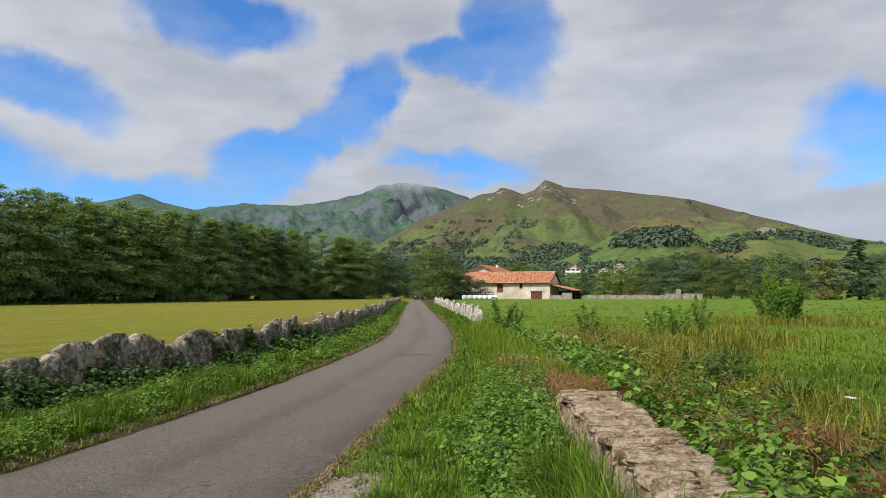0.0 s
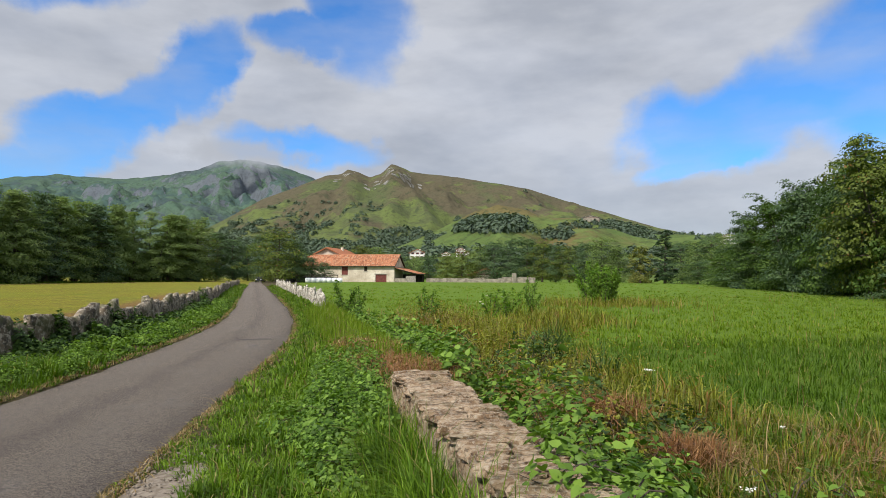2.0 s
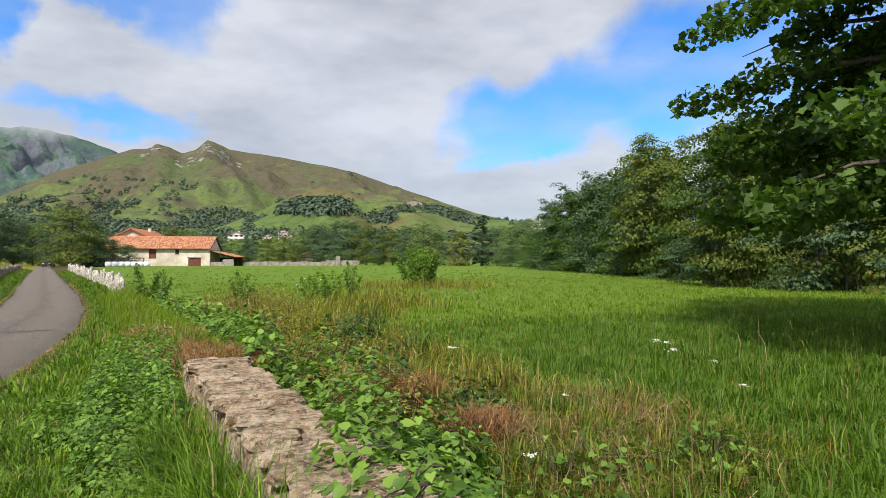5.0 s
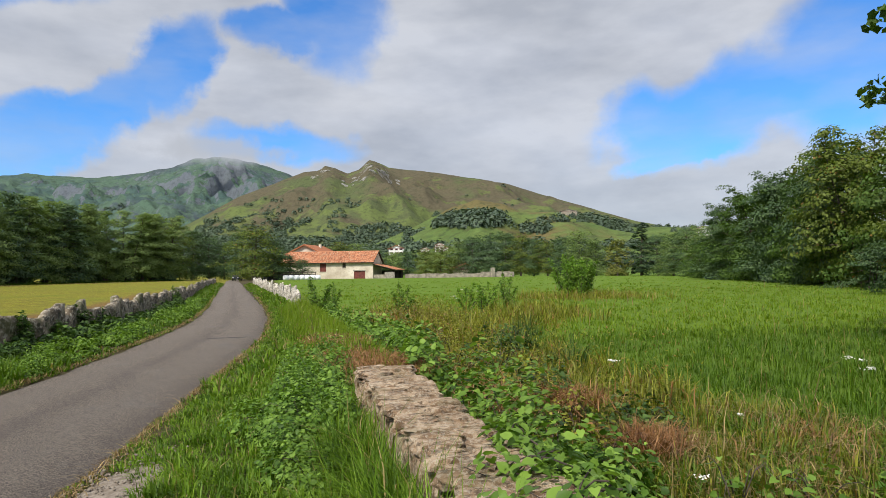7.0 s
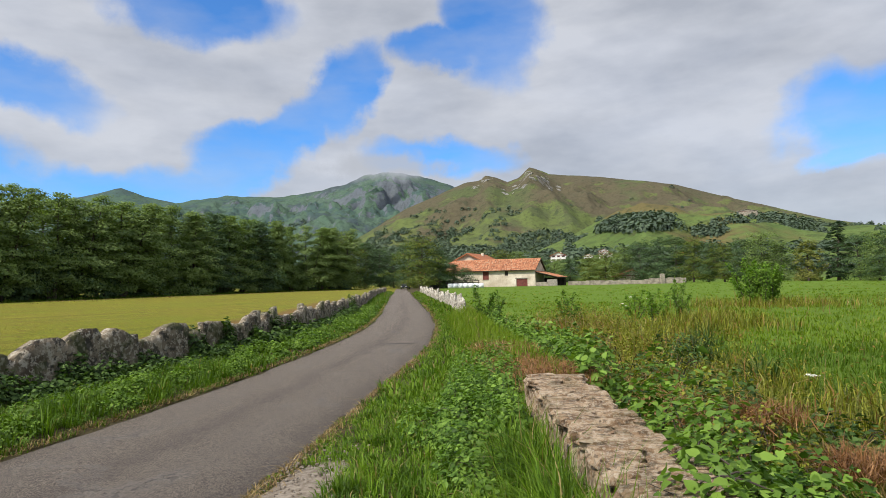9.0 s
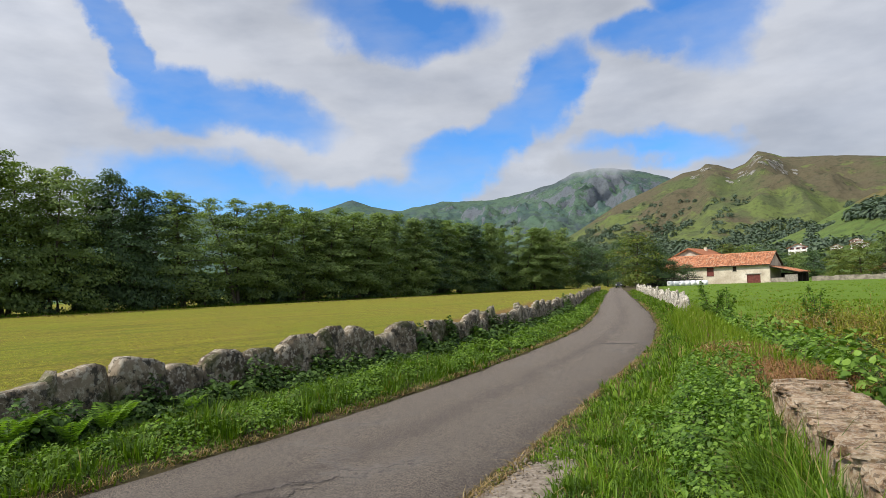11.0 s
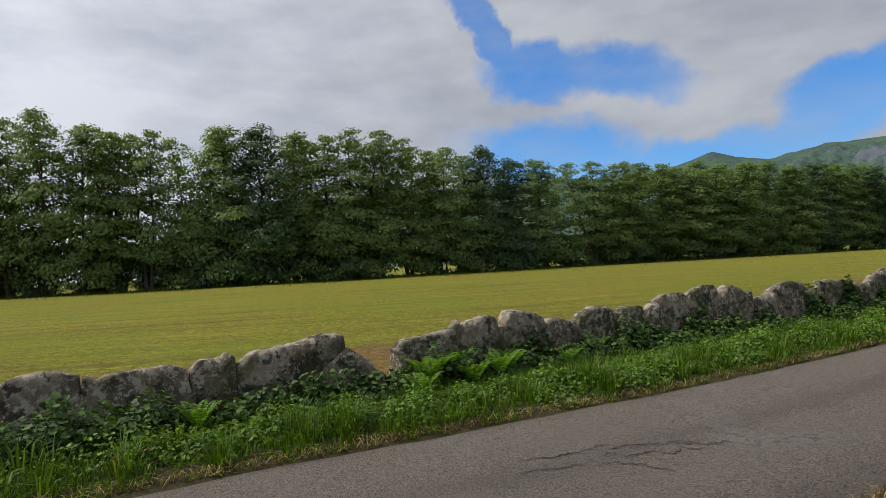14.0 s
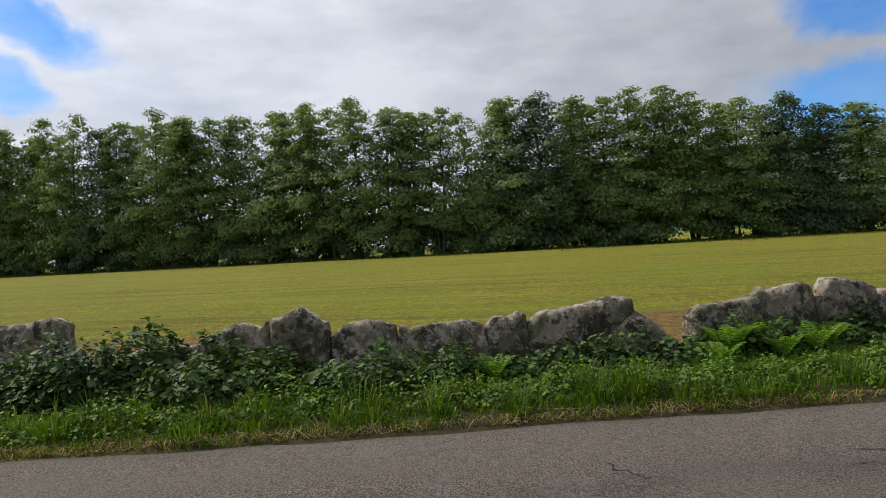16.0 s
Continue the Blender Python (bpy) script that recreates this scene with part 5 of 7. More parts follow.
# stubble of the mown field
chunks = []
for n, a, b, h, w in ((14000, 4.6, 15, 0.05, 0.012), (15000, 10, 45, 0.035, 0.05)):
    y = gg.uniform(-12, 32 if b < 20 else 90, n)
    x = along(WALL_LEFT, y) - a - (b - a) * gg.uniform(0, 1, n) ** 1.2
    chunks.append(blades_np(feet(x, y), h * gg.uniform(0.4, 1.4, n), w, 0.9, gg))
grass("mown_stubble", chunks, GRASS_STUBBLE, "short yellow-green stubble of a freshly mown field")


# rough grass at the foot of the tree row, and thin windrows of cut hay before it
s = gg.uniform(0, row_len[-1], 5200)
fringe = np.array([on_row(a, b) for a, b in zip(s, gg.uniform(-4.6, 2.5, len(s)))])
grass("row_grass", [tufts_np(feet(fringe[:, 0], fringe[:, 1]), 0.9, gg.uniform(0.25, 0.75, len(s)), 0.08, 7, gg)], GRASS_LUSH, "rough dark grass at the foot of the tree row")
chunks = []
for aside, n in ((-7.0, 2600), (-11.5, 1500), (-17.0, 900)):
    s = gg.uniform(0, row_len[-1], n)
    keep = np.array([noise.noise((a * 0.11, aside, 0.0)) for a in s]) > -0.1
    hay = np.array([on_row(a, b) for a, b in zip(s[keep], aside + gg.normal(0, 0.22, int(keep.sum())))])
    chunks.append(blades_np(feet(hay[:, 0], hay[:, 1]), gg.uniform(0.08, 0.22, len(hay)), 0.12, 1.5, gg))
grass("windrow", chunks, GRASS_DRY, "thin dry windrows of cut hay across the mown field")


# ---------------------------------------------------------------- weeds, brambles, creepers
def mound_np(cx, cy, rx, ry, h, n, leaf, gen, z0=None, ragged=0.38):
    """Leaves over a low heap."""
    a = gen.uniform(0, 2 * np.pi, n)
    r = np.sqrt(gen.uniform(0, 1, n))
    x, y = cx + rx * r * np.cos(a), cy + ry * r * np.sin(a)
    lump = np.array([noise.noise((p * 3.6, q * 3.6, cx + cy)) for p, q in zip(x, y)])
    dome = np.sqrt(np.clip(1 - r ** 2.4, 0, 1)) * (1 + 0.75 * lump)
    z = (land(x, y) if z0 is None else z0) + h * dome * gen.uniform(1 - ragged * 2.2, 1.06, n) + 0.02
    c = np.stack([x, y, np.maximum(z, land(x, y) + 0.02)], 1)
    out = np.stack([np.cos(a) * r, np.sin(a) * r, np.full(n, 0.7)], 1) * 1.2
    return ovate_np(c, leaf * gen.uniform(0.4, 1.3, n), gen, out)


def mound(name, label, category, material, heaps, leaf, gen=gg, group=""):
    """One plant: leaves over some heaps (x, y, half widths, height, leaves)."""
    v, f = joined([mound_np(*hp, leaf, gen) for hp in heaps])
    stems = []
    for cx, cy, rx, ry, h, n in heaps:
        for _ in range(5):
            a = gen.uniform(0, 6.28)
            t = np.linspace(0, 1, 5)
            reach = gen.uniform(0.4, 0.95)
            sx, sy = cx + rx * reach * math.cos(a) * t, cy + ry * reach * math.sin(a) * t
            stems.append(tube_np(np.stack([sx, sy, land(sx, sy) + h * 0.9 * np.sin(t * 2.2) - 0.02], 1), 0.006 * (1 - 0.7 * t), 4))
    root = thing(name, label, category, group)
    for sv, sf in stems:
        part("stem", mesh_np("stem", sv, sf, DARK_WOOD, True), root)
    part("foliage", mesh_np("foliage", v, f, material), root)
    return root


# in front of the slab wall
mound("bramble_bush", "dark bramble heap growing over the slabs, with a few cream blossoms", "bramble", BRAMBLE, [(-7.5, -1.75, 0.55, 0.95, 0.66, 3600), (-6.95, -0.6, 0.5, 0.85, 0.52, 1900), (-7.9, -3.0, 0.6, 0.9, 0.5, 1700), (-6.6, 0.9, 0.4, 0.8, 0.36, 1200)], 0.075)
heaps = []
for y in np.arange(-5.5, 34, 0.4):
    x = float(along(WALL_LEFT, y)) + random.uniform(0.22, 0.5)
    heaps.append((x, y, random.uniform(0.22, 0.4), random.uniform(0.3, 0.6), random.choice((0.14, 0.2, 0.26, 0.36)), int(340 if y < 14 else 200)))
v, f = joined([mound_np(*hp, 0.07 if hp[1] < 14 else 0.1, gg) for hp in heaps])
thing("wall_foot_weeds", "dark ivy and bramble leaves along the foot of the slab wall", "weeds", kind="stuff", me=mesh_np("wall_foot_weeds", v, f, BRAMBLE))
heaps = []
for y in np.arange(-6, 40, 0.25):
    x = float(along(ROAD_LEFT, y)) - random.uniform(0.3, 1.05)
    heaps.append((x, y, random.uniform(0.2, 0.36), random.uniform(0.25, 0.5), random.uniform(0.09, 0.24), int(330 if y < 14 else 200)))
v, f = joined([mound_np(*hp, 0.04 if hp[1] < 14 else 0.07, gg) for hp in heaps])
thing("verge_weeds", "bright green low weeds between slab wall and lane", "weeds", kind="stuff", me=mesh_np("verge_weeds", v, f, VERGE_LEAF))
for y, up, n in ((6.7, 0.6, 1000), (7.7, 0.4, 450), (8.9, 0.42, 500), (10.1, 0.46, 500), (11.6, 0.4, 450), (13.4, 0.7, 1300), (14.6, 0.72, 1300), (16.2, 0.5, 700), (17.6, 0.68, 1000), (19.2, 0.64, 800), (33.5, 1.0, 1200)):
    x = float(along(WALL_LEFT, y))
    mound("ivy", "dark ivy climbing over a stone slab", "ivy", BRAMBLE, [(x + 0.1, y, 0.32, 0.5 if y < 30 else 1.2, up * 0.8, n)], 0.06 if y < 10 else 0.085, group="ivy on the slab wall")


def make_fern(x, y, size, seed, n=11):
    g = np.random.default_rng(seed)
    vs, stems = [], []
    for k in range(n):
        a = k * 2.4 + g.uniform(-0.3, 0.3)
        t = np.linspace(0.05, 1, 16)
        L = size * g.uniform(0.75, 1.1)
        rad = L * (0.62 * t)
        z = L * (1.15 * t - 0.6 * t ** 2.5) + 0.02
        spine = np.stack([np.cos(a) * rad, np.sin(a) * rad, z], 1)
        stems.append(tube_np(spine, 0.004 * (1 - 0.8 * t), 4))
        side = np.array([-math.sin(a), math.cos(a), 0])
        fwd = unit(np.gradient(spine, axis=0))
        w = 0.24 * L * np.sin(np.clip(t * 1.05, 0, 1) * math.pi) ** 0.7 * (1.15 - t)
        for sgn in (1, -1):
            tip = spine + side * sgn * w[:, None] + fwd * (w * 0.35)[:, None] - np.array([0, 0, 0.12]) * w[:, None]
            mid1 = spine + (tip - spine) * 0.45 + fwd * 0.022 * L
            mid2 = spine + (tip - spine) * 0.45 - fwd * 0.022 * L
            vs.append(np.stack([spine, mid2, tip, mid1], 1).reshape(-1, 3))
    v = np.concatenate(vs)
    root = thing("fern", "bright green fern at the foot of the slab wall", "fern", "ferns on the verge")
    sv, sf = joined(stems)
    part("stem", mesh_np("stem", sv, sf, FERN, True), root)
    part("fronds", mesh_np("fronds", v, np.arange(len(v)).reshape(-1, 4), FERN), root)
    root.matrix_basis = Matrix.Translation((x, y, float(land(x, y)) - 0.01))
    return root


for i, (x, y, s) in enumerate([(-6.05, 4.75, 0.62), (-6.25, 5.3, 0.6), (-5.85, 5.75, 0.5), (-5.7, 4.35, 0.42), (-6.35, 2.1, 0.4), (-5.95, 8.0, 0.4), (-6.6, 0.6, 0.35), (-6.15, 5.0, 0.5), (-5.75, 5.2, 0.45), (-6.0, 6.1, 0.45), (-5.65, 6.9, 0.35), (-6.35, 1.2, 0.3)]):
    make_fern(x, y, s * 1.05, 500 + i, 14)

# creepers and scrub on the meadow side of the parapet and beyond its end
sprawl = mound("creeper", "bright broad-leaved creeper sprawling over the parapet", "creeper", VINE, [(1.86, 3.5, 0.42, 1.2, 0.72, 2500), (2.05, 2.3, 0.5, 0.8, 0.56, 1500), (1.78, 4.9, 0.38, 0.8, 0.64, 1700), (2.3, 3.9, 0.4, 0.7, 0.4, 1000)], 0.058)
for cx, cy, rx, ry, n in ((1.36, 2.3, 0.22, 0.5, 150), (1.2, 2.75, 0.2, 0.16, 36), (1.42, 3.2, 0.14, 0.4, 80), (1.05, 2.2, 0.2, 0.2, 24)):
    part("foliage", mesh_np("foliage", *mound_np(cx, cy, rx, ry, 0.13, n, 0.06, gg, PAR_TOP), VINE), sprawl)
    for k in range(3):
        t = np.linspace(0, 1, 7)
        sx, sy = 1.5 + (cx - rx - 1.5) * t, cy + 0.3 * (k - 1) * ry + 0.1 * np.sin(4 * t + k)
        part("shoot", mesh_np("shoot", *tube_np(np.stack([sx, sy, PAR_TOP + 0.05 + 0.04 * np.sin(5 * t + k)], 1), 0.005 * (1 - 0.6 * t), 5), DARK_WOOD, True), sprawl)
mound("creeper", "bright green creeper trailing along the bank", "creeper", VINE, [(1.85, 6.9, 0.4, 0.75, 0.66, 1500), (2.0, 8.2, 0.42, 0.85, 0.66, 1600), (2.1, 9.6, 0.42, 0.9, 0.64, 1500), (2.15, 11.2, 0.45, 1.0, 0.6, 1300), (2.15, 13.2, 0.45, 1.2, 0.56, 1100), (2.15, 16, 0.5, 1.6, 0.5, 1000), (2.1, 19, 0.5, 1.8, 0.5, 1000)], 0.075)
mound("bramble_bush", "low bramble covering the verge beside the parapet", "bramble", NETTLE, [(0.5, 6.1, 0.5, 1.0, 0.36, 3400), (0.65, 7.6, 0.5, 1.1, 0.38, 3000), (0.45, 4.9, 0.4, 0.6, 0.2, 1000), (0.8, 9.4, 0.5, 1.2, 0.34, 2200), (0.1, 6.6, 0.4, 0.9, 0.18, 1200), (0.78, 5.6, 0.22, 0.6, 0.46, 1500), (0.85, 6.7, 0.3, 0.5, 0.48, 1200), (0.4, 7.0, 0.25, 0.35, 0.42, 900), (0.9, 11.4, 0.5, 1.2, 0.3, 1200), (1.0, 8.4, 0.36, 0.9, 0.52, 1500), (1.05, 9.9, 0.3, 0.7, 0.46, 900), (0.98, 7.3, 0.26, 0.5, 0.64, 1100)], 0.044)
mound("bramble_bush", "dark bramble among rank weeds on the bank", "bramble", BRAMBLE, [(2.75, 5.6, 0.4, 0.7, 0.5, 900), (3.0, 7.6, 0.5, 0.8, 0.6, 1000), (3.9, 9.6, 0.5, 0.7, 0.66, 900), (3.3, 4.9, 0.4, 0.4, 0.34, 600)], 0.05)
mound("bramble_bush", "tangled olive-green bramble on the bank below the meadow", "bramble", WEED, [(2.5, 4.9, 0.45, 0.7, 0.5, 1000), (2.75, 6.6, 0.5, 0.8, 0.56, 1000), (2.7, 8.6, 0.5, 0.9, 0.6, 900), (3.3, 10.8, 0.6, 1.0, 0.6, 900), (3.0, 13, 0.6, 1.2, 0.5, 900)], 0.036)
mound("creeper", "few pale heart-shaped creeper leaves over dead grass", "creeper", VINE, [(2.9, 3.3, 0.3, 0.3, 0.4, 60), (3.4, 3.2, 0.35, 0.3, 0.26, 50), (2.6, 2.7, 0.3, 0.3, 0.34, 80), (4.0, 3.0, 0.3, 0.3, 0.34, 110)], 0.065)
chunks = []
for cx, cy, r, h, n in ((3.1, 4.5, 0.3, 0.3, 350), (3.5, 3.8, 0.5, 0.24, 330), (4.6, 4.6, 0.6, 0.28, 350), (3.0, 3.4, 0.4, 0.2, 300), (4.2, 3.4, 0.5, 0.3, 200), (1.3, 6.75, 0.3, 0.06, 400), (1.3, 10.8, 0.3, 0.1, 200), (3.1, 4.4, 0.4, 0.14, 150), (2.4, 5.6, 0.4, 0.5, 260), (2.9, 8.0, 0.7, 0.5, 250), (3.4, 12, 1.0, 0.5, 200), (4.2, 18, 1.4, 0.6, 350), (3.4, 2.6, 0.5, 0.16, 300), (2.8, 2.4, 0.35, 0.14, 250), (6, 24, 2.2, 0.5, 150), (13.5, 30, 3.0, 0.4, 60), (18.5, 32, 2.0, 0.5, 150), (0.55, 4.15, 0.09, 0.05, 250), (0.05, 4.6, 0.06, 0.04, 120)):
    x, y = cx + gg.normal(0, r * 0.6, n), cy + gg.normal(0, r * 0.9, n)
    p = feet(x, y)
    p[:, 2] += 0.42 if cy > 6.4 and cx < 1.35 else 0.0
    chunks.append(blades_np(p, h * gg.uniform(0.5, 1.3, n), 0.008 + 0.0006 * cy, 1.7, gg))
grass("dead_grass", chunks, GRASS_DRY, "rust-brown dead grass and bracken among the weeds")
chunks = []
for cx, cy, rx, ry, h, n, z0 in ((3.0, 4.35, 0.13, 0.13, 0.2, 600, 0.14), (2.75, 5.2, 0.16, 0.2, 0.16, 500, 0.34), (1.45, 6.9, 0.22, 0.3, 0.08, 1700, 0.52), (1.4, 7.9, 0.28, 0.4, 0.08, 700, 0.5), (1.35, 10.6, 0.35, 0.5, 0.08, 700, 0.42), (4.6, 4.3, 0.3, 0.2, 0.12, 200, 0.1), (0.55, 4.15, 0.06, 0.08, 0.05, 220, 0.02), (2.35, 5.9, 0.3, 0.5, 0.3, 500, 0.15), (1.3, 8.8, 0.3, 0.5, 0.06, 300, 0.42), (3.3, 4.6, 0.3, 0.3, 0.2, 120, 0.0)):
    x, y = cx + gg.normal(0, rx, n), cy + gg.normal(0, ry, n)
    p = feet(x, y)
    p[:, 2] += z0
    chunks.append(blades_np(p, h * gg.uniform(0.5, 1.3, n), 0.008, 2.2, gg))
grass("dead_bracken", chunks, GRASS_RUST, "rust-red dead bracken heaps beside the parapet")
chunks = []
n = 950
x, y = gg.uniform(2.3, 4.6, n), 5.4 + 17 * gg.uniform(0, 1, n) ** 1.2
x = x + 0.07 * (y - 5)
chunks.append(tufts_np(feet(x, y), 0.25, gg.uniform(0.3, 0.65, n), 0.008 + 0.0009 * y, 12, gg))
n2 = 420
xs, ys = gg.uniform(2.5, 5.2, n2), gg.uniform(2.6, 5.6, n2)
chunks.append(tufts_np(feet(xs, ys), 0.22, gg.uniform(0.16, 0.42, n2), 0.008, 14, gg))
grass("rank_weeds", chunks, WEED, "rank olive-green weeds and stalks on the bank")
n = 420
x, y = x[:n], y[:n]
v, f = leaves_np(np.repeat(np.stack([x, y, land(x, y)], 1), 10, 0) + np.stack([gg.normal(0, 0.1, n * 10), gg.normal(0, 0.1, n * 10), gg.uniform(0.1, 0.75, n * 10)], 1), 0.03 + 0.0022 * np.repeat(y, 10), 0.5, 0.35, gg)
thing("weed_leaves", "small olive leaves on the rank weeds", "weeds", kind="stuff", me=mesh_np("weed_leaves", v, f, WEED))
for i, (x, y, h, per) in enumerate(((4.1, 9.6, 0.95, 260), (4.4, 8.3, 0.8, 150), (3.5, 7.2, 0.55, 110), (5.6, 12.6, 0.8, 160))):
    cv, cf = tufts_np(np.array([[x, y, 0.05]]), 0.5, h, 0.014, per, gg)
    thing("rush_clump", "arching dark green rush clump on the bank", "rushes", "rushes on the bank", me=mesh_np("rush_clump", cv, cf, BRAMBLE))
# the overgrown bank that goes on from the parapet's end
bank = bmesh.new()
rows = []
for i in range(30):
    y = 6.15 + i * 0.75
    w = 0.5 + 0.1 * math.sin(i * 1.3)
    h = (0.5 + 0.06 * math.sin(i * 2.1)) * max(0.35, 1 - i * 0.02)
    rows.append([bank.verts.new((1.35 + 0.012 * y + dx * w, y, h * hz)) for dx, hz in ((-1.5, -0.2), (-0.9, 0.6), (-0.3, 1.0), (0.4, 0.96), (1.0, 0.55), (1.7, -0.2))])
for a, b in zip(rows, rows[1:]):
    for k in range(5):
        bank.faces.new((a[k], a[k + 1], b[k + 1], b[k]))
bmesh.ops.recalc_face_normals(bank, faces=bank.faces[:])
thing("bank", "overgrown earth bank beyond the parapet, littered with dead grass", "bank", kind="structure", me=mesh_bm("bank", bank, DRY_MAT, True))
chunks = []
x, y = tufts(gg.uniform(0.75, 2.3, 1600), 6.4 + 20 * gg.uniform(0, 1, 1600) ** 1.3, gg, 5, 0.05)
p = feet(x, y)
p[:, 2] += 0.36 * np.clip(1 - np.abs(x - 1.45) / 0.8, 0, 1)
chunks.append(blades_np(p, gg.uniform(0.12, 0.4, len(x)), 0.012, 0.6, gg))
grass("bank_grass", chunks, GRASS_MEADOW, "rough grass on the overgrown bank")

# saplings in the meadow's edge
def make_sapling(name, label, category, h, stems, per, leaf, fan, seed, material, bare=0.15, base=0.03):
    """Upright leafy shoots from one root, each with short side twigs."""
    g = np.random.default_rng(seed)
    wood, at = [], []
    for k in range(stems):
        a = k * 2.4 + g.uniform(-0.4, 0.4)
        top = h * g.uniform(0.55, 1.0)
        t = np.linspace(0, 1, 7)
        reach = fan * h * g.uniform(0.3, 1.0)
        path = np.stack([np.cos(a) * reach * t ** 1.3, np.sin(a) * reach * t ** 1.3, top * t], 1) + np.array([math.cos(a), math.sin(a), 0]) * base * h * g.uniform(0, 1) + g.normal(0, 0.012 * h, (7, 3)) * t[:, None]
        wood.append(tube_np(path, 0.012 * h / 1.5 * (1 - 0.85 * t) + 0.002, 4))
        q = g.uniform(bare, 1.0, per) ** 0.85
        on = np.stack([np.interp(q, t, path[:, c]) for c in range(3)], 1)
        at.append(on + unit(g.normal(size=(per, 3))) * (g.uniform(0.3, 1, per) * 0.13 * h * (1.15 - 0.75 * q))[:, None])
        for s in range(5):
            w = g.uniform(0.3, 0.85)
            p0 = np.array([np.interp(w, t, path[:, c]) for c in range(3)])
            d = np.array([math.cos(a + g.uniform(-2, 2)), math.sin(a + g.uniform(-2, 2)), 0.8]) * 0.13 * h
            wood.append(tube_np(p0 + d * np.linspace(0, 1, 3)[:, None], 0.004 * h * np.array([1, 0.7, 0.2]), 3))
    at = np.concatenate(at)
    root = thing(name, label, category)
    wv, wf = joined(wood)
    part("stem", mesh_np("stem", wv, wf, BARK, True), root)
    v, f = leaves_np(at, leaf * g.uniform(0.6, 1.3, len(at)), 0.4, 0.5, g, out=unit(at - np.array([0, 0, h * 0.3])) * 1.2)
    part("foliage", mesh_np("foliage", v, f, material), root)
    return root


sapling = [
    make_sapling("sapling", "young green sapling with upright leafy shoots", "sapling", 1.5, 6, 130, 0.1, 0.35, 600, NETTLE),
    make_sapling("sapling", "young olive-green sapling with spindly shoots among tall grass", "sapling", 1.5, 5, 110, 0.1, 0.5, 601, FERN),
]
scatter(sapling, [(2.05, 23.0, 0, 1.25, 0.95), (2.6, 24.2, 0, 0.9, 0.8), (4.5, 20.2, 0, 1.0, 0.85), (4.9, 21.2, 1, 0.9, 0.6), (7.2, 21.9, 1, 1.1, 0.8), (7.9, 22.2, 1, 1.1, 0.75), (8.5, 23, 1, 0.9, 0.8), (9.2, 22.9, 0, 0.9, 1.05)], "saplings at the meadow's edge", 15)
bush = make_sapling("bush", "rounded light green bush of dense upright shoots standing in the meadow", "bush", 2.6, 30, 200, 0.15, 0.36, 620, FERN, 0.02, 0.34)
bush.matrix_basis = put(bush, 16.9, 31.9, 20)
n = 700
px = np.concatenate([16.6 + gg.normal(0, 1.9, 260), gg.uniform(3.6, 11.0, n - 260)])
py = np.concatenate([31.0 + gg.normal(0, 1.6, 260), np.zeros(n - 260)])
py[260:] = 12 + 1.25 * (px[260:] - 2.6) + gg.normal(0, 1.6, n - 260)
grass("yellow_grass", [tufts_np(feet(px, py), 0.4, gg.uniform(0.35, 0.85, n), 0.016, 12, gg)], WEED, "tall yellowing grass round the bush and the saplings")
# brown water standing below the parapet
wx, wy = np.meshgrid(np.linspace(-1, 1, 9), np.linspace(-1, 1, 13), indexing="ij")
wv = np.stack([2.3 + 0.75 * wx * np.sqrt(1 - 0.8 * wy ** 2), 2.2 + 1.9 * wy, np.full_like(wx, -0.26)], -1).reshape(-1, 3)
i, j = np.meshgrid(np.arange(8), np.arange(12), indexing="ij")
wf = np.stack([i * 13 + j, (i + 1) * 13 + j, (i + 1) * 13 + j + 1, i * 13 + j + 1], -1).reshape(-1, 4)
thing("water", "still reddish-brown stream water below the parapet", "water", kind="structure", me=mesh_np("water", wv, wf, MUD_WATER, True))


def make_umbel(x, y, h, seed):
    g = np.random.default_rng(seed)
    root = thing("wild_flower", "white umbel flower on a thin green stalk", "flower", "white flowers in the meadow")
    t = np.linspace(0, 1, 5)
    path = np.stack([0.08 * t ** 2, 0.05 * t ** 2, h * t], 1)
    part("stalk", mesh_np("stalk", *tube_np(path, 0.004 * (1 - 0.5 * t), 4), FERN, True), root)
    n = 26
    c = path[-1] + np.stack([g.normal(0, 0.028, n), g.normal(0, 0.028, n), g.normal(0, 0.008, n)], 1)
    part("blossom", mesh_np("blossom", *leaves_np(c, 0.022, 2.0, 0.9, g), BLOSSOM), root)
    root.matrix_basis = put(root, x, y, g.uniform(0, 360))
    return root


flower = make_umbel(4.6, 3.9, 0.75, 1)
for i, (x, y, s) in enumerate([(5.0, 4.4, 1.0), (5.3, 3.9, 0.8), (4.9, 3.3, 0.7), (5.6, 4.7, 0.9), (3.6, 5.9, 0.8), (3.7, 6.1, 0.75), (2.5, 3.2, 0.7), (5.0, 16.5, 1.2), (5.3, 16.9, 1.1), (6.5, 20, 1.3), (3.6, 4.0, 0.6), (7.2, 20.5, 1.2)]):
    copy_thing(flower, put(flower, x, y, i * 50, s))

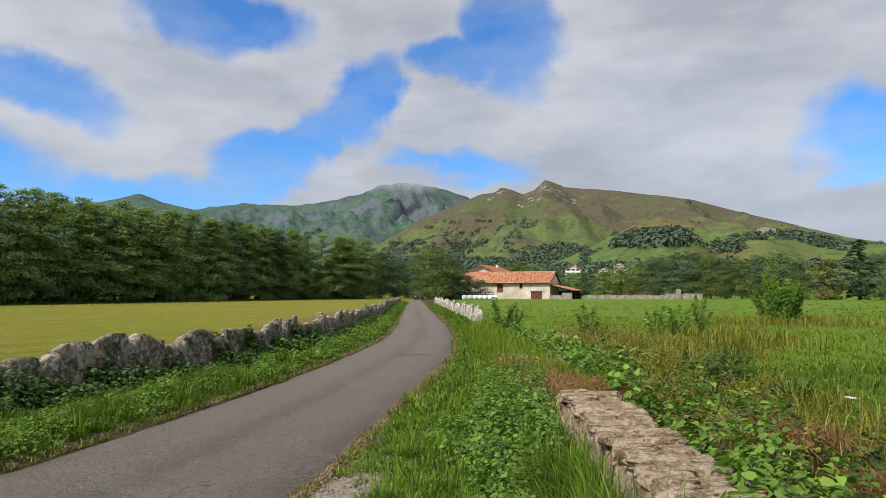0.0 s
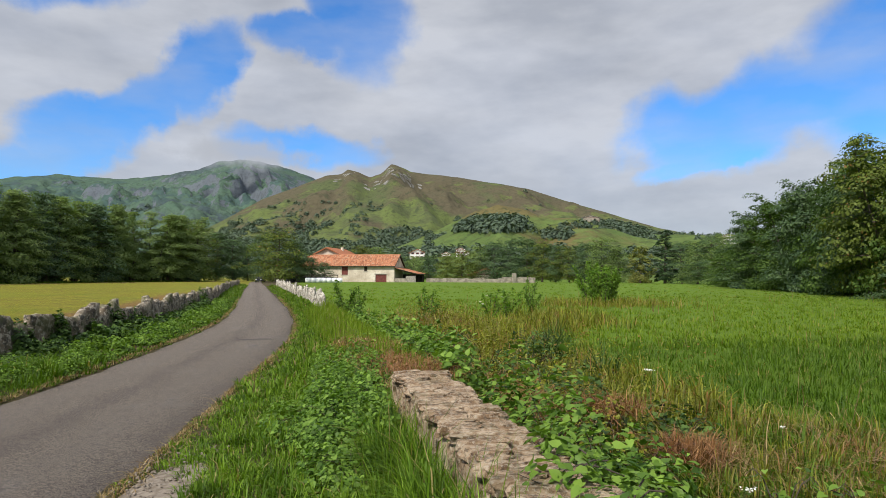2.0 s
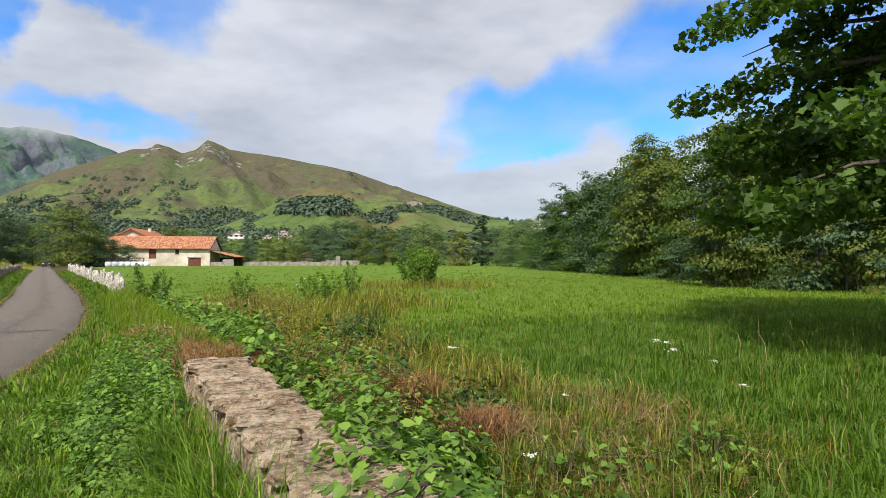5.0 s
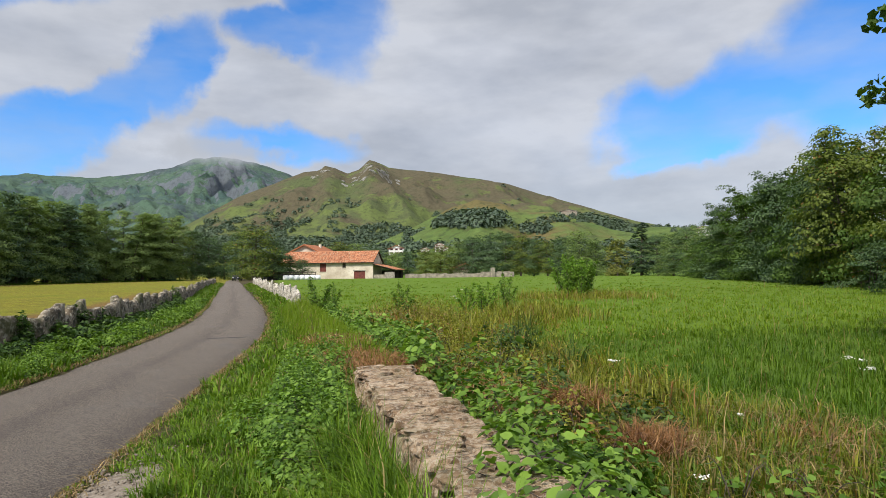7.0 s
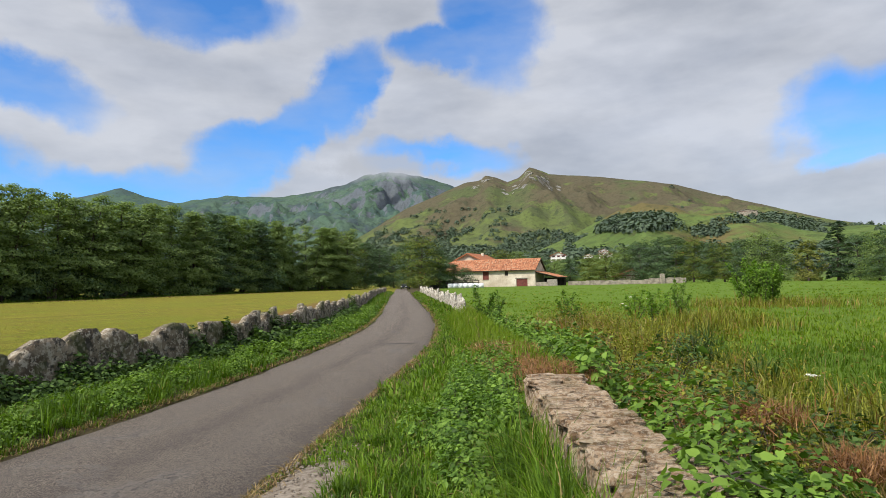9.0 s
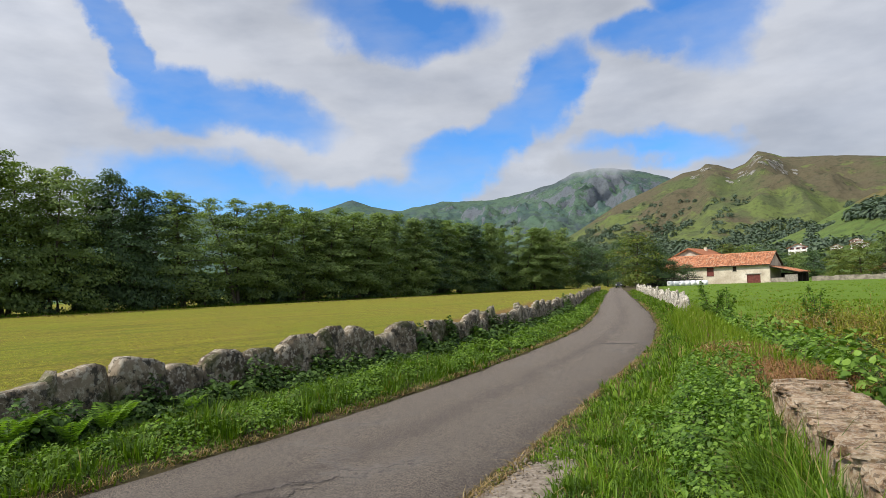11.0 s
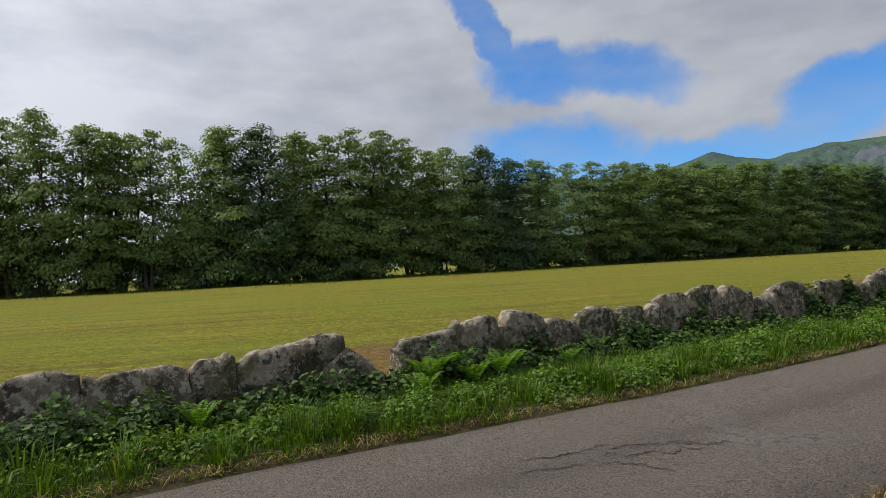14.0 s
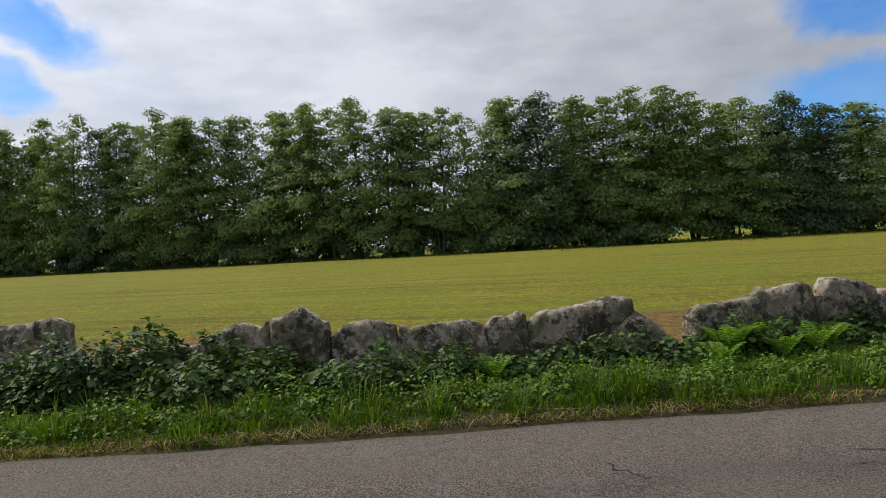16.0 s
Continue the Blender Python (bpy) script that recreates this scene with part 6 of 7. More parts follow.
# pale grit where the verge is worn, and water in the stream bed
x, y = np.meshgrid(np.linspace(-1, 1, 9), np.linspace(-1, 1, 13), indexing="ij")
gx, gy = -0.98 + 0.36 * x * (1 - 0.5 * y * y), 4.4 + 1.4 * y
gx = gx + 0.14 * (gy - 4.6) * 1.1
edge = np.sqrt(np.clip(x ** 2, 0, 1))
gx = gx + 0.12 * np.array([[noise.noise((a * 3, b * 3, 1.0)) for a, b in zip(p, q)] for p, q in zip(gx, gy)])
gv = np.stack([gx, gy, land(gx, gy) + 0.03 - 0.03 * np.maximum(edge, np.abs(y)) ** 3], -1).reshape(-1, 3)
i, j = np.meshgrid(np.arange(8), np.arange(12), indexing="ij")
gf = np.stack([i * 13 + j, (i + 1) * 13 + j, (i + 1) * 13 + j + 1, i * 13 + j + 1], -1).reshape(-1, 4)
thing("gravel_patch", "pale worn grit at the edge of the lane", "gravel", kind="structure", me=mesh_np("gravel_patch", gv, gf, GRAVEL, True))
pebble_at = np.stack([-1.06 + 0.2 * (gg.uniform(-1, 1, 420)), gg.uniform(3.2, 6.2, 420)], 1)
pebble_at[:, 0] += 0.155 * (pebble_at[:, 1] - 4.6) + gg.normal(0, 0.12, 420)
pv, pf = [], []
base = np.array([(0, 0, 1), (1, 0, 0), (0, 1, 0), (-1, 0, 0), (0, -1, 0), (0, 0, -1)], float)
tri = np.array([(0, 1, 2), (0, 2, 3), (0, 3, 4), (0, 4, 1), (5, 2, 1), (5, 3, 2), (5, 4, 3), (5, 1, 4)])
for k, (px, py) in enumerate(pebble_at):
    r = gg.uniform(0.006, 0.02)
    pv.append(base * r * gg.uniform(0.7, 1.3, (6, 1)) * np.array([1, 1, 0.6]) + np.array([px, py, float(land(px, py)) + 0.032]))
    pf.append(tri + 6 * k)
thing("pebbles", "small pale pebbles and grit at the edge of the lane", "pebbles", kind="stuff", me=mesh_np("pebbles", np.concatenate(pv), np.concatenate(pf), GRAVEL))


from mathutils.bvhtree import BVHTree


# cracks in the lane, with crumbled pale edges
def make_crack(a, b, wide, seed, label):
    g = np.random.default_rng(seed)
    n = 26
    t = np.linspace(0, 1, n)
    a, b = np.array(a), np.array(b)
    d = (b - a) / np.linalg.norm(b - a)
    side = np.array([-d[1], d[0]])
    off = np.cumsum(g.normal(0, 0.022, n))
    off = off - t * off[-1]
    mid = a + (b - a) * t[:, None] + side * off[:, None]
    for name, w, up, material in (("crumbled_edge", wide * 4, 0.003, GRIT), ("crack", wide, 0.006, CRACK)):
        half = w * 0.5 * np.sin(np.pi * np.clip(t, 0.02, 0.98)) ** 0.5 * g.uniform(0.25, 1.2, n)
        one, two = mid + side * half[:, None], mid - side * half[:, None] * g.uniform(0.4, 1.3, n)[:, None]
        p = np.concatenate([one, two])
        v = np.concatenate([p, np.array([road_height(q) for q in p])[:, None] + up], 1)
        i = np.arange(n - 1)
        me = mesh_np(name, v, np.stack([i + 1, i, i + n, i + n + 1], 1), material)
        if name == "crumbled_edge":
            root = thing("asphalt_crack", label, "crack", kind="structure", me=me)
        else:
            part("crack", me, root)


road_tree = BVHTree.FromPolygons([v.co.copy() for v in bpy.data.objects["road"].data.vertices], [tuple(p.vertices) for p in bpy.data.objects["road"].data.polygons])


def road_height(q):
    hit = road_tree.ray_cast(Vector((q[0], q[1], 5.0)), Vector((0, 0, -1)))
    return hit[0].z if hit[0] is not None else 0.0


for i, (a, b, w) in enumerate([((-3.5, 3.55), (-3.2, 4.3), 0.022), ((-3.2, 4.2), (-2.72, 4.9), 0.018), ((-3.08, 4.02), (-2.86, 4.4), 0.02), ((-2.86, 4.35), (-2.6, 4.7), 0.012), ((-1.3, 16.55), (-0.3, 16.75), 0.13), ((-3.3, 3.3), (-3.05, 3.75), 0.014), ((-3.95, 1.9), (-3.6, 2.1), 0.03), ((-3.0, 3.9), (-2.5, 4.05), 0.016), ((-2.9, 4.6), (-2.5, 4.95), 0.02)]):
    make_crack(a, b, w, 900 + i, "dark crack with crumbled edges in the asphalt lane")


# ---------------------------------------------------------------- buildings
def wall_bm(length, height, thick, openings=()):
    """A wall along x from 0, with its face at y = 0 and openings (x0, x1, z0, z1) cut through."""
    xs = sorted({0.0, length, *[v for o in openings for v in o[:2]]})
    zs = sorted({0.0, height, *[v for o in openings for v in o[2:]]})
    bm = bmesh.new()
    for x0, x1 in zip(xs, xs[1:]):
        for z0, z1 in zip(zs, zs[1:]):
            cx, cz = (x0 + x1) / 2, (z0 + z1) / 2
            if any(o[0] < cx < o[1] and o[2] < cz < o[3] for o in openings):
                continue
            bmesh.ops.create_cube(bm, size=1, matrix=Matrix.Translation((cx, thick / 2, cz)) @ Matrix.Diagonal((x1 - x0, thick, z1 - z0, 1)))
    bmesh.ops.remove_doubles(bm, verts=bm.verts[:], dist=1e-4)
    seen = {}
    for fc in bm.faces[:]:
        key = tuple(round(c, 3) for c in fc.calc_center_median())
        seen.setdefault(key, []).append(fc)
    bmesh.ops.delete(bm, geom=[fc for fs in seen.values() if len(fs) > 1 for fc in fs], context="FACES")
    return bm


def tiled_np(length, run, drop, pitch=0.3, course=0.55, gen=None):
    """One roof slope of half-round tiles: it starts at the ridge and falls by drop over run, along -y."""
    gen = gen or np.random.default_rng(5)
    vs, fs, n = [], [], 0
    slope = math.hypot(run, drop)
    rows = max(2, int(slope / course))
    d = np.array([0, -run / slope, -drop / slope])
    nrm = np.array([0, -drop / slope, run / slope])
    arc = [(-0.5, 0.0), (-0.25, 0.75), (0.25, 0.75), (0.5, 0.0)]
    for c in range(int(length / pitch)):
        for r in range(rows):
            a, b = slope * r / rows, slope * (r + 1) / rows + 0.06
            lift = gen.uniform(0, 0.03)
            pts = []
            for s, up in ((a, 0.0), (b, 0.03)):
                for u, h in arc:
                    pts.append(np.array([(c + 0.5 + u) * pitch, 0, 0]) + d * s + nrm * (h * 0.12 + up + lift))
            vs.extend(pts)
            for k in range(3):
                fs.append((n + k, n + k + 1, n + 4 + k + 1, n + 4 + k))
            n += 8
    return np.array(vs), np.array(fs)[:, ::-1]


def window_set(parent, x, z, w, h, shutter=None):
    win = part("window", mesh_bm("window", box_bm(w, 0.06, h, 0, (0, 0.16, 0)), GLASS), parent, m=Matrix.Translation((x, 0, z)))
    fr = bmesh.new()
    for sx, sz, px, pz in ((w, 0.07, 0, 0), (w, 0.07, 0, h - 0.07), (0.07, h - 0.14, -w / 2 + 0.035, 0.07), (0.07, h - 0.14, w / 2 - 0.035, 0.07), (0.05, h - 0.14, 0, 0.07)):
        bmesh.ops.create_cube(fr, size=1, matrix=Matrix.Translation((px, 0.11, pz + sz / 2)) @ Matrix.Diagonal((sx, 0.06, sz, 1)))
    part("frame", mesh_bm("frame", fr, DARK_RED if shutter else DARK_WOOD), win)
    if shutter:
        for s in (-1, 1):
            part("shutter", mesh_bm("shutter", box_bm(w * 0.5, 0.05, h, 0.01, (s * w * 0.78, -0.04, 0)), shutter), win)
    return win


def make_barn():
    L, H, W, RISE = 24.5, 4.5, 10.0, 2.7
    root = thing("barn", "long cream plastered barn with terracotta roof and open lean-to", "barn")
    # local x runs from the left end to the right corner, y away from the lane
    holes = [(4.3, 5.3, 3.0, 4.3), (10.2, 11.9, 2.0, 4.5 - 0.1), (16.3, 17.2, 3.0, 4.3), (19.4, 22.4, 0.0, 2.1)]
    front = wall_bm(L, H, 0.45, holes)
    part("wall", mesh_bm("wall", front, PLASTER), root, "cream plaster front wall with stained patches")
    back = wall_bm(L, H, 0.45)
    part("wall", mesh_bm("wall", back, PLASTER), root, m=Matrix.Translation((0, W - 0.45, 0)))
    gable = [(0.45, 0), (W - 0.45, 0), (W - 0.45, H), (W / 2, H + RISE - 0.1), (0.45, H)]
    for x in (0.0, L - 0.45):
        part("gable", mesh_bm("gable", prism_bm(gable, 0, 0.45), PLASTER), root, m=Matrix.Translation((x + 0.45, 0, 0)) @ Matrix.Rotation(radians(90), 4, "Z"))
    for i, (a, b, c, d) in enumerate(holes):
        if i == 3:
            door = part("door", mesh_bm("door", box_bm(b - a, 0.08, d - c, 0, ((a + b) / 2, 0.2, c)), DARK_RED), root, "oxblood red double door")
            part("lintel", mesh_bm("lintel", box_bm(b - a + 0.5, 0.1, 0.22, 0.02, ((a + b) / 2, -0.04, d)), GREY_WOOD), root)
            part("batten", mesh_bm("batten", box_bm(0.09, 0.05, d - c - 0.1, 0.01, ((a + b) / 2, 0.13, c + 0.02)), DARK_WOOD), door)
        else:
            sh = part("hatch", mesh_bm("hatch", box_bm(b - a, 0.07, d - c, 0, ((a + b) / 2, 0.22, c)), DARK_RED if i == 1 else DARK_WOOD), root, "dark red plank hatch" if i == 1 else "dark window opening")
            part("sill", mesh_bm("sill", box_bm(b - a + 0.2, 0.12, 0.1, 0.01, ((a + b) / 2, -0.05, c - 0.1)), GREY_WOOD), sh)
    over = 0.7
    run, fall = W / 2 + over, RISE * (W / 2 + over) / (W / 2)
    deck = [(-over, H + RISE - fall), (W / 2, H + RISE), (W + over, H + RISE - fall), (W + over, H + RISE - fall + 0.14), (W / 2, H + RISE + 0.14), (-over, H + RISE - fall + 0.14)]
    roof = part("roof", mesh_bm("roof", prism_bm(deck, 0, L + 0.8), DARK_WOOD), root, m=Matrix.Translation((L + 0.4, 0, 0)) @ Matrix.Rotation(radians(90), 4, "Z"))
    tv, tf = tiled_np(L + 0.8, run, fall)
    part("front_tiles", mesh_np("front_tiles", tv + np.array([-0.4, W / 2, H + RISE + 0.15]), tf, TILES), root, "faded orange terracotta roof tiles")
    tv2 = tv * np.array([1, -1, 1])
    part("back_tiles", mesh_np("back_tiles", tv2 + np.array([-0.4, W / 2, H + RISE + 0.15]), tf[:, ::-1], TILES), root)
    part("ridge_cap", mesh_np("ridge_cap", *tube_np([(x, W / 2, H + RISE + 0.16) for x in np.linspace(-0.4, L + 0.4, 20)], np.full(20, 0.14), 7), TILES, True), root)
    # lean-to on the right gable
    lt, hl = 5.8, 3.6
    for y in (0.6, 5.0, 9.2):
        part("post", mesh_bm("post", box_bm(0.22, 0.22, 2.1, 0.02, (L + lt - 0.4, y, 0)), DARK_WOOD), root)
        beam = prism_bm([(0, 0), (0, 0.22), (lt, 0.22 - 1.55), (lt, -1.55)], -0.08, 0.08)
        part("rafter", mesh_bm("rafter", beam, DARK_WOOD), root, m=Matrix.Translation((L, y, hl - 0.1)))
    lean = prism_bm([(0, 0), (0, 0.12), (lt + 0.4, 0.12 - 1.6), (lt + 0.4, -1.6)], -0.2, W)
    part("lean_to_roof", mesh_bm("lean_to_roof", lean, DARK_WOOD), root, m=Matrix.Translation((L, 0, hl + 0.14)))
    lv, lf = tiled_np(W + 0.2, lt + 0.4, 1.6)
    lv = np.stack([-lv[:, 1], lv[:, 0], lv[:, 2]], 1)
    part("lean_to_tiles", mesh_np("lean_to_tiles", lv + np.array([L, -0.2, hl + 0.28]), lf, TILES), root)
    part("side_wall", mesh_bm("side_wall", box_bm(2.6, 0.3, 1.75, 0.02, (L + lt - 1.5, 0.35, 0)), GREY_WOOD), root, "silvered board wall of the lean-to")
    part("low_wall", mesh_bm("low_wall", box_bm(3.2, 0.3, 1.1, 0.02, (L + 1.7, 0.3, 0)), CONCRETE), root)
    part("back_wall", mesh_bm("back_wall", box_bm(lt, 0.2, 2.2, 0.02, (L + lt / 2, W - 0.3, 0)), DARK_WOOD), root)
    a = radians(-24)
    corner = Vector((27.3, 162.6, 0))
    root.matrix_basis = Matrix.Translation(corner - Vector((math.cos(a) * L, math.sin(a) * L, 0.0))) @ Matrix.Rotation(a, 4, "Z")
    return root


make_barn()


def make_house(label, x, y, z, turn, L, W, H, rise, wall_mat=None, roof_mat=None, floors=2, scale=1.0, name="house"):
    """A pitched house whose gable looks along local -y."""
    root = thing(name, label, "house", "houses of the valley")
    wall_mat, roof_mat = wall_mat or WHITEWASH, roof_mat or TILES
    body = prism_bm([(0, -4), (L, -4), (L, H), (L / 2, H + rise), (0, H)], 0, W)
    part("wall", mesh_bm("wall", body, wall_mat), root)
    o = 0.8
    f = rise * (L / 2 + o) / (L / 2)
    deck = prism_bm([(-o, H + rise - f), (L / 2, H + rise), (L + o, H + rise - f), (L + o, H + rise - f + 0.3), (L / 2, H + rise + 0.3), (-o, H + rise - f + 0.3)], -0.8, W + 0.8)
    roof = part("roof", mesh_bm("roof", deck, roof_mat), root)
    part("chimney", mesh_bm("chimney", box_bm(0.7, 0.7, 1.8, 0.03, (L * 0.62, W * 0.6, H + rise * 0.5)), wall_mat), roof)
    for k in range(floors):
        for i in range(3):
            window_set(root, L * (0.2 + 0.3 * i), 0.9 + 2.7 * k, 1.0, 1.3, DARK_RED).location.y = -0.14
    part("timber", mesh_bm("timber", box_bm(L - 0.4, 0.12, 0.25, 0.02, (L / 2, -0.08, H - 0.1)), DARK_RED), root)
    root.matrix_basis = Matrix.LocRotScale((x, y, z), Euler((0, 0, radians(turn))), (scale,) * 3)
    return root


# the farmhouse behind the barn
fx, fy = polar(2.1, 186)
make_house("farmhouse with a tiled roof and dark red timbering behind the barn", fx, fy, 0, -24, 10, 16, 7.2, 2.4, PLASTER, name="farmhouse")
hx, hy = polar(16.7, 200)
make_house("low cream house with a tiled roof behind the field wall", hx, hy, -1.2, -6, 8, 7, 3.6, 1.6, PLASTER, floors=1)
# the field wall by the farm, its gate pillar and rubble
def make_field_wall():
    root = thing("field_wall", "long low weathered masonry wall at the far end of the meadow", "stone wall")
    a, b = Vector((*polar(12.4, 168), 0)), Vector((*polar(22.2, 171), 0))
    n = 26
    for i in range(n):
        p, q = a.lerp(b, i / n), a.lerp(b, (i + 1) / n)
        w = (q - p).length
        h = 1.15 + random.uniform(-0.1, 0.1) + (0.35 if i > 17 else 0)
        part("wall_section", mesh_bm("wall_section", box_bm(w * 1.0, 0.45, h + 0.3, 0.04), CONCRETE), root, m=Matrix.Translation((p + q) / 2 + Vector((0, 0, -0.3))) @ Matrix.Rotation(math.atan2(q.y - p.y, q.x - p.x), 4, "Z"))
    c = a.lerp(b, 0.8)
    part("pillar", mesh_bm("pillar", box_bm(1.1, 0.7, 2.6, 0.08, (c.x, c.y - 0.4, 0)), CONCRETE), root, "squat concrete pillar")
    return root


make_field_wall()


def make_bale(x, y):
    bm = bmesh.new()
    bmesh.ops.create_cone(bm, cap_ends=True, segments=20, radius1=0.62, radius2=0.62, depth=1.25)
    bmesh.ops.bevel(bm, geom=[e for e in bm.edges if abs(e.verts[0].co.z - e.verts[1].co.z) < 1e-4], offset=0.13, segments=3, affect="EDGES")
    for v in bm.verts:
        v.co *= 1 + 0.03 * noise.noise(v.co * 3)
    bmesh.ops.rotate(bm, verts=bm.verts[:], matrix=Matrix.Rotation(radians(90), 3, "Y"))
    ob = thing("silage_bale", "round bale wrapped in glossy white film", "bale", "row of wrapped bales", me=mesh_bm("silage_bale", bm, WRAP_WHITE, True))
    ob.matrix_basis = Matrix.Translation((x, y, 0.6))
    return ob


bale = make_bale(*polar(1.9, 150))
for i in range(1, 7):
    copy_thing(bale, Matrix.Translation((*polar(1.9 + i * 0.46, 150 + 0.2 * i), 0.6)) @ Matrix.Rotation(0.1 * (i % 3), 4, "X"))
clamp = thing("silage_heap", "long heap under black plastic sheeting", "silage heap")
bm = bmesh.new()
rows = []
for i in range(22):
    t = i / 21
    x = 13.0 * (t - 0.5)
    h = 1.5 * min(1, 6 * t, 6 * (1 - t)) ** 0.5 * (1 + 0.06 * math.sin(i * 1.7))
    rows.append([bm.verts.new((x, 2.6 * u, h * max(0.0, 1 - abs(u) ** 2.2) - 0.05)) for u in np.linspace(-1, 1, 11)])
for a, b in zip(rows, rows[1:]):
    for k in range(10):
        bm.faces.new((a[k], b[k], b[k + 1], a[k + 1]))
part("sheeting", mesh_bm("sheeting", bm, WRAP_BLACK, True), clamp)
clamp.matrix_basis = Matrix.Translation((*polar(2.1, 155), 0)) @ Matrix.Rotation(radians(-4), 4, "Z")
rail = thing("pole_fence", "dark rail fence with several posts in front of the trees", "fence")
for i in range(9):
    part("post", mesh_bm("post", box_bm(0.12, 0.12, 2.0, 0.02, (-6 + 1.5 * i, 0, 0)), DARK_WOOD), rail)
for z in (1.3, 1.75):
    part("rail", mesh_bm("rail", box_bm(12.4, 0.06, 0.14, 0.01, (0, -0.1, z)), DARK_WOOD), rail)
rail.matrix_basis = Matrix.Translation((*polar(2.2, 152.2), 0))


def make_car(x, y, turn):
    root = thing("car", "dark hatchback parked at the end of the lane", "car")
    side = [(-2.0, 0.35), (-1.95, 0.75), (-1.3, 0.92), (-0.75, 1.42), (0.7, 1.46), (1.55, 1.0), (2.0, 0.9), (2.05, 0.4)]
    bm = prism_bm(side, -0.82, 0.82)
    bmesh.ops.bevel(bm, geom=bm.edges[:], offset=0.07, segments=2, affect="EDGES")
    part("body", mesh_bm("body", bm, CAR_PAINT, False), root)
    for s in (-1, 1):
        part("side_window", mesh_bm("side_window", prism_bm([(-1.05, 0.98), (-0.68, 1.34), (0.62, 1.37), (1.2, 1.02)], s * 0.83 - 0.01, s * 0.83 + 0.01), GLASS), root)
    wind = prism_bm([(-1.3, 0.98), (-0.82, 1.4), (-0.8, 1.4), (-1.27, 0.97)], -0.66, 0.66)
    part("windscreen", mesh_bm("windscreen", wind, GLASS), root, m=Matrix.Translation((-0.03, 0, 0.02)))
    for cx in (-1.25, 1.25):
        for s in (-1, 1):
            t = bmesh.new()
            bmesh.ops.create_cone(t, cap_ends=True, segments=18, radius1=0.32, radius2=0.32, depth=0.2, matrix=Matrix.Translation((cx, s * 0.76, 0.32)) @ Matrix.Rotation(radians(90), 4, "X"))
            part("wheel", mesh_bm("wheel", t, RUBBER), root)
    for s in (-1, 1):
        part("headlight", mesh_bm("headlight", box_bm(0.1, 0.36, 0.14, 0.03, (-1.96, s * 0.58, 0.66)), WRAP_WHITE), root)
    root.matrix_basis = Matrix.Translation((x, y, 0.03)) @ Matrix.Rotation(radians(turn), 4, "Z")
    return root


make_car(*polar(-2.15, 158), 80)


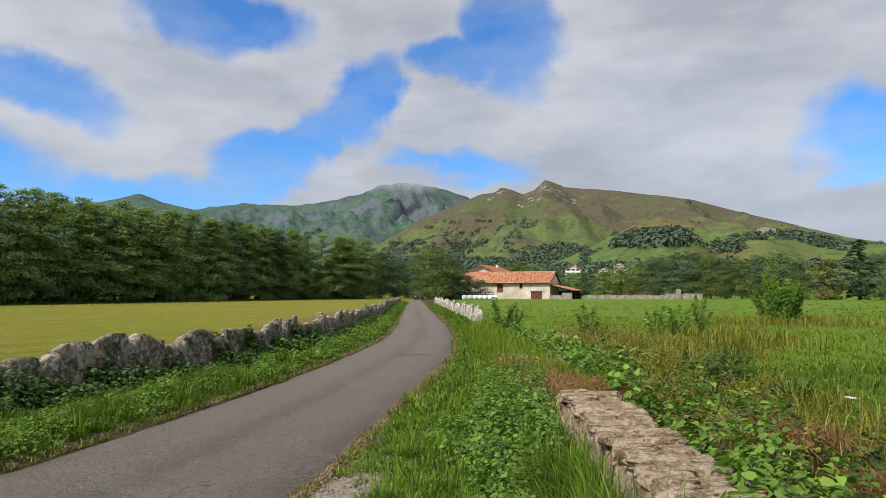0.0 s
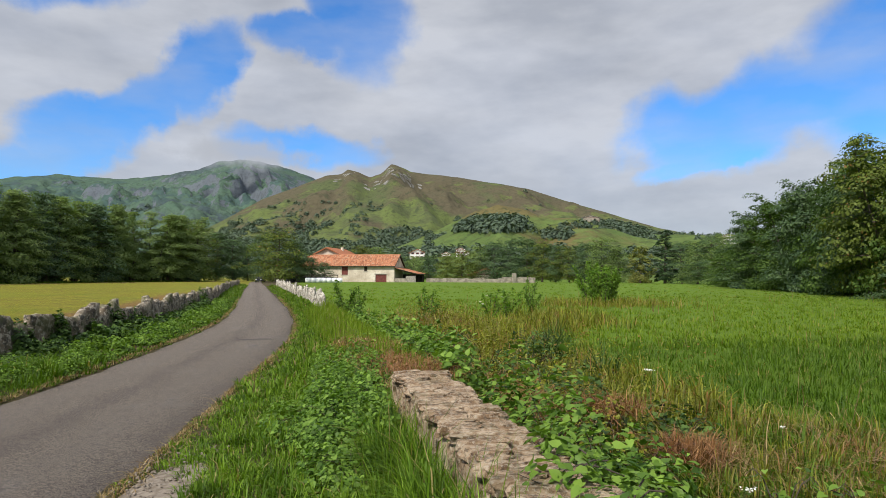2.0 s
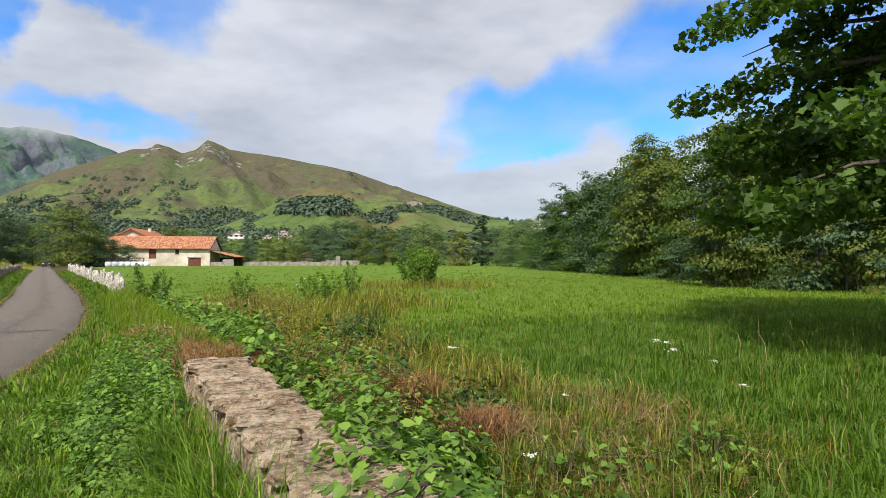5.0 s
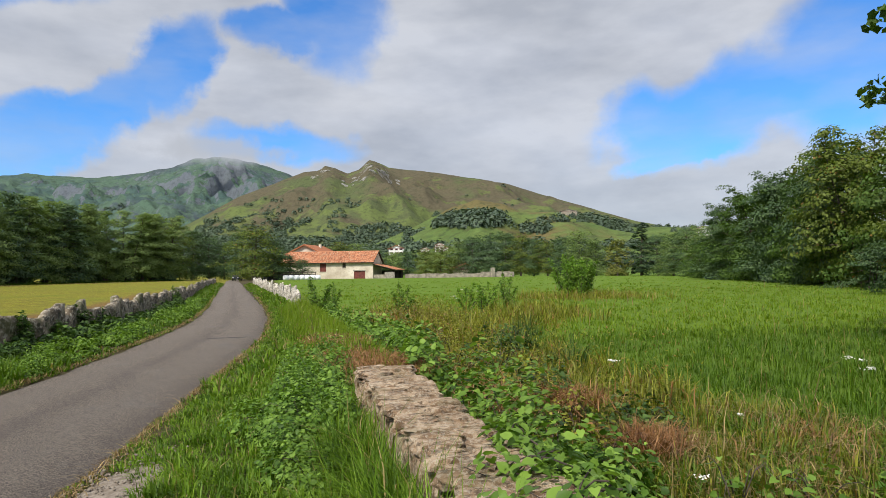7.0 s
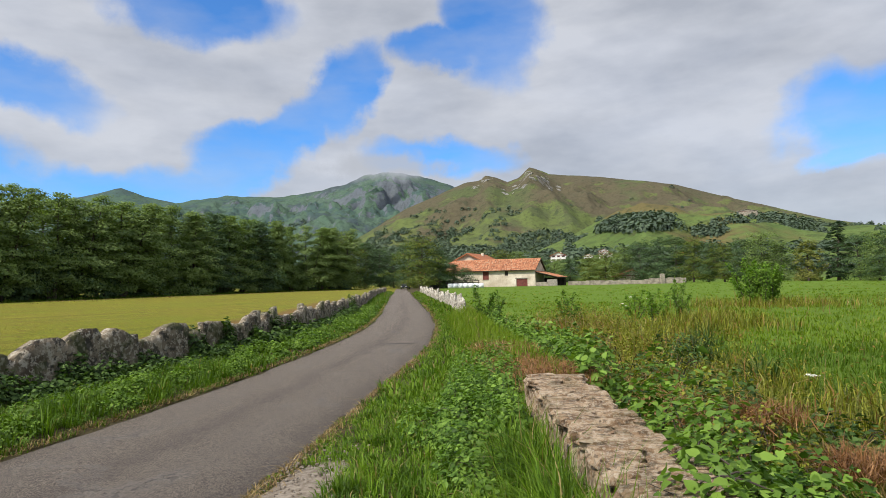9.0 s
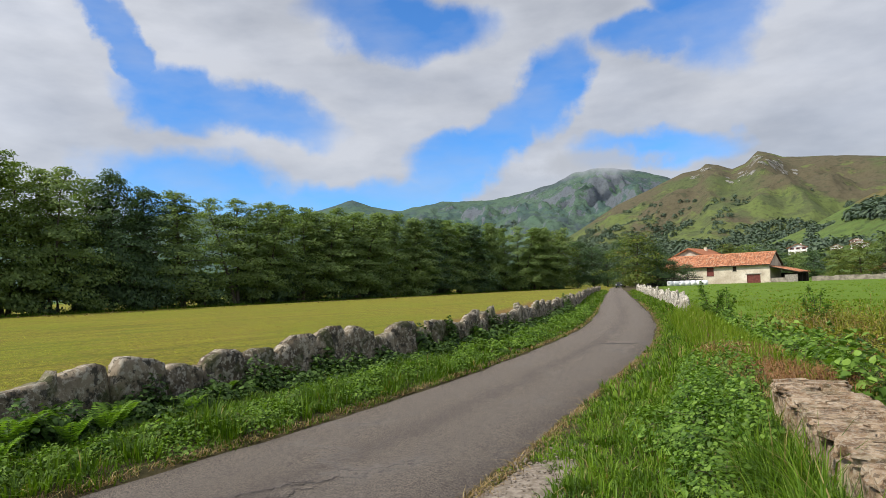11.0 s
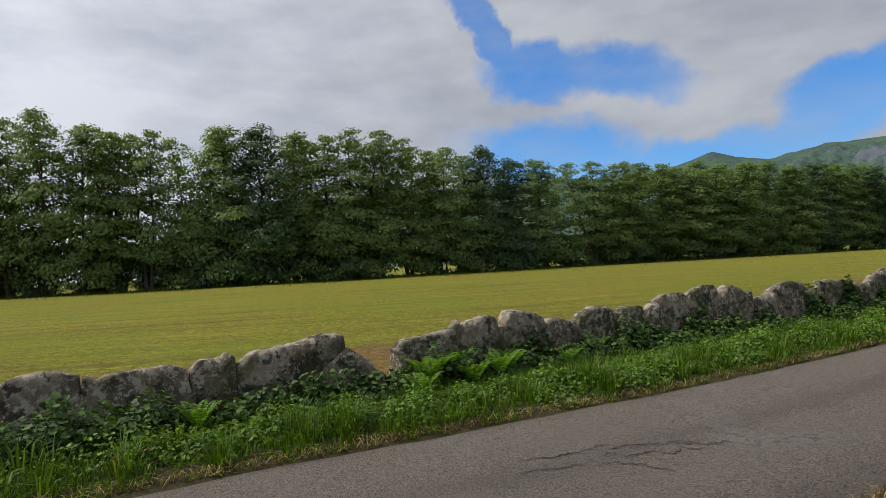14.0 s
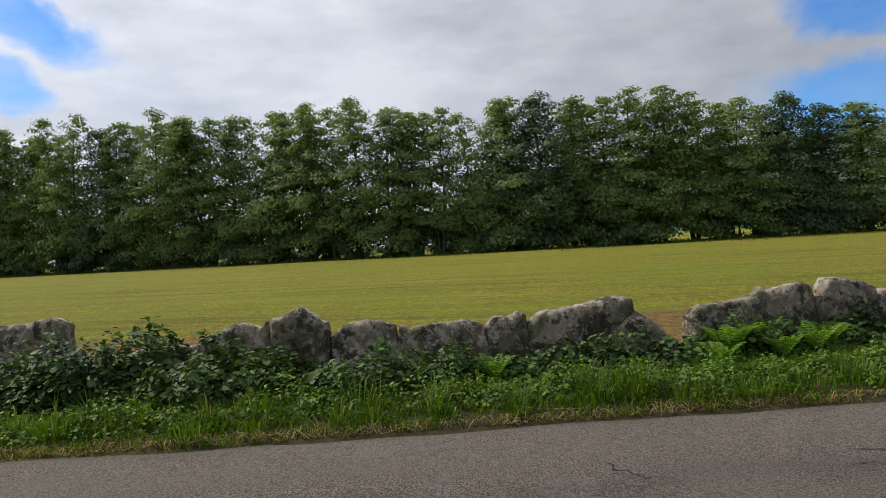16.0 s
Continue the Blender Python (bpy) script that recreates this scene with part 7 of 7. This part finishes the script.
# ---------------------------------------------------------------- woods on the slopes
def hillside_woods():
    g = np.random.default_rng(77)
    hills = {}
    for ob in bpy.data.objects:
        if ob.name in ("mountain_main", "foothill", "mountain_back"):
            hills[ob.name] = BVHTree.FromPolygons([v.co.copy() for v in ob.data.vertices], [tuple(p.vertices) for p in ob.data.polygons])
    spots = []

    def slope_at(b, el):
        """Where the foothill, seen from the lane at bearing b, reaches the height el."""
        for d in range(340, 1080, 5):
            x, y = polar(b, d)
            hit = hills["foothill"].ray_cast(Vector((x, y, 2000)), Vector((0, 0, -1)))
            if hit[0] is not None and math.degrees(math.atan2(hit[0].z - 1.6, d)) > el:
                return x, y, hit[0].z, d
        return (*polar(b, 700), 700 * math.tan(radians(el)), 700)

    homes = []
    for b, el, wide, lab in ((10.9, 1.55, 1.4, "white rural house with red shutters on the wooded slope"), (13.8, 1.75, 0.75, "small white house among hillside trees"), (15.1, 2.15, 0.8, "white house with a tiled roof higher on the slope"), (15.1, 1.75, 1.15, "white house on the hillside above the wood"), (37.6, 2.8, 1.2, "white house with a red roof seen above distant trees")):
        x, y, z, d = slope_at(b, el)
        size = wide * d * math.tan(radians(1)) / 11
        make_house(lab, x, y, z - 0.5, -b - 6, 11, 9, 4.6, 2.4, scale=size)
        homes.append((b + wide / 2, wide / 2 + 0.35, d))
    x, y, z, d = slope_at(26.3, 5.0)
    make_house("low stone farmstead on the crest of the pasture", x, y, z - 0.5, -26, 24, 9, 3.5, 3.0, CONCRETE, GREY_WOOD, floors=0)

    def sow(hill, n, b0, b1, d0, d1, e0, e1, thick, clump, size):
        for _ in range(n):
            b, d = g.uniform(b0, b1), g.uniform(d0, d1)
            if any(abs(b - hb) < hw and d < hd + 4 for hb, hw, hd in homes):
                continue
            x, y = polar(b, d)
            hit = hills[hill].ray_cast(Vector((x, y, 2000)), Vector((0, 0, -1)))
            if hit[0] is None:
                continue
            z = hit[0].z
            e = math.degrees(math.atan2(z - 1.6, d))
            if not e0 < e < e1 or noise.noise((x * clump, y * clump, 4.2)) < thick:
                continue
            spots.append((x, y, z, size * g.uniform(0.7, 1.35)))

    sow("mountain_main", 3600, -14, 14, 1010, 1650, 0.2, 4.6, -0.2, 0.006, 14)
    sow("mountain_main", 2600, -14, 14, 1010, 1400, 0.2, 3.0, -0.6, 0.006, 14)
    sow("mountain_main", 900, -4, 14, 1100, 1700, 3.6, 6.6, 0.16, 0.012, 10)
    sow("mountain_main", 60, 14, 26, 1500, 1900, 5.0, 8.4, 0.3, 0.02, 10)
    sow("mountain_back", 700, -22, 3, 1750, 2500, 0.5, 5.6, 0.05, 0.004, 16)
    sow("foothill", 5600, 4, 48, 345, 950, 0.1, 2.3, -0.14, 0.010, 9)
    sow("foothill", 1900, 15.2, 21.2, 500, 1075, 4.0, 5.15, -0.2, 0.008, 10)
    sow("foothill", 500, 12.5, 16.5, 450, 1000, 2.4, 3.6, 0.05, 0.012, 9)
    sow("foothill", 1300, 20, 33, 600, 1060, 2.6, 4.8, 0.1, 0.014, 11)
    sow("foothill", 260, 33, 44, 900, 1100, 2.2, 5.0, -0.3, 0.01, 9)
    k = 44
    n = len(spots)
    s = np.array(spots)
    ball = unit(g.normal(size=(n * k, 3))) * g.uniform(0.5, 1, n * k)[:, None] ** 0.4
    ball[:, 2] = np.abs(ball[:, 2]) * 1.25 - 0.15
    r = np.repeat(s[:, 3], k)[:, None] * 0.5
    lump = 1 + 0.25 * np.sin(ball[:, :1] * 5 + np.repeat(s[:, :1], k, 0)) * np.cos(ball[:, 1:2] * 4)
    c = np.repeat(s[:, :3], k, 0) + ball * r * lump
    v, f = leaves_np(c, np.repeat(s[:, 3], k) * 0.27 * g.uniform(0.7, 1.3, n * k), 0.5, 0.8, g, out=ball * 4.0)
    thing("hillside_woods", "dark green woods and hedgerow trees on the mountain slopes, their colour paled for haze", "woods", kind="stuff", me=mesh_np("hillside_woods", v, f, LEAF_FAR))


hillside_woods()


# ---------------------------------------------------------------- rock outcrops on the crest
crest_tree = BVHTree.FromPolygons([v.co.copy() for v in bpy.data.objects["mountain_main"].data.vertices], [tuple(p.vertices) for p in bpy.data.objects["mountain_main"].data.polygons])


def make_outcrop(b, el, size, seed, squash=0.3):
    """A ledge of rock half sunk into the slope at bearing b, where the slope reaches the height el."""
    for d in range(1200, 2000, 4):
        x, y = polar(b, d)
        hit = crest_tree.ray_cast(Vector((x, y, 2000)), Vector((0, 0, -1)))
        if hit[0] is not None and math.degrees(math.atan2(hit[0].z - 1.6, d)) > el:
            break
    else:
        return
    bm = bmesh.new()
    bmesh.ops.create_icosphere(bm, subdivisions=3, radius=1)
    for v in bm.verts:
        p = v.co.copy()
        k = 1 + 0.5 * noise.fractal(p * 1.7 + Vector((seed, 0, 0)), 1.0, 2.0, 4) + 0.2 * noise.noise(p * 6 + Vector((0, seed, 0)))
        wide = 1.5 - 0.7 * p.z
        v.co = Vector((p.x * size * wide * k, p.y * size * wide * 0.7 * k, p.z * size * squash * k))
    ob = thing("rock_outcrop", "pale grey limestone outcrop on the mountain crest", "rock", "outcrops on the crest", me=mesh_bm("rock_outcrop", bm, CRAG))
    ob.matrix_basis = Matrix.LocRotScale((x, y, hit[0].z - size * 0.08), Vector((0, 0, 1)).rotation_difference(hit[1] if hit[1].z > 0 else -hit[1]), None)


rock_rng = random.Random(12)
for i, (b, el, wide, high, n) in enumerate([(5.4, 9.1, 0.5, 0.25, 9), (4.3, 8.6, 0.3, 0.2, 4), (9.3, 9.5, 0.4, 0.35, 9), (10.3, 9.0, 0.8, 0.4, 12), (8.2, 8.4, 0.9, 0.4, 10), (7.2, 8.0, 0.6, 0.4, 5), (11.5, 8.2, 0.8, 0.5, 5)]):
    for j in range(n):
        make_outcrop(b + rock_rng.uniform(-wide, wide), el + rock_rng.uniform(-high, high * 0.6), rock_rng.uniform(2, 6.5), 700 + 10 * i + j, rock_rng.uniform(0.25, 0.5))


# the cloud that rests on the far summit
def make_summit_cloud():
    k = Mat("summit cloud")
    local = k.node("ShaderNodeTexCoord").outputs["Object"]
    m = k.node("ShaderNodeMapping", Vector=local)
    m.inputs["Scale"].default_value = (1 / 330, 0.0001, 1 / 78)
    far = k.node("ShaderNodeVectorMath", Vector=m.outputs[0])
    far.operation = "LENGTH"
    soft = k.noise(0.011, 6.0, 0.55, local)
    a = k.step(k.math("ADD", far.outputs["Value"], k.math("MULTIPLY", k.math("SUBTRACT", soft, 0.5), 1.3)), 1.0, 0.25, 0.0, 0.85)
    # daylight on the cloud is put in as a grey emission; no lamp lights it
    glow = k.node("ShaderNodeEmission", Color=(0.5, 0.53, 0.59, 1), Strength=1.0)
    clear = k.node("ShaderNodeBsdfTransparent")
    mixer = k.node("ShaderNodeMixShader", Fac=a)
    k.nt.links.new(clear.outputs[0], mixer.inputs[1])
    k.nt.links.new(glow.outputs[0], mixer.inputs[2])
    k.nt.links.new(mixer.outputs[0], k.out.inputs[0])
    v = np.array([(x, 30 * math.sin(x / 200), z) for x in np.linspace(-430, 430, 9) for z in (-110, 0, 110)])
    f = np.array([(i * 3 + j, (i + 1) * 3 + j, (i + 1) * 3 + j + 1, i * 3 + j + 1) for i in range(8) for j in range(2)])
    ob = thing("backdrop_cloud", "grey cloud resting on the far rocky summit", "cloud", kind="structure", me=mesh_np("backdrop_cloud", v, f, k.m))
    d = 2480
    x, y = polar(-3.4, d)
    ob.matrix_basis = Matrix.Translation((x, y, d * math.tan(radians(10.5)))) @ Matrix.Rotation(radians(3.4), 4, "Z")


make_summit_cloud()
